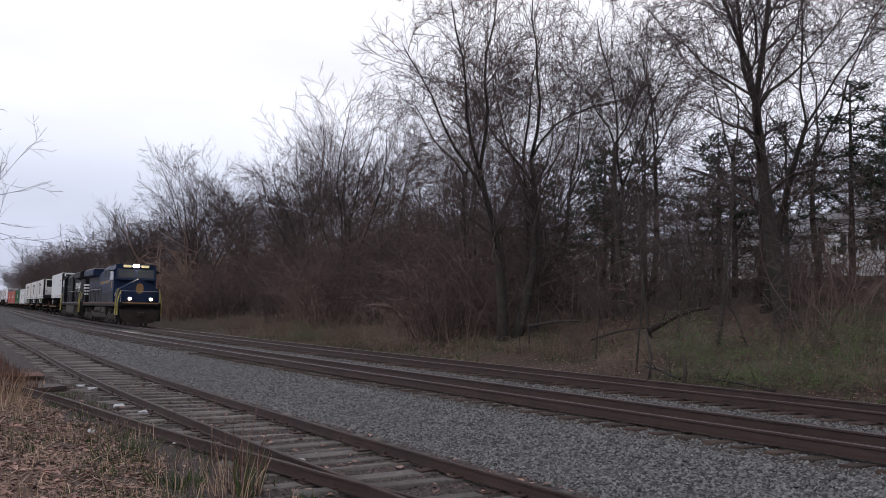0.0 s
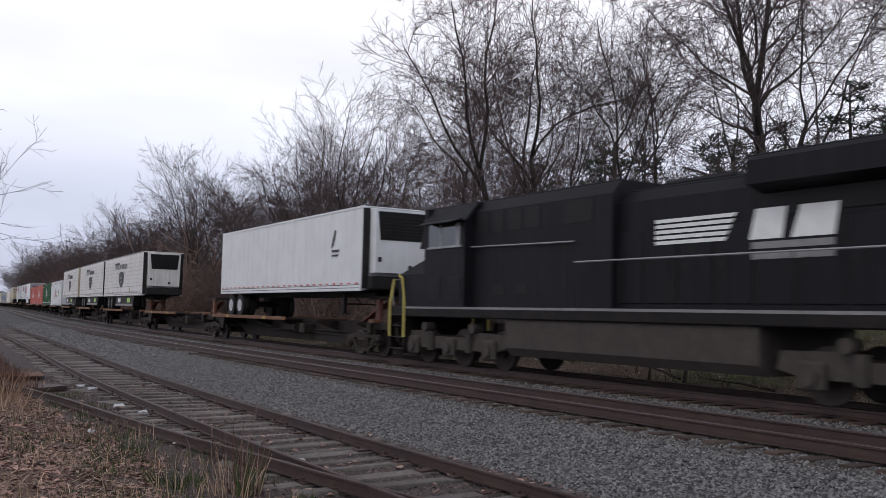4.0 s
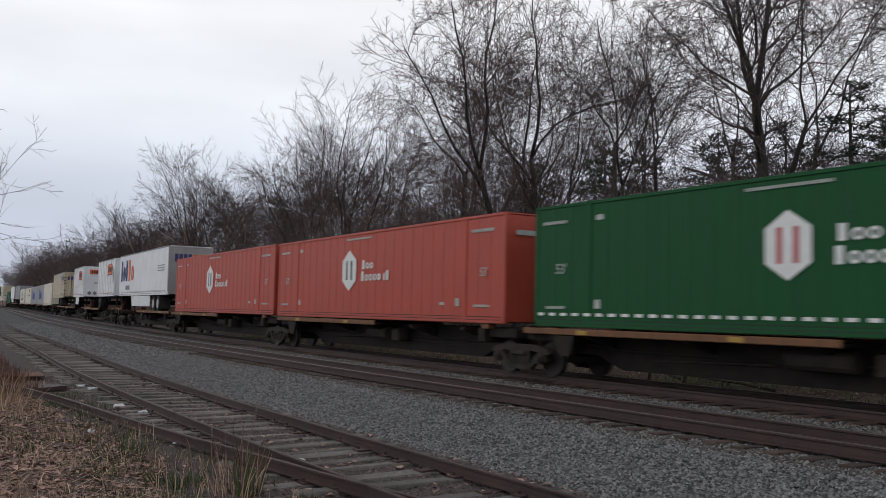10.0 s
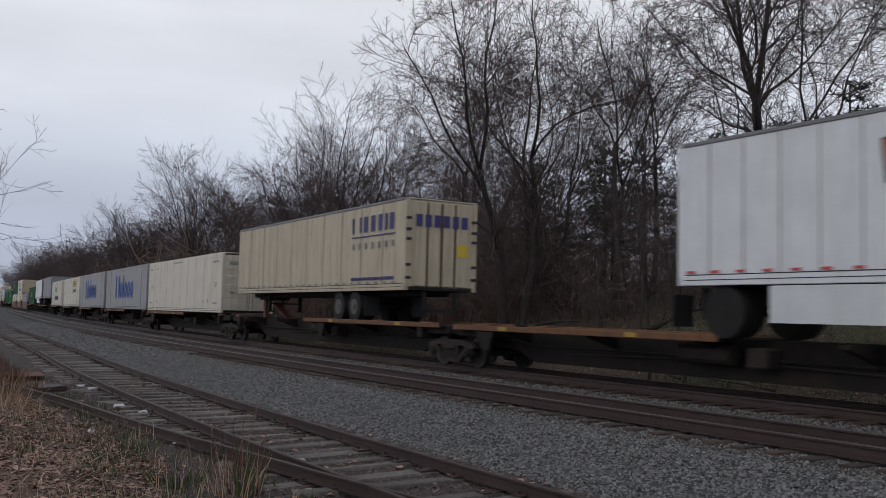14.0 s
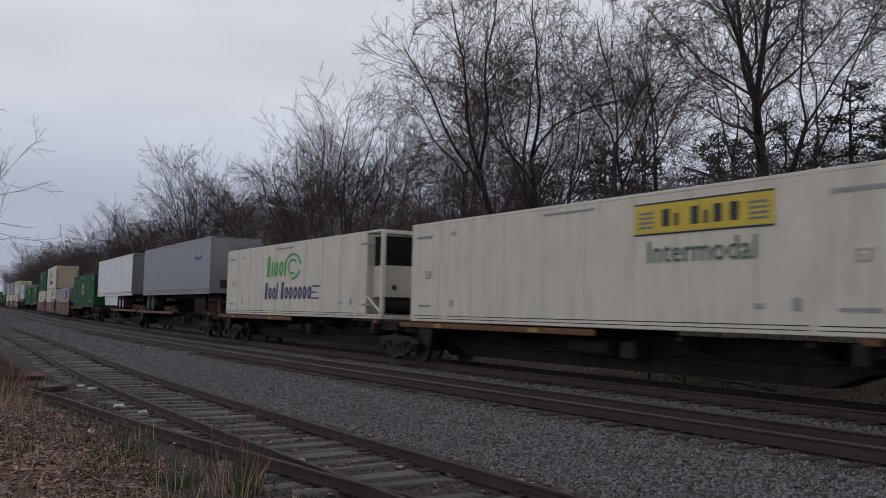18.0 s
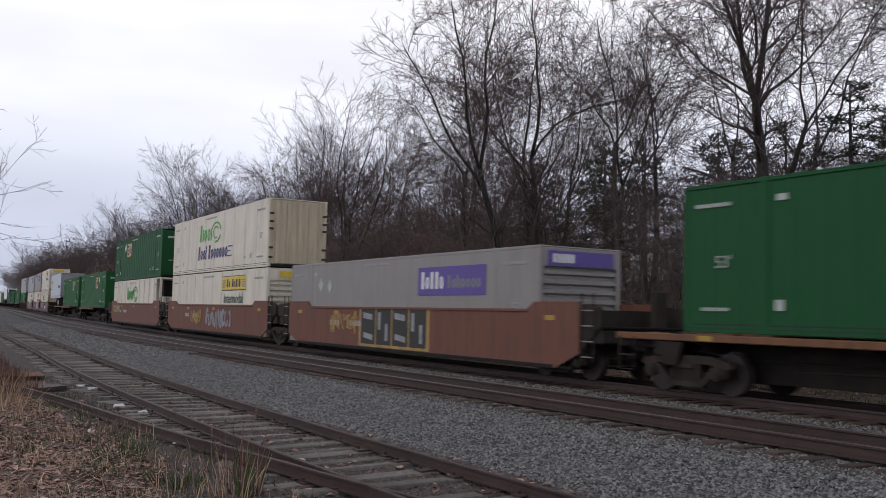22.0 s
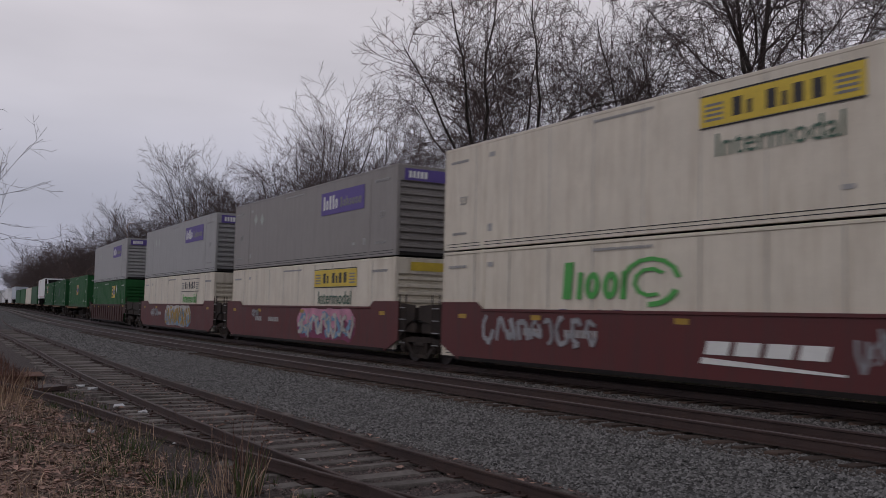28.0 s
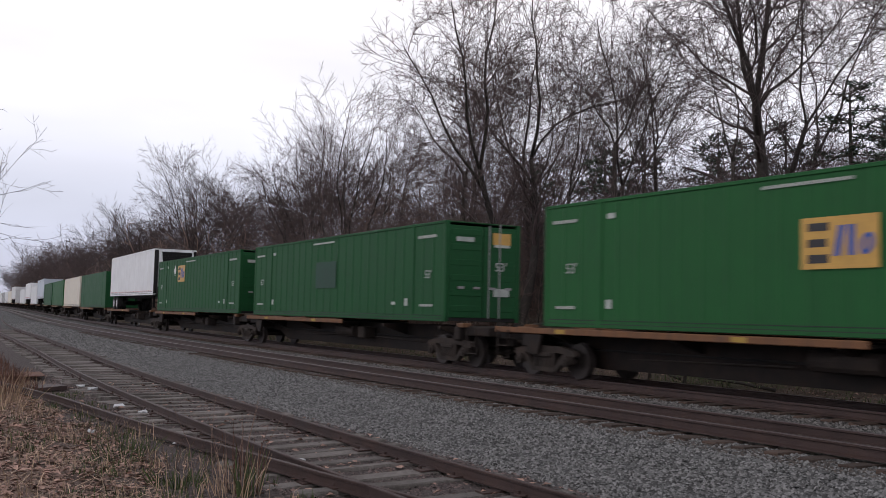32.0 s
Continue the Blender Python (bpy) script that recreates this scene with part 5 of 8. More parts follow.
def container(front, rear, z0, color, end, kind, label, ink="ink_white", group="freight containers on the train", ribbed=True, end_color=None, far=False, shift=0.0):
    ob = thing("container", label, "container", group)
    L, H = BOX_L, BOX_H
    box_shell(ob, L, H, BOX_W, color, end, ribbed, end_color=end_color, seams=color in ("cream", "white") and not far)
    if kind:
        livery(ob, kind, L, H, ink, BOX_W / 2, shift)
    if far:
        return ride(ob, front, rear, z0)
    dark = color in ("green", "green_dark", "orange")
    pr = "ink_pale" if dark else "ink_faint"
    small_print(ob, L, pr, [(-7.75, 2.44, 0.9, 0.075), (6.45, 2.44, 1.1, 0.085), (-1.6, 2.66, 1.9, 0.06), (-7.6, 0.42, 0.7, 0.07), (6.6, 0.42, 0.8, 0.07)])
    for x in (-7.05, 7.1):
        letters("53'", 0.34, pr, ob, pose(x, -BOX_W / 2 - 0.008, 1.25))
    plates(ob, [(-5.85, 0.44, -5.66, 0.64), (5.66, 0.44, 5.86, 0.66), (-5.82, 2.44, -5.58, 2.56), (4.8, 0.47, 5.05, 0.56)], pr)
    if kind == "hex" and color == "green_dark":
        for k in range(38):
            part("reflective_tape", lambda: Shape().box((0, -BOX_W / 2, 0.26), (0.22, -BOX_W / 2 - 0.006, 0.33)), "ink_white", ob, key=("tape2",)).location = (-7.9 + 0.42 * k, 0, 0)
    if end == "doors" or end == "plain":
        for q in ((-0.95, 2.32, -0.35, 2.45), (0.35, 2.2, 0.9, 2.3), (0.35, 0.75, 0.9, 0.98)):
            mark_end(ob, [q], pr, L / 2 + 0.012, "data_plate")
        letters("53'", 0.36, pr, ob, pose(L / 2 + 0.016, 0.6, 1.5, 0, 0, 90))
        if dark:
            mark_end(ob, [(0.30, 2.28, 0.92, 2.62)], "panel_ochre", L / 2 + 0.02, "end_panel_sign")
    return ride(ob, front, rear, z0)


def tandem(ob, xs, z0, key, half=1.22, rim="rim"):
    """Road wheels of a trailer: pairs at both ends of each axle."""
    for x in xs:
        ax = part("axle", lambda: Shape().cyl((0, 0), 0.065, "y", -1.1, 1.1, 8), "chassis", ob, key=("roadaxle",))
        ax.location = (x, 0, z0 + 0.5)
        for s in (-1, 1):
            for d in (0.0, 0.32):
                w = part("tyre", lambda: Shape().cyl((0, 0), 0.50, "y", -0.13, 0.13, 24).cyl((0, 0), 0.46, "y", -0.145, 0.145, 24), "tyre", ob, key=("tyre",), smooth=False)
                w.location = (x, s * (half - 0.13 - d), z0 + 0.5)
                if d == 0.0:
                    r = part("rim", lambda: Shape().cyl((0, 0), 0.27, "y", -0.152, -0.10, 18, 0.20).cyl((0, 0), 0.29, "y", 0.10, 0.15, 18, 0.27).cyl((0, 0), 0.1, "y", -0.175, 0.17, 10), rim, w, key=("rim",))
                    if s > 0:
                        r.matrix_basis = pose(0, 0, 0, 0, 0, 180)


def trailer(front, rear, color, label, nose=1, end="plain", kind="", L=16.0, reefer=False, skirt=False, wheels=None, ribs=False, end_color=None,
            roof=None, rim="rim", ink="", hides_rear=False):
    """A road trailer on the deck of a rail car: nose +1 leads with its kingpin end, -1 with its doors."""
    ob = thing("semi_trailer", label, "trailer", "road trailers on the train")
    z0, H, W = 1.12, 2.88, 2.59
    lift, h = 1.02, L / 2
    box_shell(ob, L, H, W, color, end, True, roof=roof, posts=False, rail=0.2, end_color=end_color, rail_color="door_dark" if kind in ("express", "yellow", "shield", "wheels") else None, seams=kind in ("yellow", "wheels"))
    if kind == "shield":
        for k in range(14):
            mark(ob, [(-h + 0.15, 0.72 + 0.135 * k, h - 0.15, 0.735 + 0.135 * k)], "grey" if k % 2 else color, name="bead", half=W / 2, lift=0.008)
        cx = -0.15
        mark_poly(ob, [[(cx - 0.95, 1.58), (cx - 0.6, 1.70), (cx, 1.76), (cx + 0.6, 1.70), (cx + 0.95, 1.58), (cx + 0.85, 1.05), (cx + 0.45, 0.76), (cx, 0.60), (cx - 0.45, 0.76), (cx - 0.85, 1.05)]], "ink_black", half=W / 2 + 0.008, name="shield_sign")
        for q in ([(cx - 0.5, 1.20), (cx + 0.5, 1.32), (cx + 0.5, 1.42), (cx - 0.5, 1.30)], [(cx - 0.3, 0.92), (cx + 0.35, 1.0), (cx + 0.35, 1.1), (cx - 0.3, 1.02)]):
            mark_poly(ob, [q], "ink_grey", half=W / 2 + 0.016, name="shield_bar")
        letters("INTERMODAL", 0.50, "ink_black", ob, pose(0.72, -W / 2 - 0.012, 1.93))
        word(ob, blocks(-2.85, 1.93, 1.75, 0.28, "TTiTT", 0, 0.3), "ink_grey", W / 2 + 0.008)
        mark(ob, [(-2.95, 2.26, -1.0, 2.42), (-3.05, 1.9, -2.95, 2.42)], "ink_black", half=W / 2 + 0.008, name="word_bar")
        mark(ob, [(-h + 0.15, 0.62, h - 0.15, 0.64)], "ink_grey", name="belt_line", half=W / 2, lift=0.010)
        mark(ob, [(-h + 1.9, 0.28, -h + 2.1, 0.55), (3.2, 0.28, 3.45, 0.55)], "yellow", name="yellow_mark", half=W / 2)
    elif kind == "express":
        word(ob, blocks(-h + 0.5, 1.03, 2.75, 1.45, "ToT", 0, 0.26), "ink_navy")
        word(ob, blocks(-h + 3.25, 1.03, 2.25, 1.45, "To", 0, 0.28), "ink_orange")
        mark(ob, [(-h + 2.6, 0.42, -h + 4.0, 0.72)], "ink_grey", name="small_word")
        mark_end(ob, [(-0.95 + 0.26 * k, 1.95, -0.75 + 0.26 * k, 2.4) for k in range(4)], "ink_navy", h + 0.01, "end_block")
        mark_end(ob, [(0.12 + 0.36 * k, 1.95, 0.4 + 0.36 * k, 2.4) for k in range(2)], "ink_orange", h + 0.01, "end_block")
        small_print(ob, L, "grey", [(5.1, 1.75, 1.9, 0.06), (5.1, 1.6, 1.9, 0.06), (5.1, 1.45, 1.9, 0.06)], W / 2)
    elif kind == "yellow":
        bx = 2.1 if front > -300 else 1.6
        mark_poly(ob, [[(bx - 1.18, 1.62), (bx - 1.26, 2.36), (bx - 0.6, 2.5), (bx + 0.6, 2.5), (bx + 1.26, 2.36), (bx + 1.18, 1.62)]], "ink_black", name="sign_border")
        mark_poly(ob, [[(bx - 1.10, 1.68), (bx - 1.19, 2.33), (bx - 0.6, 2.45), (bx + 0.6, 2.45), (bx + 1.19, 2.33), (bx + 1.10, 1.68)]], "ink_orange", name="orange_sign", half=W / 2 + 0.006)
        word(ob, blocks(bx - 0.9, 1.86, 1.8, 0.40, "TTTTTW", 0, 0.3), "ink_black", W / 2 + 0.014)
        mark_end(ob, [(-0.75, 2.15, 0.75, 2.58)], "ink_orange", h + 0.012, "orange_end_sign")
        mark_end(ob, [(-0.6 + 0.2 * k, 2.25, -0.46 + 0.2 * k, 2.48) for k in range(6)], "ink_black", h + 0.02, "end_block")
        mark_end(ob, [(0.75, 0.25, 1.1, 0.62)], "ink_black", h + 0.012, "connector_plate")
        mark_end(ob, [(-0.35, 1.3, 0.1, 1.38)], "ink_black", h + 0.012, "end_print")
        sh = Shape()
        for cx in (-0.72, -0.25):
            sh.prism([(cx - 0.2, 0.38), (cx, 0.58), (cx + 0.2, 0.38), (cx, 0.18)], "x", h + 0.006, h + 0.014)
        part("placard_holder", sh, "ink_grey", ob)
        mark(ob, [(h - 0.42, 1.0, h - 0.22, 2.2)], "ink_grey", name="vent_strip")
    elif kind == "wheels":
        word(ob, blocks(4.05, 1.95, 3.25, 0.53, "WTTTlT", 0, 0.28), "ink_navy")
        mark(ob, [(4.05, 1.79, 7.3, 1.83)], "ink_navy", name="underline")
        word(ob, blocks(4.1, 1.40, 3.15, 0.28, "i i i i i i i", 0, 0.1), "ink_grey")
        mark_end(ob, [(-0.95 + 0.33 * k, 2.0, -0.72 + 0.33 * k, 2.38) for k in range(6)], "ink_navy", h + 0.012, "end_block")
        mark_end(ob, [(0.55, 1.1, 0.95, 1.5)], "panel_yellow", h + 0.014, "warning_panel")
        for y in (-0.52, 0.0, 0.48):
            mark_end(ob, [(y - 0.03, 0.15, y + 0.03, 2.75)], "rust_plate", h - 0.008, "rusted_door_post", 0.004)
        small_print(ob, L, "ink_navy", [(4.1, 0.35, 3.2, 0.1)], W / 2)
    elif kind == "badge":
        cx = -h + 1.95
        for mt, lf, pts in (("amber", 0.0, [(-0.62, 2.05), (0, 2.18), (0.62, 2.05), (0.62, 1.4), (0.42, 1.08), (0, 0.86), (-0.42, 1.08), (-0.62, 1.4)]),
                            ("chassis", 0.008, [(-0.55, 1.72), (0.2, 1.92), (0.55, 1.95), (0.55, 2.02), (0, 2.12), (-0.55, 2.0)]), ("chassis", 0.008, [(-0.38, 1.12), (0, 0.92), (0.38, 1.12), (0.2, 1.2), (-0.2, 1.2)])):
            mark_poly(ob, [[(cx + x, z) for x, z in pts]], mt, half=W / 2 + lf, name="shield_sign")
        word(ob, blocks(4.0, 1.15, 2.8, 0.36, "TTT ToooT", 0, 0.3), "ink_black")
    elif kind == "crescent":
        mark_poly(ob, [[(h - 2.6, 1.55), (h - 2.45, 1.6), (h - 2.2, 2.15), (h - 2.3, 2.2)], [(h - 2.5, 1.4), (h - 1.9, 1.4), (h - 1.9, 1.48), (h - 2.5, 1.48)], [(h - 2.5, 1.25), (h - 1.95, 1.25), (h - 1.95, 1.31), (h - 2.5, 1.31)]], "ink_black", name="small_sign")
    elif kind == "grey":
        word(ob, blocks(h - 3.0, 1.78, 1.3, 0.22, "Tooooo", 0.1, 0.26), "ink_blue")
        mark_end(ob, [(-0.35 + 0.2 * k, 2.3, -0.2 + 0.2 * k, 2.42) for k in range(5)], "ink_grey", h + 0.012, "end_block")
        mark_end(ob, [(-0.75, 0.3, -0.4, 0.72), (0.55, 0.35, 0.95, 0.6)], "ink_black", h + 0.012, "connector_plate")
    # reflective tape along the sill
    n = int(L / 0.62)
    tape_ = "reflect_red" if kind in ("crescent", "yellow", "grey", "plain") else "ink_grey"
    for k in range(n):
        part("reflective_tape", lambda: Shape().box((0, -W / 2, 0.24), (0.22, -W / 2 - 0.006, 0.29)), tape_, ob, key=("tape", W)).location = (-h + 0.25 + 0.62 * k, 0, 0)
    if reefer:
        part("cooling_unit", lambda: Shape().prism([(-0.98, 0.62), (0.98, 0.62), (1.02, 2.75), (-1.02, 2.75)], "x", h - 0.02, h + 0.42), "reefer" if kind == "shield" else "bright_white", ob)
        part("cooling_grille", Shape().prism([(-0.82, 1.72), (0.82, 1.72), (0.92, 2.68), (-0.92, 2.68)], "x", h + 0.41, h + 0.44), "grille", ob, "black louvred grille")
        for k in range(7):
            part("louvre", lambda: Shape().box((h + 0.435, -0.78, 0), (h + 0.455, 0.78, 0.03)), "chassis", ob, key=("louvre", L)).location = (0, 0, 1.82 + 0.11 * k)
        part("unit_shelf", Shape().box((h - 0.02, -1.1, 0.05), (h + 0.36, 1.1, 0.5), 0.04), "chassis", ob)
        mark_end(ob, [(-0.9, 0.98, -0.76, 1.14)], "ink_black", h + 0.425, "latch")
        mark_end(ob, [(0.25, 0.75, 0.4, 0.9)], "ink_black", h + 0.425, "latch")
        part("unit_casing_edge", Shape().box((h, -1.28, 0.1), (h + 0.05, -1.04, 2.8), 0.01), "chassis", ob)
        part("unit_casing_edge", Shape().box((h, 1.04, 0.1), (h + 0.05, 1.28, 2.8), 0.01), "chassis", ob)
    for o in ob.children:
        o.matrix_basis = Matrix.Translation((0, 0, lift)) @ o.matrix_basis
    # running gear
    w = wheels if wheels is not None else (-nose * (h - 1.5), -nose * (h - 2.75))
    tandem(ob, w, 0.0, "t", rim=rim)
    c = sum(w) / len(w)
    part("bogie_frame", Shape().box((c - 1.1, -0.62, 0.62), (c + 1.1, -0.5, 0.9)).box((c - 1.1, 0.5, 0.62), (c + 1.1, 0.62, 0.9)).box((c - 0.2, -1.1, 0.55), (c + 0.2, 1.1, 0.7)), "chassis", ob)
    part("frame_rail", Shape().box((-h + 0.3, -0.52, 0.86), (h - 0.3, -0.42, 1.02)).box((-h + 0.3, 0.42, 0.86), (h - 0.3, 0.52, 1.02)), "chassis", ob)
    nx = nose * (h - 0.95)
    part("kingpin_plate", Shape().box((nx - 0.6, -0.6, 0.92), (nx + 0.6, 0.6, 1.01), 0.02).cyl((nx, 0), 0.05, "z", 0.72, 0.95, 8), "chassis", ob)
    lx = nose * (h - 2.6) if L > 10 else nose * (h - 2.0)
    for s in (-1, 1):
        part("landing_leg", Shape().box((lx - 0.07, s * 0.75, 0.28), (lx + 0.07, s * 0.62, 0.98), 0.01).box((lx - 0.16, s * 0.82, 0.24), (lx + 0.16, s * 0.55, 0.28)), "chassis", ob)
    part("landing_brace", Shape().tube([(lx, -0.7, 0.6), (lx, 0.7, 0.6)], 0.03).tube([(lx, 0.0, 0.6), (lx - nose * 0.8, 0.0, 0.95)], 0.025), "chassis", ob)
    for s in (-1, 1):
        part("mud_flap", Shape().box((c - nose * 1.35, s * 1.2, 0.2), (c - nose * 1.37, s * 0.62, 0.85)), "seal", ob)
    ex = -nose * (h - 0.03)
    part("rear_guard", Shape().box((ex, -0.6, 0.36), (ex + nose * 0.1, 0.6, 0.46)).box((ex, -0.6, 0.4), (ex + nose * 0.08, -0.52, 1.0)).box((ex, 0.52, 0.4), (ex + nose * 0.08, 0.6, 1.0)), "chassis", ob)
    if skirt:
        a, b = (c + nose * 1.6, c + nose * 7.6) if L > 10 else (c + nose * 1.1, c + nose * 3.6)
        part("side_skirt", Shape().prism([(a, 0.32), (b - nose * 0.15, 0.32), (b + nose * 0.25, 1.0), (a, 1.0)], "y", -1.27, -1.24), "white", ob, "white side skirt")
        part("side_skirt", Shape().prism([(a, 0.32), (b - nose * 0.15, 0.32), (b + nose * 0.25, 1.0), (a, 1.0)], "y", 1.24, 1.27), "white", ob)
    if kind == "shield":
        a, b = (-2.75, 4.6) if nose > 0 else (-4.6, 2.75)
        part("side_locker", Shape().prism([(a, 0.32), (b - 0.3, 0.32), (b + 0.1, 1.0), (a, 1.0)], "y", -1.2, -0.7), "chassis", ob)
        part("side_locker_sill", Shape().box((a, -1.215, 0.32), (b - 0.3, -1.19, 0.46)), "ink_grey", ob)
        a = -2.75 if nose > 0 else -4.55
        part("side_locker_sign", Shape().prism([(a + 4.9, 0.55), (a + 6.0, 0.55), (a + 6.0, 0.86), (a + 4.9, 0.86)], "y", -1.212, -1.2), "ink_lime", ob)
        part("side_locker_mark", Shape().prism([(a + 0.95, 0.7), (a + 1.25, 0.92), (a + 1.55, 0.7), (a + 1.25, 0.5)], "y", -1.212, -1.2).prism([(a + 1.6, 0.7), (a + 1.9, 0.92), (a + 2.2, 0.7), (a + 1.9, 0.5)], "y", -1.212, -1.2), "ink_white", ob)
    return ride(ob, front, rear, z0)


def rail_truck(parent, x, key="truck"):
    """A two-axle truck under a rail car: cast side frames with springs, a bolster, axles and wheels."""
    def frame_():
        sh = Shape()
        for s in (-1, 1):
            y0, y1 = s * 1.03, s * 1.17
            sh.prism([(-1.2, 0.56), (-1.12, 0.66), (-0.6, 0.76), (0.6, 0.76), (1.12, 0.66), (1.2, 0.56), (1.1, 0.52), (0.6, 0.60), (-0.6, 0.60), (-1.1, 0.52)], "y", y0, y1)
            sh.prism([(-0.44, 0.14), (0.44, 0.14), (0.38, 0.25), (-0.38, 0.25)], "y", y0, y1)
            for k in (-1, 1):
                sh.prism([(k * 0.44, 0.14), (k * 0.40, 0.26), (k * 0.72, 0.56), (k * 0.90, 0.52)], "y", y0, y1)
                sh.prism([(k * 0.30, 0.2), (k * 0.38, 0.2), (k * 0.38, 0.64), (k * 0.30, 0.64)], "y", y0, y1)
                sh.box((k * 0.74, y0, 0.34), (k * 1.04, y1, 0.58), 0.02)
            for k in (-0.18, 0, 0.18):
                sh.cyl((k, s * 1.12), 0.07, "z", 0.24, 0.5, 8)
            sh.box((-0.26, y0 + s * 0.02, 0.48), (0.26, s * 1.22, 0.60), 0.03)
            for k in (-0.89, 0.89):
                sh.cyl((k, 0.42), 0.13, "y", s * 1.14, s * 1.26, 12)
                sh.cyl((k, 0.42), 0.07, "y", s * 1.25, s * 1.30, 8)
        sh.box((-0.22, -1.1, 0.45), (0.22, 1.1, 0.66), 0.03)
        return sh
    t = part("truck", frame_, "truck", parent, key=("truckframe",))
    t.location = (x, 0, 0)
    for a in (-0.89, 0.89):
        ax = part("wheel_axle", lambda: Shape().cyl((0, 0), 0.085, "y", -1.0, 1.0, 8), "truck", t, key=("railaxle",))
        ax.location = (a, 0, 0.42)
        for s in (-1, 1):
            w = part("wheel", lambda: Shape().cyl((0, 0), 0.42, "y", -0.07, 0.06, 24).cyl((0, 0), 0.45, "y", 0.05, 0.075, 24).cyl((0, 0), 0.14, "y", -0.11, 0.0, 12), "wheel", t, key=("railwheel",))
            w.matrix_basis = pose(a, s * 0.755, 0.42, 0, 0, 0 if s < 0 else 180)
    return t


def coupler(parent, x, d):
    part("coupler", Shape().box((x - d * 0.6, -0.12, 0.72), (x + d * 0.15, 0.12, 0.95), 0.03).box((x + d * 0.1, -0.2, 0.7), (x + d * 0.36, 0.16, 0.98), 0.05), "truck", parent)
    part("air_hose", Shape().tube([(x, 0.4, 0.75), (x + d * 0.2, 0.42, 0.45), (x + d * 0.4, 0.3, 0.4)], 0.025), "seal", parent)


def spine(front, rear, deck_at=-1, hitch=False, trucks=(), couple=(), deck_both=False, hitch_up=True):
    """One platform of an articulated spine car: a deep middle sill, outriggers, runways for tyres and a hitch."""
    ob = thing("spine_car_platform", "grimy brown spine car platform with amber runways", "rail car", "spine car platforms")
    h = (front - rear) / 2
    part("centre_sill", Shape().prism([(-h + 0.2, 0.62), (-h + 2.0, 0.58), (-h + 2.9, 0.27), (h - 2.9, 0.27), (h - 2.0, 0.58), (h - 0.2, 0.62), (h - 0.2, 1.10), (-h + 0.2, 1.10)], "y", -0.36, 0.36), "spine", ob, "deep grimy centre sill")
    for e in (-1, 1):
        part("end_plate", Shape().box((e * (h - 1.9), -1.1, 0.86), (e * (h - 0.25), 1.1, 1.12), 0.03), "spine", ob)
        for s in (-1, 1):
            part("end_post", Shape().box((e * (h - 1.75), s * 1.28, 0.72), (e * (h - 1.45), s * 0.5, 1.1), 0.03), "spine", ob)
    for k in range(5):
        x = -h + 2.6 + (2 * h - 5.2) * k / 4
        part("outrigger", lambda: Shape().prism([(-1.25, 1.02), (-1.25, 1.10), (1.25, 1.10), (1.25, 1.02), (0.36, 0.75), (-0.36, 0.75)], "x", -0.08, 0.08), "spine", ob, key=("outrigger",)).location = (x, 0, 0)
    spans = [(-h + 0.35, 0.6)] if deck_at < 0 else [(-0.6, h - 0.35)]
    if deck_both:
        spans = [(-h + 0.35, h - 0.35)]
    for a, b in spans:
        for s in (-1, 1):
            d = part("runway", Shape().box((a, s * 0.62, 1.06), (b, s * 1.28, 1.115), 0.0), "spine", ob, "brown runway for tyres")
            part("runway_rim", Shape().box((a, s * 1.28, 1.04), (b, s * 1.33, 1.185), 0.015), "deck", d, "worn amber runway rim")
            for k in range(2):
                xk = a + (b - a) * (k + 0.5) / 2
                part("rim_mark", lambda: Shape().box((-0.18, s * 1.331, 1.06), (0.18, s * 1.338, 1.16)), "yellow", d, key=("rimmark", s)).location = (xk, 0, 0)
            part("side_bracket", Shape().prism([(a + 1.2, 1.02), (a + 1.9, 1.02), (a + 1.75, 0.55), (a + 1.4, 0.55)], "y", s * 1.2, s * 1.3), "spine", d)
    if hitch:
        x = h - 2.6 if deck_at < 0 else -h + 2.6
        d = 1 if deck_at < 0 else -1
        top = 1.98 if hitch_up else 1.98
        hp = part("hitch", Shape().box((x - 0.14, -0.45, 1.1), (x + 0.14, -0.3, top - 0.1), 0.02).box((x - 0.14, 0.3, 1.1), (x + 0.14, 0.45, top - 0.1), 0.02).prism(
            [(x - d * 2.0, 1.1), (x - d * 1.8, 1.1), (x + d * 0.02, top - 0.2), (x - d * 0.2, top - 0.2)], "y", -0.14, 0.14), "well_orange", ob, "rust-red trailer hitch")
        part("hitch_plate", Shape().prism([(x - 0.62, -0.45), (x + 0.62, -0.5), (x + 0.62, 0.5), (x - 0.62, 0.45)], "z", top - 0.1, top), "truck", hp)
    part("brake_pipe", Shape().tube([(-h + 1.0, -0.55, 0.92), (-h + 3.0, -0.42, 0.7), (h - 3.0, -0.42, 0.7), (h - 1.0, -0.55, 0.92)], 0.03, 5), "chassis", ob)
    part("brake_reservoir", Shape().cyl((-0.68, 0.78), 0.2, "x", -0.9, 0.5, 12), "truck", ob)
    part("brake_valve", Shape().box((0.9, -0.85, 0.55), (1.4, -0.4, 0.95), 0.04), "truck", ob)
    for e in (-1, 1):
        part("brake_rod", Shape().tube([(e * 1.5, -0.45, 0.62), (e * (h - 2.6), -0.3, 0.5)], 0.022, 5), "truck", ob)
        part("container_pedestal", Shape().box((e * (h - 1.6), -1.28, 1.08), (e * (h - 1.25), -1.0, 1.2), 0.02).box((e * (h - 1.6), 1.0, 1.08), (e * (h - 1.25), 1.28, 1.2), 0.02), "deck", ob)
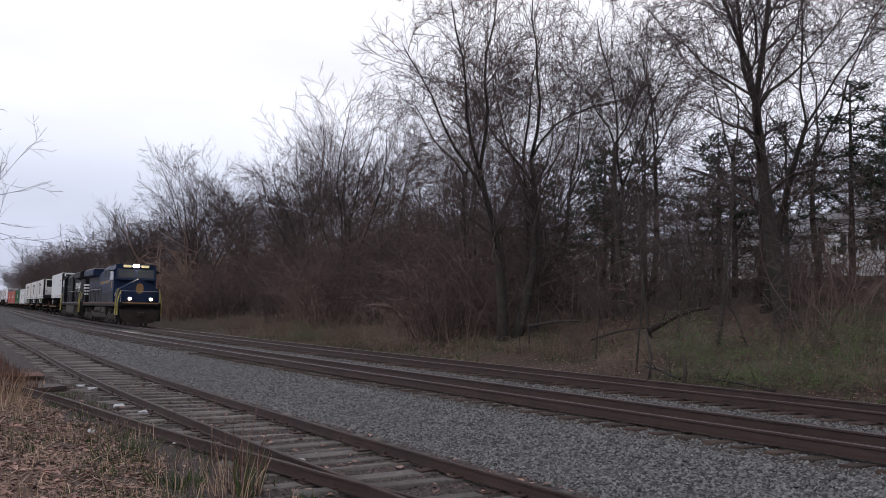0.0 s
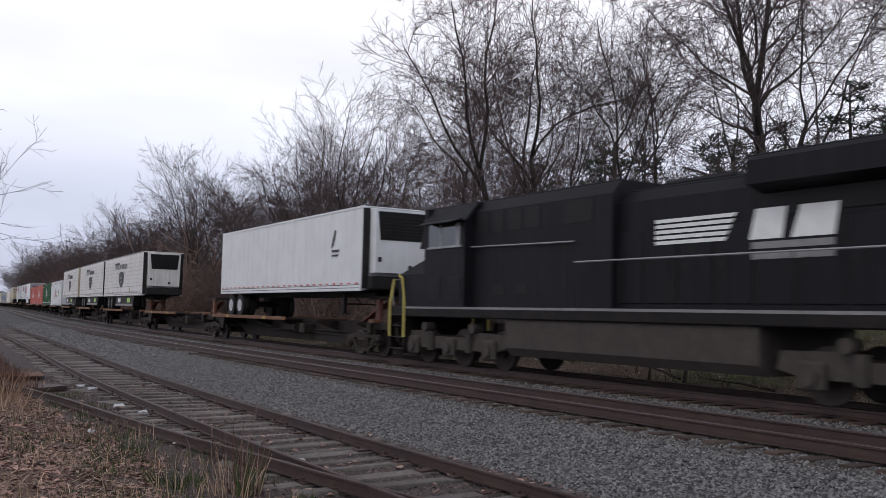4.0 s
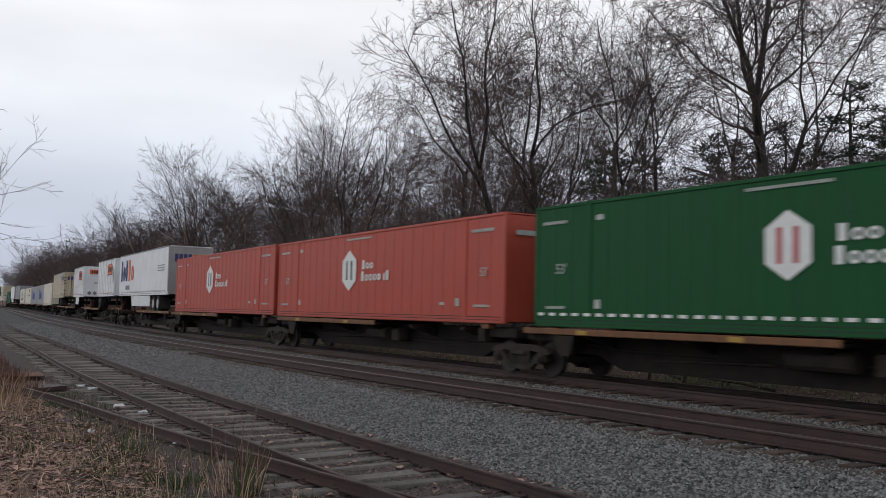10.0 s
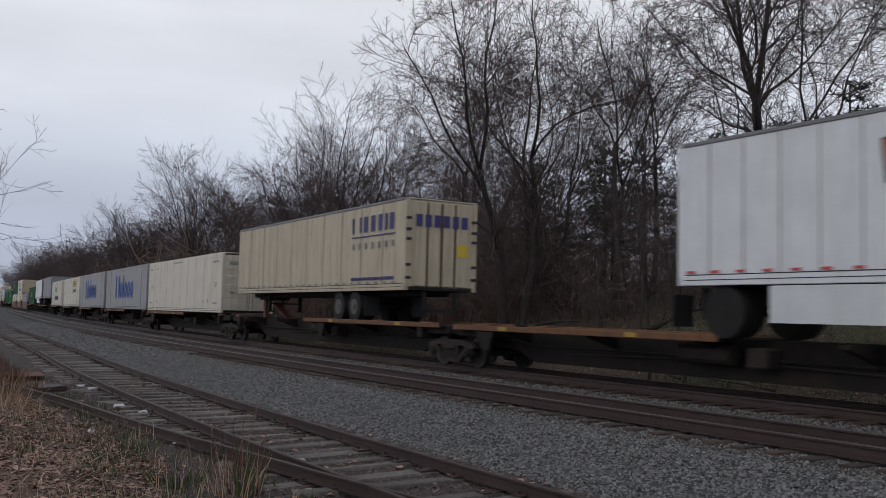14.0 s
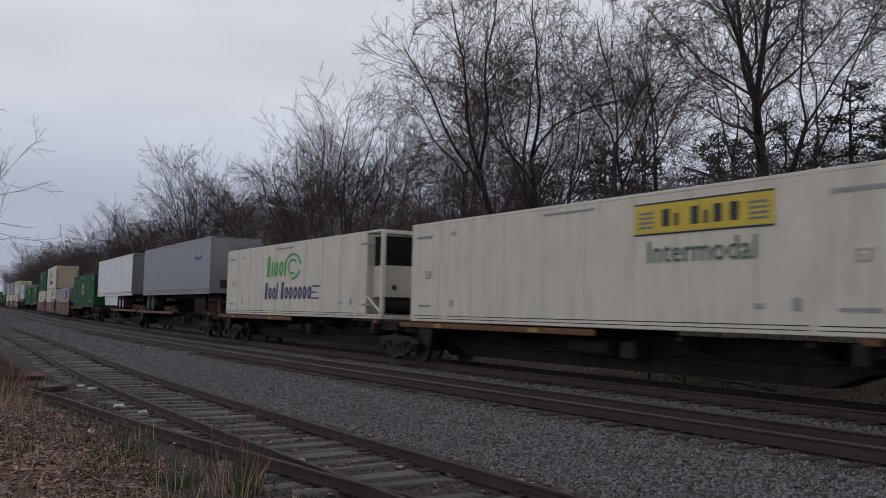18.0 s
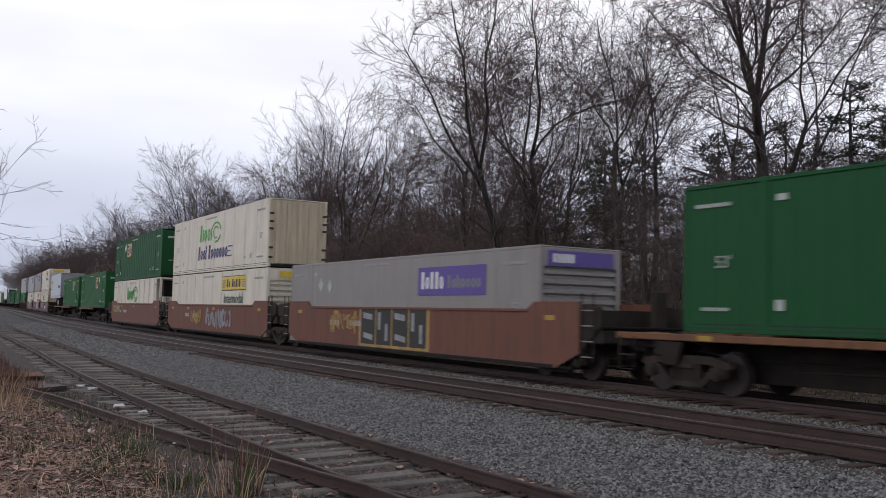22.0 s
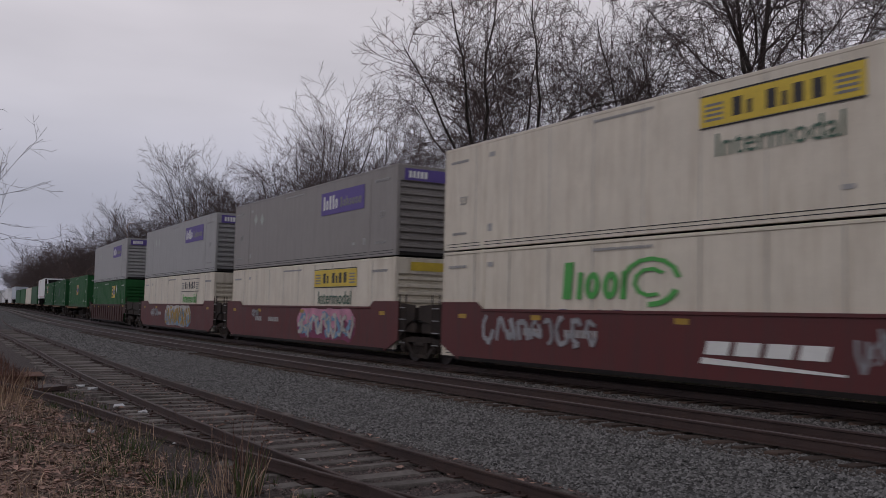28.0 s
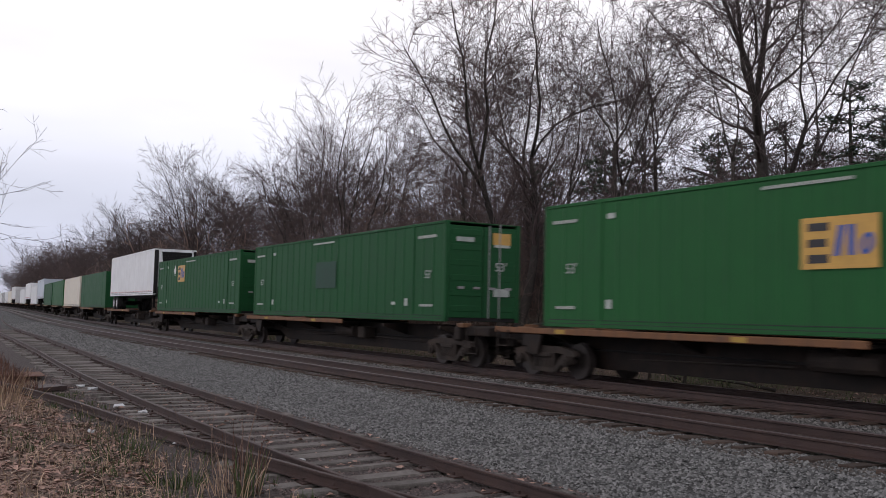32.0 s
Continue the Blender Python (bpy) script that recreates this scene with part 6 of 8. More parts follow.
    for t in trucks:
        rail_truck(ob, t * h if abs(t) == 1 else (h - 3.6 if t == 0.4 else (h - 2.2 if t > 0 else -h + 2.2)))
    for e in couple:
        coupler(ob, e * h, e)
        part("step", Shape().tube([(e * (h - 0.5), -1.35, 1.1), (e * (h - 0.5), -1.35, 0.4), (e * (h - 0.95), -1.35, 0.4), (e * (h - 0.95), -1.35, 1.1)], 0.02).tube([(e * (h - 0.5), -1.35, 0.7), (e * (h - 0.95), -1.35, 0.7)], 0.018), "truck", ob)
    return ride(ob, front, rear, 0.0)


def scrawl(parent, x0, x1, z0, z1, mat, seed, y=-1.375, n=9, name="spray_painting"):
    """Loose loops of spray paint, as bent flat strokes."""
    rng = random.Random(seed)
    polys = []
    for k in range(n):
        cx = x0 + (x1 - x0) * (k + 0.5) / n
        r = (x1 - x0) / n * 0.55
        pts = []
        a0 = rng.uniform(0, 6.28)
        for j in range(7):
            a = a0 + j * rng.uniform(0.5, 1.0)
            pts.append((cx + r * math.cos(a) * rng.uniform(0.5, 1.0), (z0 + z1) / 2 + (z1 - z0) / 2 * math.sin(a) * rng.uniform(0.5, 1)))
        wd = r * rng.uniform(0.16, 0.34)
        for (xa, za), (xb, zb) in zip(pts, pts[1:]):
            dx, dz = xb - xa, zb - za
            q = math.hypot(dx, dz) + 1e-6
            nx, nz = -dz / q * wd, dx / q * wd
            polys.append([(xa - nx, za - nz), (xb - nx, zb - nz), (xb + nx, zb + nz), (xa + nx, za + nz)])
    sh = Shape()
    for i, pts in enumerate(polys):
        sh.prism(pts, "y", y, y - 0.003 - 0.0004 * i)
    return tagged(part(name, sh, mat, parent, "sprayed graffiti strokes"), kind="stuff")


def well_car(front, rear, paint_, label, trucks, couple=(), ribs=False, art=(), off=0.0, reach=8.5):
    """A well for stacked containers: tall side sills with a lower middle, end platforms, ladders."""
    ob = thing("well_car", label, "rail car", "well cars")
    h = (front - rear) / 2
    w0, w1 = 1.335, 1.37
    ends = {1: min(reach + off, h - 0.8), -1: min(reach - off, h - 0.8)}
    a, b = ends[1], ends[-1]
    for s in (-1, 1):
        top, bot = 1.62, 0.24
        out = [(-b, 0.62), (-b + 0.9, bot), (a - 0.9, bot), (a, 0.62), (a, 1.80), (a - 1.75, 1.80), (a - 2.05, top), (-b + 2.05, top), (-b + 1.75, 1.80), (-b, 1.80)]
        if ribs:
            out = [(-b, 0.95), (-b + 0.7, 0.9), (-b + 1.0, 0.30), (a - 1.0, 0.30), (a - 0.7, 0.9), (a, 0.95), (a, 1.52), (-b, 1.52)]
        wall = part("side_sill", Shape().prism(out, "y", s * w0, s * w1), paint_, ob)
        part("top_chord", Shape().box((-b + 2.0, s * (w0 - 0.03), (1.45 if ribs else top) - 0.07), (a - 2.0, s * (w1 + 0.03), (1.52 if ribs else top) + 0.005), 0.01), paint_, wall)
        part("bottom_chord", Shape().box((-b + 0.95, s * (w0 - 0.1), bot - 0.02 + (0.06 if ribs else 0)), (a - 0.95, s * (w1 + 0.02), bot + 0.08), 0.01), "black", wall)
        if ribs:
            for k in range(15):
                part("rib", lambda: Shape().box((-0.05, s * w1, 0.34), (0.05, s * (w1 + 0.06), 1.44), 0.01), paint_, wall, key=("wellrib", s)).location = (-b + 1.3 + (a + b - 2.6) * k / 14, 0, 0)
            for k in range(6):
                part("yellow_mark", lambda: Shape().box((-0.22, s * (w1 + 0.001), 1.3), (0.22, s * (w1 + 0.006), 1.4)), "yellow", wall, key=("wellmark", s)).location = (-b + 2.2 + (a + b - 4.4) * (k + 0.1) / 5.2, 0, 0)
    part("well_floor", Shape().box((-b + 0.3, -w0, 0.24), (a - 0.3, w0, 0.29)), "black", ob)
    for e in (-1, 1):
        c = ends[e]
        part("end_platform", Shape().box((e * (c - 0.2), -1.25, 0.85), (e * (h - 0.15), 1.25, 1.2), 0.04), "truck", ob)
        # Gussets, platform and bulkhead take the dark truck steel, not the car's paint.
        for s in (-1, 1):
            part("end_gusset", Shape().prism([(e * (c - 0.02), 0.66), (e * (c + 0.02), 1.74), (e * (h - 0.12), 1.68), (e * (h - 0.12), 1.28), (e * (c + 0.5), 1.12)], "y", s * 1.26, s * 1.31), "truck", ob, "dark end gusset")
        part("bulkhead", Shape().box((e * (c - 0.06), -1.33, 0.62), (e * (c + 0.0), 1.33, 1.62)), "truck", ob)
        part("walkway", Shape().box((e * (c + 0.05), -1.3, 1.2), (e * (h - 0.1), 1.3, 1.24)), "black", ob)
        lad = part("ladder", Shape().tube([(e * (c + 0.1), -1.38, 0.45), (e * (c + 0.1), -1.38, 2.0)], 0.018).tube([(e * (c + 0.5), -1.38, 0.45), (e * (c + 0.5), -1.38, 2.0)], 0.018), "truck", ob)
        for k in range(4):
            part("rung", Shape().tube([(e * (c + 0.1), -1.38, 0.55 + 0.35 * k), (e * (c + 0.5), -1.38, 0.55 + 0.35 * k)], 0.016), "handrail", lad)
    for t in trucks:
        rail_truck(ob, t * h if abs(t) == 1 else (h - 1.9 if t > 0 else -h + 1.9))
    for e in couple:
        coupler(ob, e * h, e)
        part("brake_stand", Shape().box((e * (h - 0.5), 0.5, 1.2), (e * (h - 0.3), 0.9, 2.1), 0.03), "truck", ob)
    if art:
        for x, n in ((-4.6, 4), (-3.0, 6)):
            for k in range(n):
                mark(ob, [(x + 0.2 * k, 0.98, x + 0.15 + 0.2 * k, 1.16)], "ink_faint", half=w1, name="stencil_bar")
    for k, (x0, x1, z0, z1, mt) in enumerate(art):
        scrawl(ob, x0, x1, z0, z1, mt, 11 * k + int(-front))
    for x in (a - 1.3, -b + 0.9, -b + 4.2, 0.5):
        mark(ob, [(x, 1.36, x + 0.38, 1.48)], "yellow", half=w1, name="yellow_mark")
    return ride(ob, front, rear, 0.0)


def locomotive(front, rear, face, body, label, lit, striped):
    """A six-axle road diesel, built nose towards +x and turned about for face = -1."""
    ob = thing("locomotive", label, "locomotive")
    h, k = (front - rear) / 2, face

    def p(name, sh, mat, parent=None, lab=""):
        if k < 0:
            sh.v = [(-x, -y, z) for x, y, z in sh.v]
        return part(name, sh, mat, parent or ob, lab)
    roof, trim = "loco_roof", "deck" if not striped else "ink_grey"
    p("underframe", Shape().box((-h + 0.85, -1.5, 1.36), (h - 0.85, 1.5, 1.66), 0.03), "black")
    for s in (-1, 1):
        p("sill_stripe", Shape().box((-h + 1.9, s * 1.5, 1.57 if not striped else 1.60), (h - 1.9, s * 1.508, 1.66)), trim)
    p("fuel_tank", Shape().prism([(-1.2, 0.34), (-1.4, 0.5), (-1.42, 0.82), (-0.9, 0.9), (-0.9, 1.36), (0.9, 1.36), (0.9, 0.9), (1.42, 0.82), (1.4, 0.5), (1.2, 0.34)] if not striped else
                              [(-1.25, 0.45), (-1.42, 0.65), (-1.42, 1.36), (1.42, 1.36), (1.42, 0.65), (1.25, 0.45)], "x", -3.9, 4.05), "dusty" if striped else "truck")
    for s in (-1, 1):
        if not striped:
            for x in (-2.75, -0.75):
                p("air_tank", Shape().cyl((s * 1.16, 1.12), 0.25, "x", x, x + 1.75, 16).cyl((s * 1.16, 1.12), 0.18, "x", x - 0.07, x + 1.82, 12), "dusty")
            p("side_box", Shape().box((1.4, s * 0.9, 0.85), (3.4, s * 1.4, 1.34), 0.04), "dusty")
    # long hood, radiator overhang and the wide equipment cabin
    p("long_hood", Shape().prism([(-1.0, 1.66), (1.0, 1.66), (1.0, 4.02), (0.78, 4.28), (-0.78, 4.28), (-1.0, 4.02)], "x", -h + 1.5, 0.3), body)
    p("hood_roof", Shape().box((-3.3, -0.7, 4.27), (0.2, 0.7, 4.34), 0.02), roof)
    p("radiator_overhang", Shape().prism([(-1.02, 3.86), (-1.5, 3.98), (-1.5, 4.42), (-1.38, 4.52), (1.38, 4.52), (1.5, 4.42), (1.5, 3.98), (1.02, 3.86)], "x", -h + 1.6, -3.65), body)
    p("radiator_top", Shape().box((-h + 1.7, -1.32, 4.51), (-3.55, 1.32, 4.57), 0.02), "handrail" if not striped else roof)
    p("exhaust_hatch", Shape().box((-2.6, -0.6, 4.3), (-0.6, 0.6, 4.46), 0.06), roof)
    p("equipment_cabin", Shape().prism([(-1.22, 1.66), (1.22, 1.66), (1.22, 4.25), (0.95, 4.56), (-0.95, 4.56), (-1.22, 4.25)], "x", 0.3, 5.9), body)
    p("cabin_roof", Shape().box((0.4, -0.9, 4.55), (5.88, 0.9, 4.61), 0.02), roof)
    for s in (-1, 1):
        for x0, x1 in ((0.95, 2.0), (2.95, 3.55), (3.7, 4.3), (4.5, 4.9), (5.2, 5.7)):
            p("intake_grille", Shape().box((x0, s * 1.22, 3.66), (x1, s * 1.232, 4.2)), "grille")
        p("radiator_screen", Shape().box((-h + 1.9, s * 1.0, 3.45), (-3.6, s * 1.03, 3.84)), "grille")
        for i in range(10):
            x = -h + 1.75 + i * 0.98
            if x < -0.4:
                d = p("hood_door", Shape().box((x, s * 1.0, 1.78), (x + 0.86, s * 1.03, 2.95 if not striped else 3.35), 0.012), "loco_grime" if not striped else body)
                p("door_seam", Shape().box((x - 0.10, s * 1.0, 1.75), (x - 0.02, s * 1.012, 3.4)), "grille", d)
                p("door_latch", Shape().box((x + 0.72, s * 1.03, 2.5), (x + 0.76, s * 1.045, 2.64)), "truck", d)
        for x in (1.9, 3.0, 4.9):
            p("cabin_door_seam", Shape().box((x, s * 1.22, 1.9), (x + 0.07, s * 1.228, 3.3)), "grille")
        for x in (3.4, 4.4):
            p("small_louvre", Shape().box((x, s * 1.22, 2.0), (x + 0.5, s * 1.232, 2.28)), "grille")
        if not striped:
            p("lower_panel", Shape().box((0.4, s * 1.22, 1.68), (5.85, s * 1.226, 2.42)), "loco_grime")
            p("reflector", Shape().box((3.05, s * 1.228, 2.68), (3.3, s * 1.236, 2.74)), "yellow")
    # cab and nose
    c0, c1 = 5.9, 8.05
    p("cab", Shape().prism([(-1.52, 1.66), (1.52, 1.66), (1.52, 4.05), (1.15, 4.50), (-1.15, 4.50), (-1.52, 4.05)], "x", c0, c1), body)
    p("cab_roof", Shape().prism([(-1.58, 4.02), (-1.18, 4.54), (1.18, 4.54), (1.58, 4.02), (1.5, 4.02), (1.14, 4.47), (-1.14, 4.47), (-1.5, 4.02)], "x", c0 - 0.1, c1 + 0.15), roof if striped else body)
    for s in (-1, 1):
        for i in range(2):
            lp = p("louvre_panel", Shape().box((c0 + 0.15 + i * 1.05, s * 1.52, 1.84), (c0 + 0.85 + i * 1.05, s * 1.53, 2.5)), "grille")
            for j in range(8):
                p("louvre", Shape().box((c0 + 0.15 + i * 1.05, s * 1.528, 1.88 + 0.075 * j), (c0 + 0.85 + i * 1.05, s * 1.542, 1.905 + 0.075 * j)), body, lp)
        w = p("side_window", Shape().box((c0 + 0.2, s * 1.522, 3.36), (c1 - 0.25, s * 1.53, 4.0)), "glass")
        p("window_sash", Shape().box((c0 + 0.25, s * 1.53, 3.36), (c0 + 0.45, s * 1.54, 3.98)).box((c0 + 1.2, s * 1.53, 3.36), (c0 + 1.28, s * 1.54, 3.98)), "handrail", w)
        p("window_ledge", Shape().box((c0 + 0.15, s * 1.525, 3.30), (c1 - 0.2, s * 1.56, 3.36)), "handrail", w)
        p("window_shade", Shape().prism([(s * 1.53, 4.06), (s * 1.9, 3.96), (s * 1.9, 3.98), (s * 1.53, 4.10)], "x", c0 + 0.1, c1 - 0.2), roof, w)
        p("windshield", Shape().prism([(c1 + 0.41, 3.50), (c1 + 0.42, 3.50), (c1 + 0.20, 4.16), (c1 + 0.19, 4.16)], "y", s * 0.1, s * 1.28), "glass", None, "dark windshield glass")
    p("windshield_frame", Shape().prism([(c1, 3.36), (c1 + 0.45, 3.36), (c1 + 0.18, 4.2), (c1 + 0.2, 4.5), (c1, 4.5)], "y", -1.42, 1.42), body)
    nf = h - 1.3
    p("nose", Shape().prism([(-1.4, 1.66), (1.4, 1.66), (1.4, 2.62), (0.0, 3.42), (-1.4, 2.62)], "x", c1, nf), body)
    p("nose_face", Shape().prism([(-1.08, 1.68), (1.08, 1.68), (1.08, 2.6), (0.0, 3.2), (-1.08, 2.6)], "x", nf, nf + 0.16), body)
    p("nose_door", Shape().box((nf + 0.15, -0.36, 1.72), (nf + 0.175, 0.36, 2.9), 0.005), body)
    p("nose_panel", Shape().box((c1 + 0.35, -1.46, 2.15), (c1 + 0.6, -1.452, 2.4)), "ink_white")
    p("anticlimber", Shape().box((nf, -1.3, 1.42), (h - 0.72, 1.3, 1.70), 0.05), "black")
    p("front_stripe", Shape().box((h - 0.722, -1.25, 1.60), (h - 0.712, 1.25, 1.69)), "gold" if not striped else "ink_white")
    hl = p("headlight_box", Shape().box((c1 + 0.1, -1.0, 4.22), (c1 + 0.30, 1.0, 4.52), 0.04), body)
    for y in (-0.11, 0.11):
        p("headlight", Shape().cyl((y, 4.40), 0.10, "x", c1 + 0.28, c1 + 0.33, 12), "lamp" if lit else "rim", hl, "lit headlight" if lit else "")
    for s in (-1, 1):
        p("number_board", Shape().box((c1 + 0.28, s * 0.36, 4.27), (c1 + 0.31, s * 0.92, 4.46)), "number" if lit else "ink_white", hl)
        db = p("ditch_light_box", Shape().box((h - 1.0, s * 0.60, 1.70), (h - 0.78, s * 0.88, 2.06), 0.03), "black")
        p("ditch_light", Shape().cyl((s * 0.74, 1.93), 0.09, "x", h - 0.79, h - 0.76, 12), "ditch" if lit else "rim", db, "lit ditch light" if lit else "")
    p("plow", Shape().prism([(-1.38, 1.15), (-1.32, 0.62), (-1.05, 0.30), (-0.5, 0.16), (0.5, 0.16), (1.05, 0.30), (1.32, 0.62), (1.38, 1.15)], "x", h - 1.25, h - 0.66), "truck")
    p("pilot_plate", Shape().box((h - 1.3, -1.3, 0.95), (h - 0.95, 1.3, 1.45), 0.03), "black")
    for e in (-1, 1):
        p("coupler", Shape().box((e * (h - 0.9), -0.13, 0.72), (e * (h - 0.15), 0.13, 0.98), 0.03).box((e * (h - 0.3), -0.22, 0.68), (e * (h + 0.06), 0.16, 1.0), 0.05), "truck")
        for s in (-1, 1):
            for x in (1.85, 1.0):
                p("step_side", Shape().box((e * (h - x), s * 1.5, 0.35), (e * (h - x + 0.05), s * 1.05, 1.64)), "black")
            for i in range(4):
                p("step_tread", Shape().box((e * (h - 1.8), s * 1.52, 0.38 + 0.34 * i), (e * (h - 1.0), s * 1.15, 0.41 + 0.34 * i)), "truck")
            p("stair_rail", Shape().tube([(e * (h - 1.88), s * 1.53, 0.75), (e * (h - 1.88), s * 1.53, 1.75), (e * (h - 1.6), s * 1.45, 2.5), (e * (h - 1.35), s * 1.42, 2.62)], 0.045), "handrail_yellow" if striped or e > 0 else "black", None, "stair handrail")
            p("stair_rail", Shape().tube([(e * (h - 1.0), s * 1.53, 0.75), (e * (h - 1.0), s * 1.53, 1.75), (e * (h - 0.9), s * 1.35, 2.5)], 0.045), "handrail_yellow" if striped or e > 0 else "black", None, "stair handrail")
        p("end_rail", Shape().tube([(e * (h - 0.85), -1.35, 1.7), (e * (h - 0.85), -1.35, 2.5), (e * (h - 0.85), 1.35, 2.5), (e * (h - 0.85), 1.35, 1.7)], 0.022), "handrail")
    for s in (-1, 1):
        p("handrail", Shape().tube([(-h + 1.9, s * 1.46, 2.70), (1.3, s * 1.46, 2.72)], 0.022, 6), "handrail")
        p("handrail", Shape().tube([(1.55, s * 1.30, 3.22), (5.9, s * 1.30, 3.30)], 0.022, 6), "handrail")
        for i in range(8):
            x = -h + 1.9 + (h - 0.6) * i / 7
            p("stanchion", Shape().tube([(x, s * 1.46, 1.66), (x, s * 1.46, 2.70)], 0.018), "black")
    # six-wheel trucks
    for e in (-1, 1):
        cx = e * 6.9
        t = p("six_wheel_truck", Shape().box((cx - 2.3, -0.9, 0.55), (cx + 2.3, 0.9, 0.85), 0.05), "truck")
        for s in (-1, 1):
            p("truck_side_frame", Shape().prism([(cx - 2.75, 0.62), (cx - 2.65, 0.95), (cx - 1.2, 0.98), (cx - 0.9, 0.82), (cx + 0.9, 0.82), (cx + 1.2, 0.98), (cx + 2.65, 0.95), (cx + 2.75, 0.62), (cx + 2.2, 0.48), (cx - 2.2, 0.48)], "y", s * 1.08, s * 1.26), "dusty", t)
            for a in (-1.98, 0, 1.98):
                p("axle_box", Shape().box((cx + a - 0.3, s * 1.24, 0.26), (cx + a + 0.3, s * 1.38, 0.80), 0.06).cyl((cx + a, 0.52), 0.17, "y", s * 1.36, s * 1.45, 12), "dusty", t)
            for a in (-1.0, 1.0):
                p("spring", Shape().cyl((cx + a, s * 1.3), 0.12, "z", 0.42, 0.95, 10), "dusty", t)
                p("brake_cylinder", Shape().cyl((cx + a * 1.25, 1.08), 0.14, "y", s * 1.1, s * 1.42, 12), "dusty", t)
        for a in (-1.98, 0, 1.98):
            for s in (-1, 1):
                p("wheel", Shape().cyl((cx + a, 0.53), 0.53, "y", s * 0.68, s * 0.82, 24).cyl((cx + a, 0.53), 0.2, "y", s * 0.8, s * 0.9, 12), "dusty", t)
    # markings
    if striped:
        for s in (-1, 1):
            for i in range(5):
                z = 3.02 + 0.115 * i
                x0, x1 = (-3.0, -0.85 - 0.08 * (4 - i)) if s * k < 0 else (0.85, 3.0)
                p("sign_stripe", Shape().prism([(-0.85, z), (-2.75 - 0.06 * i, z), (-2.8 - 0.06 * i, z + 0.075), (-0.85, z + 0.075)], "y", s * 1.03, s * 1.038), "ink_white")
            p("mark_block", Shape().prism([(-3.35, 3.0), (-4.1, 3.0), (-4.2, 3.58), (-3.5, 3.58)], "y", s * 1.03, s * 1.038), "ink_white")
            p("mark_block", Shape().prism([(-4.3, 3.0), (-5.2, 3.0), (-5.3, 3.58), (-4.5, 3.58)], "y", s * 1.03, s * 1.038), "ink_white")
            for z in (2.82, 2.62):
                p("word_bar", Shape().box((-5.2, s * 1.03, z), (-3.4, s * 1.038, z + 0.13)), "ink_grey")
            for i in range(4):
                p("end_stripe", Shape().box((-h + 1.5, s * 1.0, 2.35 + 0.28 * i), (-h + 2.6, s * 1.035, 2.50 + 0.28 * i)), "ink_white")
        for i in range(4):
            p("end_stripe", Shape().box((-h + 1.49, -1.0, 2.35 + 0.28 * i), (-h + 1.5, 1.0, 2.50 + 0.28 * i)), "ink_white")
            p("nose_stripe", Shape().box((nf + 0.16, -1.0, 1.85 + 0.26 * i), (nf + 0.17, -0.4, 1.97 + 0.26 * i)), "ink_white")
            p("nose_stripe", Shape().box((nf + 0.16, 0.4, 1.85 + 0.26 * i), (nf + 0.17, 1.0, 1.97 + 0.26 * i)), "ink_white")
    else:
        for s in (-1, 1):
            for i in range(17):
                if i not in (7, 11):
                    p("letter_block", Shape().box((-3.0 + 0.4 * i, s * (1.0 if i < 8 else 1.22), 3.14), (-3.0 + 0.4 * i + 0.3, s * (1.01 if i < 8 else 1.23), 3.40)), "gold")
            p("cab_emblem", Shape().cyl((7.05, 2.98), 0.27, "y", s * 1.52, s * 1.528, 20), "gold")
            for i in range(4):
                p("number_bar", Shape().box((8.42 + 0.2 * i, s * 1.42, 2.1), (8.57 + 0.2 * i, s * 1.43, 2.3)), "gold")
        p("nose_emblem", Shape().prism([(-0.27, 2.72), (-0.2, 3.0), (0, 3.08), (0.2, 3.0), (0.27, 2.72), (0.22, 2.42), (0, 2.3), (-0.22, 2.42)], "x", nf + 0.175, nf + 0.185), "gold")
    return ride(ob, front, rear, 0.0)


# ---- the make-up of the train, from its head ----
locomotive(-68.15, -90.8, 1, "loco_blue", "worn dark blue diesel locomotive with lit headlights", True, False)
locomotive(-90.8, -112.9, -1, "loco_black", "grimy black diesel locomotive with white stripes, running cab last", False, True)

trailer(-114.5, -130.1, "white", "white refrigerated trailer riding a rail car", 1, "plain", "crescent", reefer=True, L=15.6)
SHIELDED = "white ribbed refrigerated trailer with a black shield sign"
for f_, r_ in ((-148.1, -164.3), (-164.6, -181.25)):
    trailer(f_, r_, "reefer", SHIELDED, 1, "plain", "shield", reefer=True, L=15.9, wheels=(-4.4, -5.75), rim="rim_dull")
trailer(-182.5, -198.8, "reefer", "white ribbed trailer with a black shield sign, doors leading", -1, "doors", "shield", L=15.9, wheels=(3.9, 5.25), rim="rim_dull", end_color="cream_dirty")
white_box = container(-201.4, -217.55, DECK, "white", "doors", "hex", "white container with a grey hexagon and red blocks", "ink_red", ribbed=False)
for y_ in (-1.27, 1.21):
    part("frame_post", Shape().box((-8.42, y_, 0.0), (-8.32, y_ + 0.06, 2.88), 0.01), "white", white_box)
    for z_ in (0.02, 0.62, 1.25, 1.9, 2.5, 2.8):
        part("frame_rung", Shape().box((-8.32, y_, z_), (-8.07, y_ + 0.06, z_ + 0.06)), "white", white_box)
for z_ in (0.0, 2.82):
    part("frame_beam", Shape().box((-8.40, -1.2, z_), (-8.34, 1.2, z_ + 0.06)), "white", white_box)
container(-218.6, -234.75, DECK, "green_dark", "doors", "hex", "green container with a white hexagon sign")
container(-236.0, -252.15, DECK, "orange", "plain", "hex", "orange-red container with a white hexagon sign", "orange")
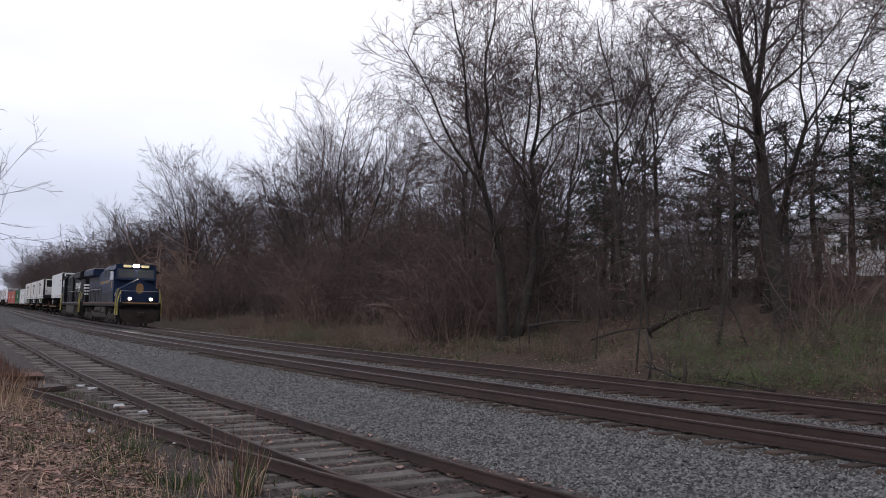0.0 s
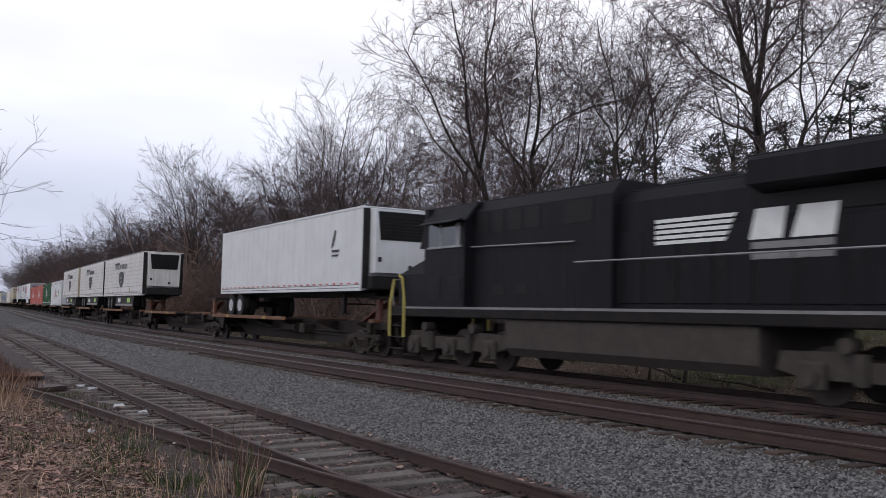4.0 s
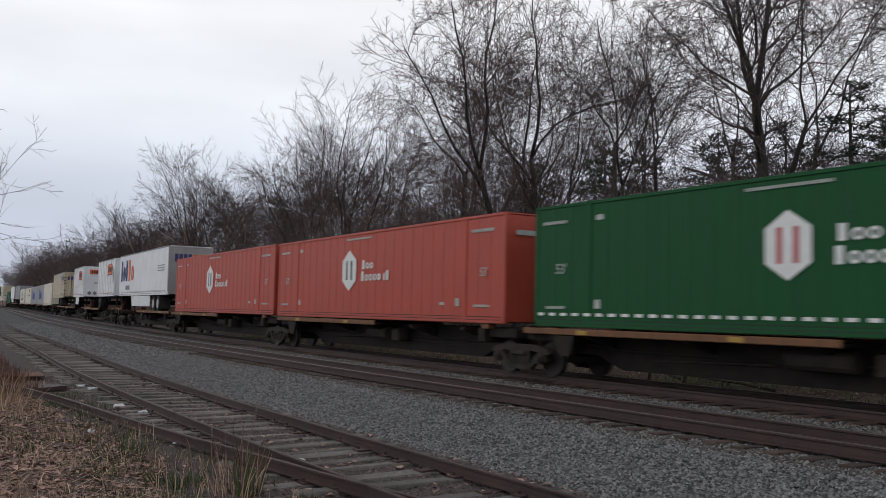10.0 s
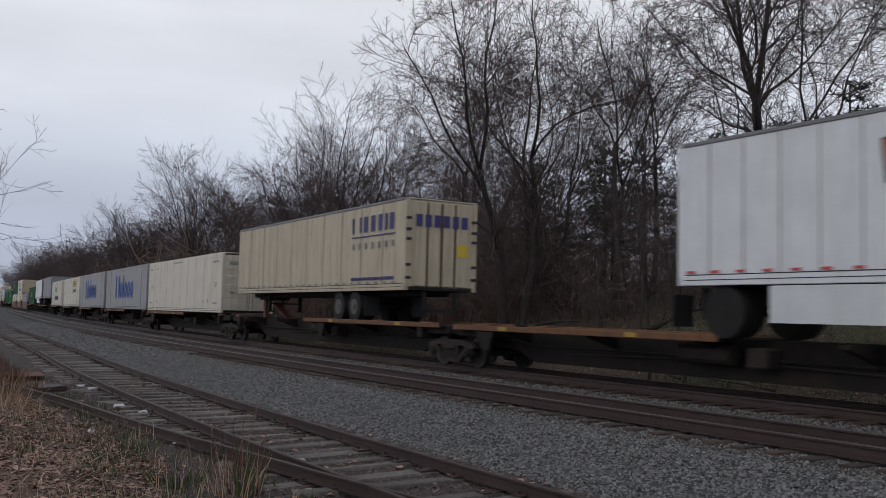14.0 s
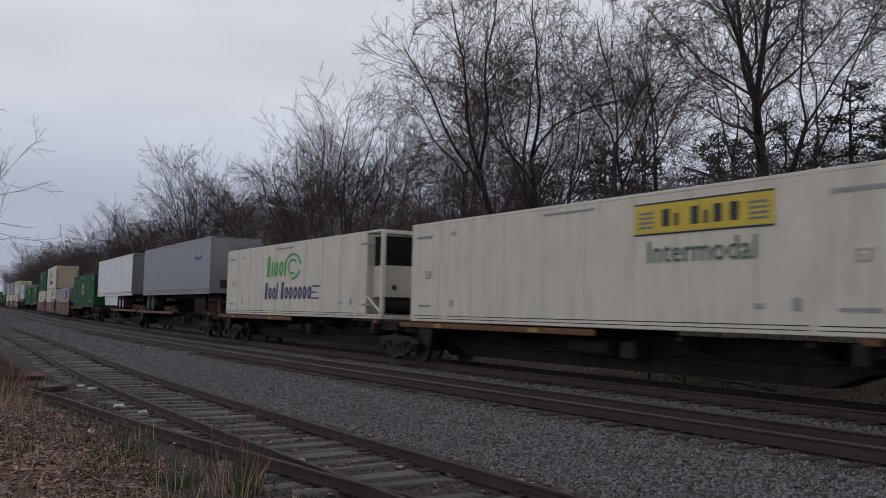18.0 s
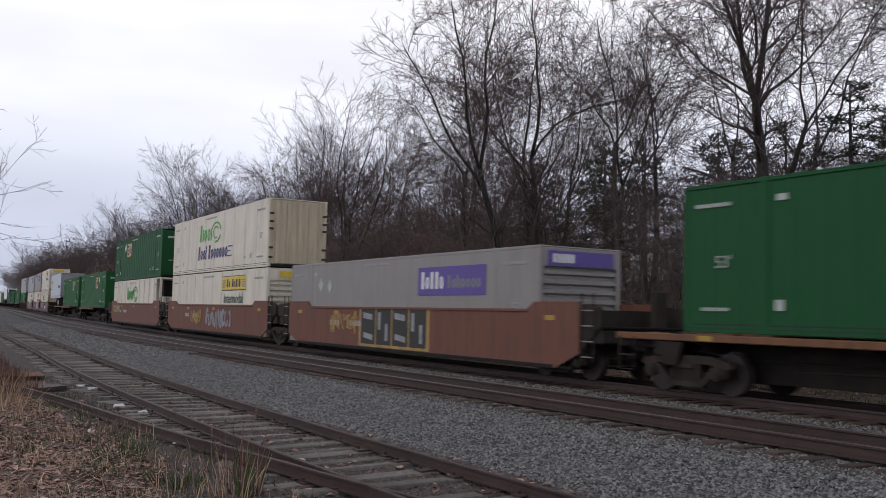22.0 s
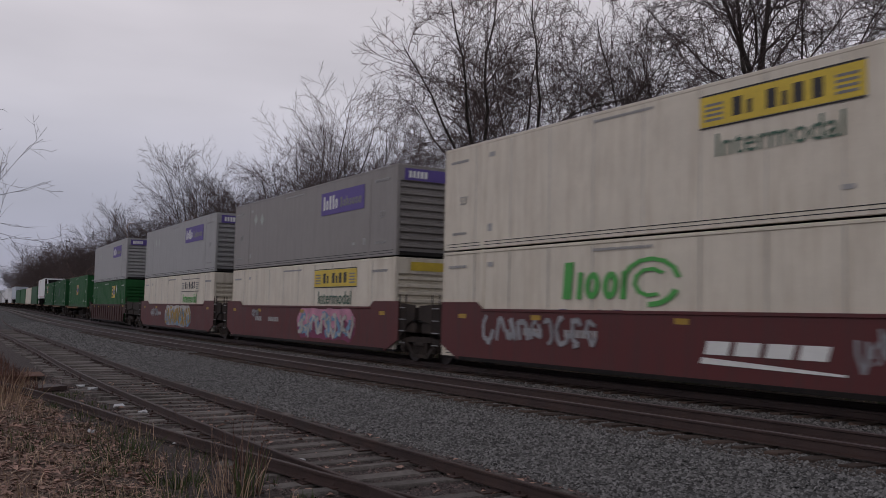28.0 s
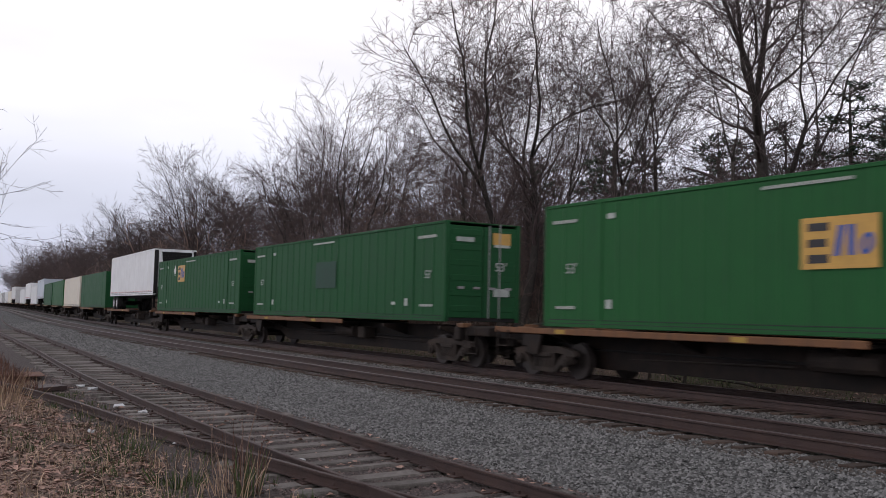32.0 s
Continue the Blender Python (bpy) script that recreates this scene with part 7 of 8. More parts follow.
container(-252.6, -268.75, DECK, "orange", "plain", "hex", "orange-red container with a white hexagon sign", "orange")
trailer(-270.8, -286.8, "bright_white", "clean white trailer with violet and orange blocks and a skirt", -1, "plain", "express", skirt=True, wheels=(3.9, 5.2), end_color="grey")
trailer(-289.5, -297.95, "bright_white", "short white trailer with an orange name panel", 1, "plain", "yellow", L=8.5, wheels=(-3.1,), rim="tyre")
trailer(-308.3, -316.6, "bright_white", "short white trailer with an orange name panel and skirt", 1, "plain", "yellow", L=8.3, wheels=(-3.0,), rim="tyre", skirt=True)
trailer(-327.95, -343.95, "cream_dirty", "dirty cream trailer with navy blocks and stained doors", -1, "panels", "wheels", wheels=(3.0, 4.3), rim="rim_dull")
container(-346.6, -362.5, DECK, "cream", "doors", "", "soiled white container without a sign", ribbed=False)
container(-363.3, -379.5, DECK, "grey", "plain", "line", "light grey container with a large blue word")
container(-380.8, -396.95, DECK, "grey", "plain", "line", "light grey container with a large blue word", ribbed=True)
container(-398.0, -414.15, DECK, "cream", "ribs", "plated", "cream container with a yellow name panel", ribbed=False)
container(-416.1, -432.2, DECK, "cream", "cooler", "curl", "soiled cream refrigerated container with green and navy blocks", ribbed=False)
trailer(-435.2, -450.95, "silver", "plain silver trailer with ribbed sill", 1, "plain", "grey", L=15.75, rim="rim_dull")
trailer(-454.95, -470.95, "bright_white", "plain white trailer with dark doors and a skirt", -1, "doors", "plain", skirt=True, wheels=(3.1, 4.4), end_color="door_dark")
container(-473.5, -489.6, DECK, "green_dark", "doors", "square", "green container with an ochre name panel")
container(-494.3, -510.5, WELL, "grey_warm", "ribs", "parcel", "grey container with a violet name panel, low in a well car", ribbed=False)
container(-513.3, -529.35, WELL, "cream", "ribs", "plated", "cream container with a yellow name panel, in a well car", ribbed=False)
container(-513.3, -529.35, WELL + 2.945, "cream", "panels", "curl", "cream container with green and navy blocks, stacked on top", ribbed=False, end_color="cream_dirty")
container(-532.6, -548.6, WELL, "cream", "cooler", "curl", "cream container with green blocks, in a well car", ribbed=True)
container(-532.6, -548.6, WELL + 2.945, "green_dark", "doors", "square", "green container with an ochre name panel, stacked on top", shift=-1.0)
container(-553.2, -569.35, DECK, "green", "plain", "square", "green container with an ochre name panel", shift=1.0)
container(-571.6, -587.75, DECK, "green", "plain", "square", "green container with an ochre name panel", shift=1.0)
trailer(-592.0, -607.75, "ice", "pale blue-white trailer with an amber shield sign", -1, "doors", "badge", L=15.75, wheels=(3.9, 5.2), end_color="silver")
container(-612.65, -628.8, WELL, "cream", "panels", "curl", "cream container with green blocks, in a well car", end_color="cream_dirty")
container(-612.65, -628.8, WELL + 2.945, "cream", "ribs", "plated", "cream container with a yellow name panel, stacked on top", ribbed=False)
container(-631.6, -647.9, WELL, "cream", "ribs", "plated", "cream container with a yellow name panel, in a well car", ribbed=False)
container(-631.6, -647.9, WELL + 2.945, "grey_warm", "ribs", "parcel", "grey container with a violet name panel, stacked on top", ribbed=False)
container(-650.8, -667.0, WELL, "cream", "ribs", "plated", "cream container with a pale name panel, in a well car", "pale", ribbed=False)
container(-650.8, -667.0, WELL + 2.945, "grey", "ribs", "parcel", "grey container with a violet name panel, stacked on top", ribbed=False)
container(-673.95, -690.1, WELL + 0.1, "green", "ribs", "square", "green container with a yellow name panel, in a ribbed well car", "bright", shift=1.0)
container(-673.95, -690.1, WELL + 3.045, "grey", "ribs", "parcel", "grey container with a violet name panel, stacked on top", ribbed=False)
container(-694.5, -710.7, DECK, "green", "doors", "square", "green container with an ochre name panel")
patched = container(-715.2, -731.45, DECK, "green_dark", "doors", "", "plain green container with a painted-over patch")
mark(patched, [(-1.3, 1.05, 0.5, 2.0)], "patch_green", name="painted_patch")
container(-733.5, -749.5, DECK, "green_dark", "doors", "square", "green container with an ochre name panel", shift=-1.0)
trailer(-751.0, -767.1, "bright_white", "white refrigerated trailer on a rail car", 1, "plain", "plain", reefer=True)
TAIL = [("green_dark", "c", "plain green container"), ("cream", "c", "cream container"), ("green", "c", "plain green container"), ("green_dark", "c", "plain green container"),
        ("ice", "t", "pale blue-white trailer"), ("white", "c", "white container"), ("bright_white", "t", "plain white trailer"), ("white", "c", "white container"),
        ("grey", "c", "light grey container"), ("white", "t", "plain white trailer"), ("cream", "c", "cream container"), ("white", "c", "white container"), ("grey", "c", "light grey container"),
        ("white", "c", "white container"), ("cream", "c", "cream container")]
cursor = -769.6
for tone, what, words in TAIL:
    if what == "c":
        container(cursor, cursor - 16.15, DECK, tone, "plain", "", words + " on a distant rail car", ribbed=False, far=True)
    else:
        trailer(cursor, cursor - 16.0, tone, words + " on a distant rail car", 1, "plain", "plain")
    cursor -= 17.6

# platforms: (front, rear, runway end, hitch, trucks, couplers); a truck at +-1 is shared with the neighbour, at +-0.5 it is the car's own
SPINES = [(-112.3, -131.6, -1, True, (0.5, -1), (1,)), (-131.6, -147.2, -1, True, (-1,), ()), (-147.2, -164.45, -1, True, (-1,), ()), (-164.45, -181.8, -1, True, (-1,), ()),
          (-181.8, -199.9, -1, True, (-0.5,), (-1,)), (-199.9, -218.2, -1, False, (0.5, -1), (1,)), (-218.2, -235.5, -1, False, (-1,), ()), (-235.5, -252.4, -1, False, (-1,), ()),
          (-252.4, -269.8, -1, False, (-1,), ()), (-269.8, -288.3, 1, True, (-0.5,), (-1,)), (-288.3, -306.9, -1, True, (0.5, -1), (1,)), (-306.9, -325.4, -1, True, (-1,), ()),
          (-325.4, -345.3, 1, True, (-1,), ()), (-345.3, -362.9, -1, False, (-1,), ()), (-362.9, -380.15, -1, False, (-1,), ()), (-380.15, -397.5, -1, False, (-1,), ()),
          (-397.5, -415.1, -1, False, (-1,), ()), (-415.1, -433.7, -1, False, (-0.5,), (-1,)), (-433.7, -452.8, -1, True, (0.5, -1), (1,)), (-452.8, -472.2, 1, True, (-1,), ()),
          (-472.2, -491.9, -1, False, (-0.5,), (-1,)), (-551.1, -570.7, -1, False, (0.4, -1), (1,)), (-570.7, -589.8, -1, False, (-1,), ()), (-589.8, -610.2, 1, True, (-0.5,), (-1,)),
          (-692.3, -713.0, -1, False, (0.5, -0.5), (1, -1)), (-713.0, -732.5, -1, False, (0.5, -1), (1,)), (-732.5, -750.3, -1, False, (-1,), ()), (-750.3, -768.4, -1, True, (-1,), ())]
for f_, r_, d_, h_, tr, co in SPINES:
    spine(f_, r_, d_, h_, tr, co)
cursor = -768.4
for _ in TAIL:
    spine(cursor, cursor - 17.6, -1, _[1] == "t", (-1,), ())
    cursor -= 17.6
OXIDE = "faded red oxide well car with sprayed graffiti"
MAROON = "maroon well car with sprayed graffiti"
w0_ = well_car(-491.9, -511.9, "well_orange", OXIDE, (0.5, -1), (1,), art=((-4.6, -2.4, 0.7, 1.5, "graf_ochre"),), off=0.35, reach=8.85)
well_car(-511.9, -530.95, "well_orange", OXIDE, (-1,), (), art=((-0.6, 3.6, 0.4, 1.5, "graf_grey"), (-3.4, -1.4, 0.6, 1.4, "graf_ochre")), off=0.1)
well_car(-530.95, -551.1, "well_orange", OXIDE, (-0.5,), (-1,), art=((-7.2, -4.2, 0.9, 1.55, "graf_ochre"), (-6.6, -4.4, 1.0, 1.5, "graf_blue")), off=0.43)
w1_ = well_car(-610.2, -630.2, "well_maroon", MAROON, (0.5, -1), (1,), art=((4.6, 6.8, 0.6, 1.55, "graf_grey"), (-6.4, -1.8, 0.7, 1.5, "graf_grey")), off=0.35, reach=8.85)
w2_ = well_car(-630.2, -649.3, "well_maroon", MAROON, (-1,), (), art=((-5.0, -4.2, 1.1, 1.5, "graf_grey"),), off=0)
w3_ = well_car(-649.3, -670.5, "well_maroon", MAROON, (-0.5,), (-1,), art=((-4.4, -2.6, 0.85, 1.4, "graf_grey"),), off=1)
well_car(-670.5, -692.3, "well_brown", "dark brown ribbed well car with yellow marks", (0.5, -0.5), (1, -1), ribs=True, off=-0.63, reach=9.0)

# a large block painting on the first well car, and the sign on the maroon one
mark(w0_, [(-2.25, 0.34, 2.4, 1.55)], "graf_ochre", half=1.372, name="spray_ground", lift=0.003)
for k_ in range(4):
    x_ = -2.1 + 1.1 * k_
    mark(w0_, [(x_, 0.42, x_ + 1.02, 1.56)], "graf_dark", half=1.375, name="spray_block", lift=0.003)
    mark_poly(w0_, [[(x_ + 0.12, 0.9), (x_ + 0.3, 0.9), (x_ + 0.3, 1.45), (x_ + 0.12, 1.45)], [(x_ + 0.62, 0.55), (x_ + 0.8, 0.55), (x_ + 0.8, 1.1), (x_ + 0.62, 1.1)]] if k_ % 2 else
              [[(x_ + 0.2, 0.62), (x_ + 0.85, 0.55), (x_ + 0.85, 0.72), (x_ + 0.2, 0.8)], [(x_ + 0.15, 1.25), (x_ + 0.8, 1.2), (x_ + 0.8, 1.38), (x_ + 0.15, 1.45)]], "graf_grey", 1.378, "spray_stroke", "", 0.003)


def mural(ob, x0, x1, ground, lower, stroke, edge, seed):
    """A large piece of graffiti: a wavy ground in two colours, thick strokes and a thin outline."""
    rng = random.Random(seed)
    n = 12
    top = [(x0 + (x1 - x0) * k / n, 1.50 + 0.08 * rng.random() - (0.35 if k in (0, n) else 0)) for k in range(n + 1)]
    mid = [(x0 + (x1 - x0) * k / n, 0.95 + 0.28 * math.sin(k * 1.1 + seed) * rng.uniform(0.4, 1)) for k in range(n + 1)]
    low = [(x0 + (x1 - x0) * k / n, 0.36 + 0.12 * rng.random() + (0.3 if k in (0, n) else 0)) for k in range(n + 1)]
    mark_poly(ob, [mid + top[::-1]], ground, 1.371, "spray_ground", "", 0.002)
    mark_poly(ob, [low + mid[::-1]], lower, 1.371, "spray_ground", "", 0.002)
    scrawl(ob, x0 + 0.3, x1 - 0.2, 0.5, 1.35, stroke, seed + 1, y=-1.375, n=5)
    scrawl(ob, x0 + 0.1, x1 - 0.1, 0.45, 1.45, edge, seed + 2, y=-1.382, n=11)


mural(w2_, 0.2, 5.4, "graf_pink", "graf_magenta", "graf_blue", "graf_pale", 3)
mural(w3_, -0.8, 5.2, "graf_pale", "graf_grey", "graf_blue", "graf_ochre", 8)
for k_ in range(4):
    mark_poly(w1_, [[(1.3 + 0.72 * k_, 0.80), (1.88 + 0.72 * k_, 0.80), (1.96 + 0.72 * k_, 1.06), (1.38 + 0.72 * k_, 1.06)]], "ink_white", 1.38, "sign_bar")
mark_poly(w1_, [[(1.2, 0.62), (4.4, 0.56), (4.4, 0.60), (1.25, 0.74)]], "ink_white", 1.38, "underline")

# ---- houses behind the bank ----
def house(s, lat, turn, w, d, hgt, label, windows):
    ob = thing("house", label, "house", "houses behind the wood")
    p = at(s, lat)
    ob.matrix_basis = pose(p.x, p.y, p.z + ground_z(s, lat) - 0.3, 0, 0, turn)
    wall = part("wall", Shape().box((-w / 2, -d / 2, 0), (w / 2, d / 2, hgt)), "siding", ob)
    for k in range(int(hgt / 0.3)):
        part("clapboard", lambda: Shape().prism([(-d / 2 - 0.035, 0), (-d / 2, 0), (-d / 2, 0.3), (-d / 2 - 0.005, 0.3)], "x", -w / 2, w / 2), "siding", wall, key=("clap", w, d)).location = (0, 0, 0.3 * k)
    part("roof", Shape().prism([(-d / 2 - 0.5, hgt - 0.1), (0, hgt + d * 0.16), (d / 2 + 0.5, hgt - 0.1), (0, hgt + d * 0.16 - 0.25)], "x", -w / 2 - 0.5, w / 2 + 0.5), "roof_slate", ob)
    part("gable", Shape().prism([(-d / 2, hgt), (d / 2, hgt), (0, hgt + d * 0.16 - 0.3)], "x", -w / 2 + 0.02, w / 2 - 0.02), "siding", ob)
    for x, z in windows:
        win = part("window", lambda: Shape().box((-0.55, -d / 2 - 0.06, 0), (0.55, -d / 2 - 0.03, 1.3)).box((-0.05, -d / 2 - 0.08, 0), (0.05, -d / 2 - 0.06, 1.3)), "trim", ob, key=("winframe", d))
        win.location = (x, 0, z)
        part("pane", lambda: Shape().box((-0.45, -d / 2 - 0.07, 0.1), (0.45, -d / 2 - 0.055, 1.2)), "glass", win, key=("winpane", d))
    return ob


HOUSE = "white clapboard house with a grey roof behind trees"
house(-46.5, 40, -2, 7, 8, 3.4, HOUSE, ((-2.5, 1.0), (2.5, 1.0)))
house(-36.0, 40, 3, 7, 8, 3.6, HOUSE, ((-3, 1.4), (-1, 1.4), (1, 1.4), (3, 1.4)))
house(-57.5, 41, -2, 8, 7, 2.9, HOUSE, ((-2.5, 1.0), (2, 1.0)))
house(-75, 38, -4, 10, 8, 3.0, HOUSE, ((-4, 1.0), (0, 1.0), (4, 1.0)))
house(-112, 34, -6, 11, 8, 3.2, HOUSE, ((-3, 1.0), (2, 1.0)))


def cover(name, count, s_rng, lat_rng, maker, mat, label, category, seed, keep=None):
    """Many small pieces on the ground as one object."""
    rng = random.Random(seed)
    sh = Shape()
    for _ in range(count):
        s, lat = rng.uniform(*s_rng), rng.uniform(*lat_rng)
        if keep and not keep(rng, s, lat):
            continue
        p = at(s, lat)
        maker(sh, rng, Vector((p.x, p.y, p.z + ground_z(s, lat))))
    return tagged(new(name, sh.mesh(name, mat)), label, category, kind="stuff")


def dead_leaf(sh, rng, p):
    a, r = rng.uniform(0, 6.28), rng.uniform(0.02, 0.062)
    u = Vector((math.cos(a), math.sin(a), rng.uniform(-0.3, 0.3))) * r
    w = Vector((-math.sin(a), math.cos(a), rng.uniform(-0.3, 0.3))) * r * 0.65
    p = p + Vector((0, 0, 0.012 + rng.uniform(0, 0.03)))
    c = Vector((0, 0, r * rng.uniform(0.1, 0.5)))
    sh.add([p - u, p - w + c, p + u, p + w + c, p], [(0, 1, 4), (1, 2, 4), (2, 3, 4), (3, 0, 4)])


def blade(height, lean, width):
    def make(sh, rng, p):
        h = rng.uniform(0.5, 1.0) * height
        a = rng.uniform(0, 6.28)
        d = Vector((math.cos(a), math.sin(a), 0)) * rng.uniform(0.1, lean) * h
        w = Vector((-math.sin(a), math.cos(a), 0)) * width
        q, e = p + d * 0.35 + Vector((0, 0, h * 0.6)), p + d + Vector((0, 0, h * rng.uniform(0.7, 1.0)))
        sh.add([p - w, p + w, q + w * 0.7, q - w * 0.7, e], [(0, 1, 2, 3), (3, 2, 4)])
    return make


def flat_straw(sh, rng, p):
    a, ln = rng.uniform(0, 6.28), rng.uniform(0.12, 0.5)
    d = Vector((math.cos(a), math.sin(a), rng.uniform(-0.05, 0.2))) * ln
    w = Vector((-math.sin(a), math.cos(a), 0)) * 0.004
    p = p + Vector((0, 0, 0.02))
    sh.add([p - w, p + w, p + d + w, p + d - w], [(0, 1, 2, 3)])


def by_bank(rng, s, lat):
    return lat < -12.15 - 0.5 * noise.noise(Vector((s * 0.7, lat * 0.7, 3))) - max(0, (s + 12)) * 0.12


cover("leaf_litter", 15000, (-26, -6.5), (-15.2, -11.3), dead_leaf, "leaf", "tan and brown dead leaves beside the siding", "leaf litter", 1, by_bank)
cover("leaf_litter", 700, (-24, -6), (-12.3, -8.6), dead_leaf, "leaf", "scattered dead leaves between the siding's rails", "leaf litter", 2)
cover("straw", 5000, (-26, -6.5), (-15.2, -11.4), flat_straw, "straw", "flattened dry straw beside the siding", "straw", 3, by_bank)
cover("weeds", 3600, (-22, -7), (-13.6, -11.3), blade(0.16, 0.8, 0.006), "weed", "low green weeds beside the siding", "weeds", 4,
      lambda r, s, lat: noise.noise(Vector((s * 0.9, lat * 1.3, 8))) > 0.05)
cover("dry_grass", 2200, (-24, -7), (-14.6, -11.6), blade(0.34, 0.9, 0.004), "straw", "thin dry grass beside the siding", "grass", 5,
      lambda r, s, lat: noise.noise(Vector((s * 0.6, lat * 0.8, 21))) > 0.0)
cover("russet_weeds", 2600, (-36, -21), (-14.0, -11.6), blade(0.5, 0.7, 0.006), "sprout", "rusty red dry weeds beside the siding", "weeds", 6,
      lambda r, s, lat: lat < -12.0 - 0.03 * (s + 21))
cover("bank_grass", 12000, (-60, -8), (3.2, 12), blade(0.22, 0.9, 0.008), "bank_straw", "short dry grass at the foot of the bank", "grass", 7,
      lambda r, s, lat: noise.noise(Vector((s * 0.25, lat * 0.4, 5))) > -0.1)
cover("bank_weeds", 9000, (-60, -8), (3.0, 14), blade(0.28, 0.8, 0.014), "weed", "green weeds on the bank", "weeds", 8,
      lambda r, s, lat: noise.noise(Vector((s * 0.2, lat * 0.3, 15))) > 0.08)
cover("bank_leaves", 16000, (-50, -8), (3.0, 14), dead_leaf, "leaf", "dead leaves on the bank", "leaf litter", 9)


def tuft(s, lat, n, height, mat, label, seed, lean=0.5, width=0.005, spread=0.25, name="grass_tuft", tilt=(0, 0)):
    rng = random.Random(seed)
    sh = Shape()
    for _ in range(n):
        a, r = rng.uniform(0, 6.28), spread * math.sqrt(rng.random())
        p = Vector((r * math.cos(a), r * math.sin(a), -0.03))
        h = height * rng.uniform(0.45, 1.05)
        d = Vector((math.cos(a) * rng.uniform(0, lean) + tilt[0], math.sin(a) * rng.uniform(0, lean) + tilt[1], 1)).normalized()
        b = Vector((rng.uniform(-0.25, 0.25), rng.uniform(-0.25, 0.25), -0.1))
        sh.tube([p, p + d * h * 0.5, p + d * h + b * h * 0.5], [width, width * 0.8, width * 0.3], 3)
    ob = solid(name, sh, mat, label, "grass", "tall dry grass by the siding")
    q = at(s, lat)
    ob.location = (q.x, q.y, q.z + ground_z(s, lat))
    return ob


tuft(-9.45, -11.9, 30, 0.55, "straw", "tuft of tall straw-coloured dry grass", 1, 0.55, 0.006, 0.3)
tuft(-9.6, -11.95, 13, 1.05, "shrub", "thin brown dead stalks among straw", 2, 0.3, 0.005, 0.3)
tuft(-9.5, -11.75, 16, 0.85, "sprout", "dark brown dead weed stalks", 3, 0.28, 0.005, 0.2)
tuft(-9.35, -11.8, 20, 0.6, "weed", "green young weed among dead stalks", 4, 0.3, 0.009, 0.12)
tuft(-22.6, -12.75, 60, 0.4, "shrub", "low brown weeds over a rail's end", 11, 0.9, 0.006, 0.6)
tuft(-19.8, -12.85, 26, 0.9, "straw", "leaning bundle of long dry straw", 5, 0.3, 0.010, 0.25, tilt=(0.5, 0.1))
tuft(-18.4, -12.95, 18, 0.7, "straw", "leaning bundle of long dry straw", 6, 0.5, 0.008, 0.3, tilt=(0.4, 0.2))
tuft(-12.5, -12.3, 60, 0.34, "weed", "low bunch of green weeds", 7, 0.8, 0.007, 0.4)
tuft(-10.2, -12.25, 80, 0.26, "weed", "low bunch of green weeds", 8, 0.9, 0.008, 0.3)
tuft(-14.2, -12.5, 50, 0.5, "shrub", "thin brown dead stalks among straw", 9, 0.7, 0.005, 0.6)
tuft(-11.3, -12.0, 40, 0.45, "shrub", "thin brown dead stalks among straw", 10, 0.7, 0.005, 0.5)


def scrap(name, s, lat, pts, mat, label, category, thick=0.02, lift=0.02):
    sh = Shape().prism(pts, "z", 0, thick)
    rng = random.Random(int(-s * 10))
    sh.v = [(x, y, z + rng.uniform(-0.01, 0.05)) for x, y, z in sh.v]
    ob = solid(name, sh, mat, label, category)
    q = at(s, lat)
    ob.location = (q.x, q.y, q.z + ground_z(s, lat) + lift)
    return ob


PAPER = [(-0.10, -0.05), (0.0, -0.09), (0.12, -0.03), (0.07, 0.08), (-0.06, 0.07)]
for s_, lat_, k_ in ((-13.0, -11.45, 1.0), (-13.25, -11.35, 0.7), (-17.0, -10.95, 1.0), (-18.2, -11.1, 1.2), (-22.0, -10.85, 1.2), (-22.6, -11.0, 1.0), (-11.0, -10.5, 0.8), (-20.8, -9.13, 0.7), (-14.6, -12.3, 0.7)):
    scrap("litter", s_, lat_, [(x * k_, y * k_) for x, y in PAPER], "litter", "scrap of white litter on cinders", "litter")
scrap("steel_sheet", -26.3, -11.75, [(-1.0, -0.4), (0.8, -0.5), (1.0, 0.35), (-0.6, 0.5)], "rust_plate", "rusted steel sheet lying by the siding", "scrap metal", 0.03, 0.06)
scrap("steel_sheet", -22.4, -11.75, [(-0.45, -0.35), (0.55, -0.25), (0.45, 0.35), (-0.45, 0.3)], "rail", "dark rusted plate lying by the siding", "scrap metal", 0.05, 0.04)
scrap("green_scrap", -18.9, 4.4, [(-0.22, -0.12), (0.0, -0.16), (0.24, -0.05), (0.15, 0.14), (-0.18, 0.1)], "green_scrap", "crumpled faded green scrap on the bank", "scrap", 0.03, 0.03)


def log(s, lat, turn, ln, r, bend, label, lift=0.2, tilt=0.0, mat="dead_log"):
    rng = random.Random(int(s * 7))
    pts = [Vector((ln * (k / 5 - 0.5), bend * math.sin(k / 5 * 3.1) + rng.uniform(-0.05, 0.05), tilt * k / 5 + bend * 0.5 * math.sin(k / 5 * 3.1))) for k in range(6)]
    sh = Shape().tube(pts, [r * (1 - 0.1 * k) for k in range(6)], 8)
    for k in (1, 3, 4):
        sh.tube([pts[k], pts[k] + Vector((rng.uniform(-0.3, 0.3), rng.uniform(-0.4, 0.4), rng.uniform(0.3, 0.7)))], [r * 0.35, r * 0.12], 5)
    ob = solid("fallen_log", sh, mat, label, "log", "fallen wood on the bank", smooth=True)
    q = at(s, lat)
    ob.matrix_basis = pose(q.x, q.y, q.z + ground_z(s, lat) + lift, 0, 0, turn)
    return ob


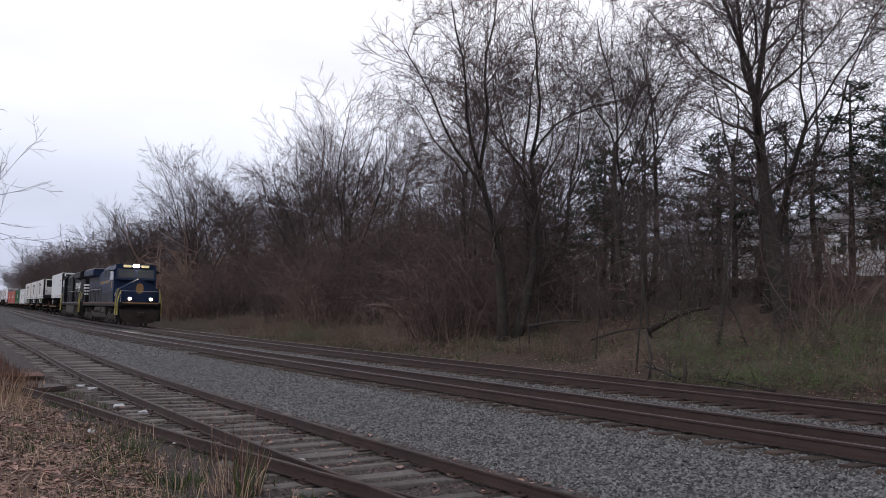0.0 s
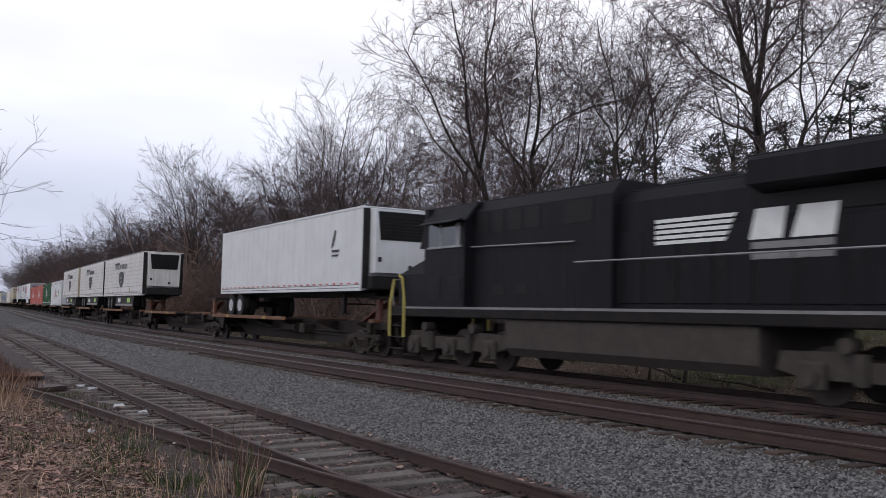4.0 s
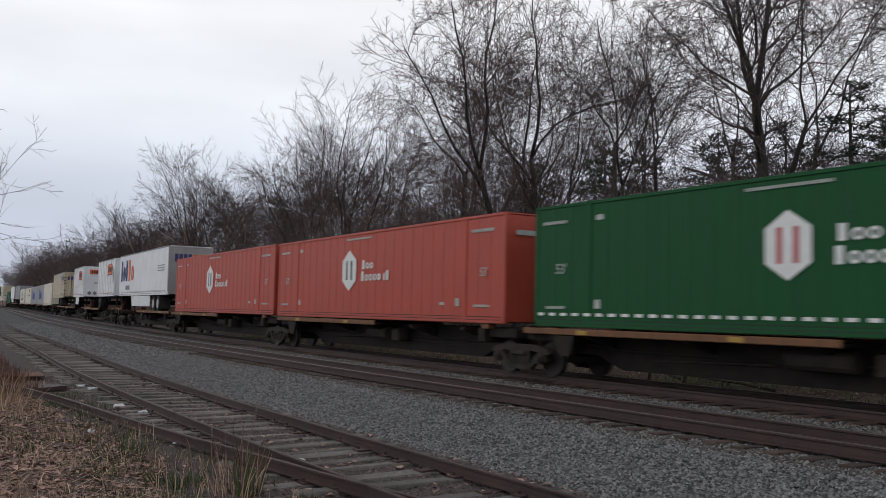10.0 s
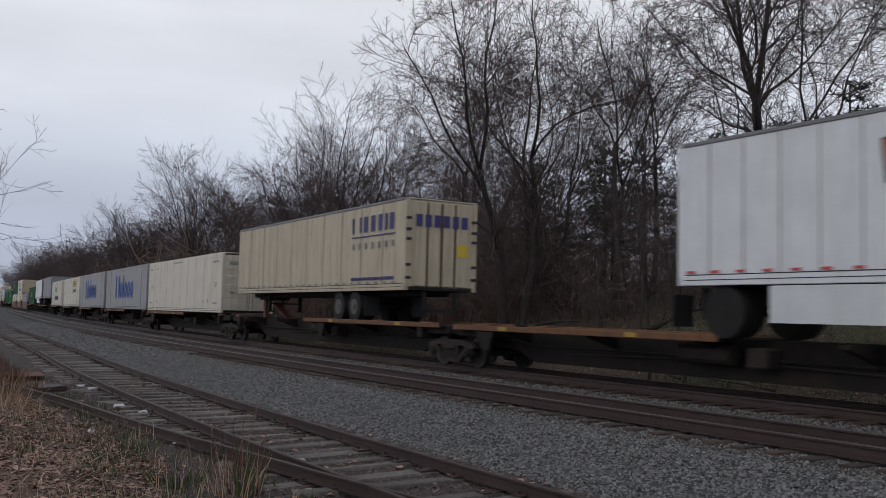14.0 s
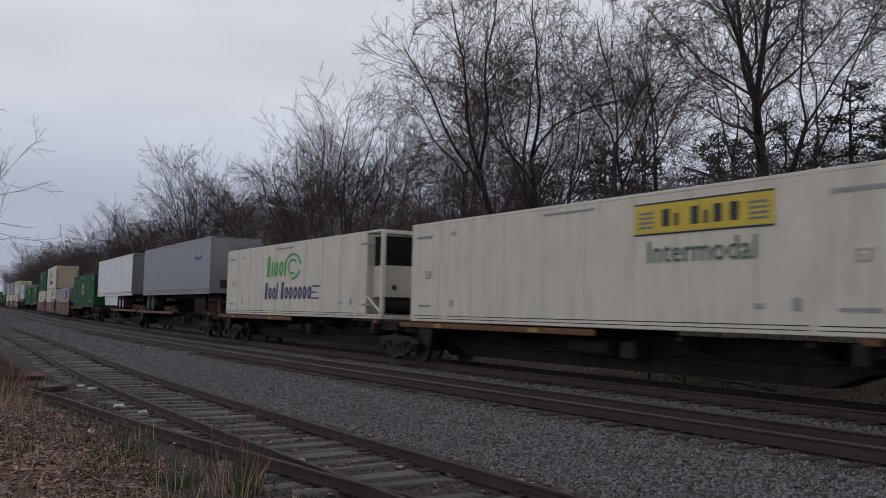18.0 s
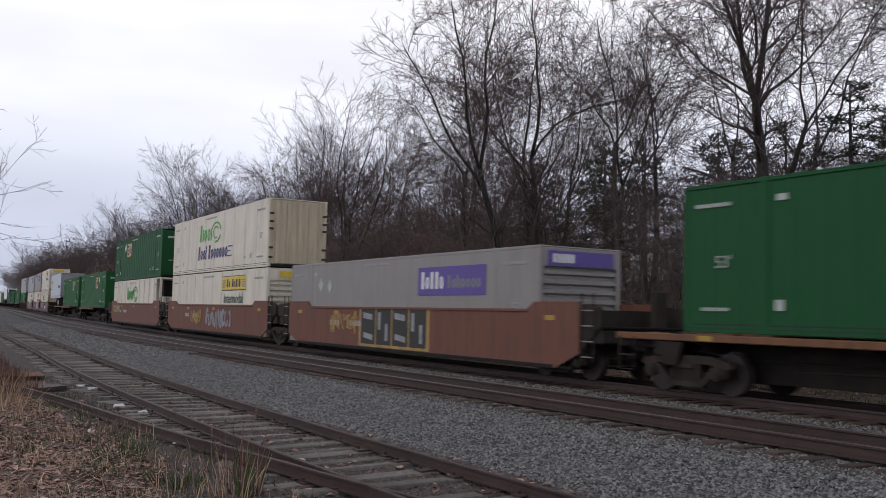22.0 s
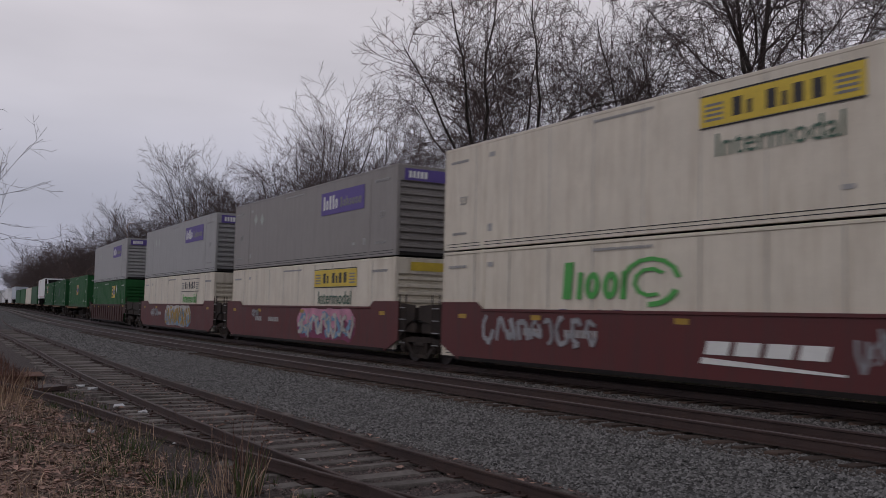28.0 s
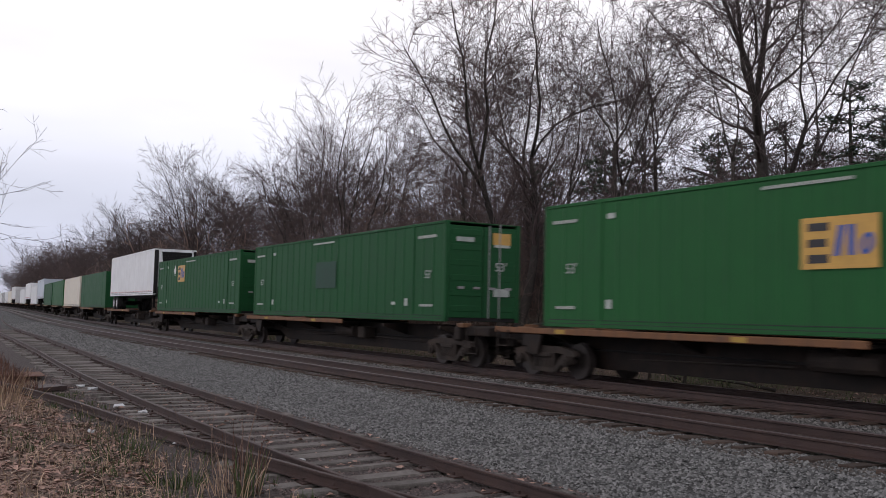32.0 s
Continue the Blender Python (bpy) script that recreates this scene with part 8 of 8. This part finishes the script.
log(-31.4, 12.6, -25, 3.2, 0.22, 0.25, "rotten brown log lying on the bank", 0.35, -0.5)
log(-24.9, 10.2, 20, 2.4, 0.13, 0.5, "arched dark fallen bough on the bank", 0.4, 0.9)
log(-31.5, 9.5, 10, 3.0, 0.08, 0.15, "pale broken branch on the bank", 0.5, 0.3, "bark")
log(-26.2, 8.6, 40, 2.2, 0.045, 0.2, "pale broken branch on the bank", 0.4, 0.5, "bark")
log(-29.2, 8.8, -30, 2.0, 0.05, 0.2, "pale broken branch on the bank", 0.3, -0.4, "bark")
log(-20.5, 5.2, 160, 2.4, 0.05, 0.1, "thin broken branch on the bank", 0.15, 0.2, "bark")
log(-17.5, 5.0, 170, 3.0, 0.05, 0.1, "thin broken branch on the bank", 0.12, 0.1, "bark")
for s_, lat_, hgt_, r_ in ((-20.9, 5.0, 1.5, 0.05), (-18.9, 4.4, 0.9, 0.06), (-30.6, 7.6, 1.5, 0.035)):
    rg = random.Random(int(s_ * 3))
    sh = Shape().tube([(0, 0, -0.2), (rg.uniform(-0.1, 0.1), 0.05, hgt_ * 0.5), (rg.uniform(-0.2, 0.2), 0.0, hgt_)], [r_, r_ * 0.85, r_ * 0.6], 7)
    ob_ = solid("tree_stub", sh, "bark", "broken bare trunk at the foot of the bank", "tree trunk", "broken trunks on the bank", smooth=True)
    q_ = at(s_, lat_)
    ob_.location = (q_.x, q_.y, q_.z + ground_z(s_, lat_))
# a white marker post and the far hills
mp_ = thing("marker_post", "small white marker post beside the track", "post")
part("post", Shape().box((-0.06, -0.06, -0.2), (0.06, 0.06, 0.75), 0.01), "trim", mp_)
part("cap", Shape().box((-0.07, -0.07, 0.75), (0.07, 0.07, 0.8), 0.01), "litter", mp_)
q_ = at(-86, 2.9)
mp_.location = (q_.x, q_.y, q_.z + ground_z(-86, 2.9))



def motions():
    """The train rolls along the far track at one speed."""
    for ob, start, z in MOVERS:
        rows = []
        for t in range(0, 33):
            rows.append((t, on_track(start + SPEED * t) @ pose(0, 0, z)))
        walk(ob, rows)


motions()
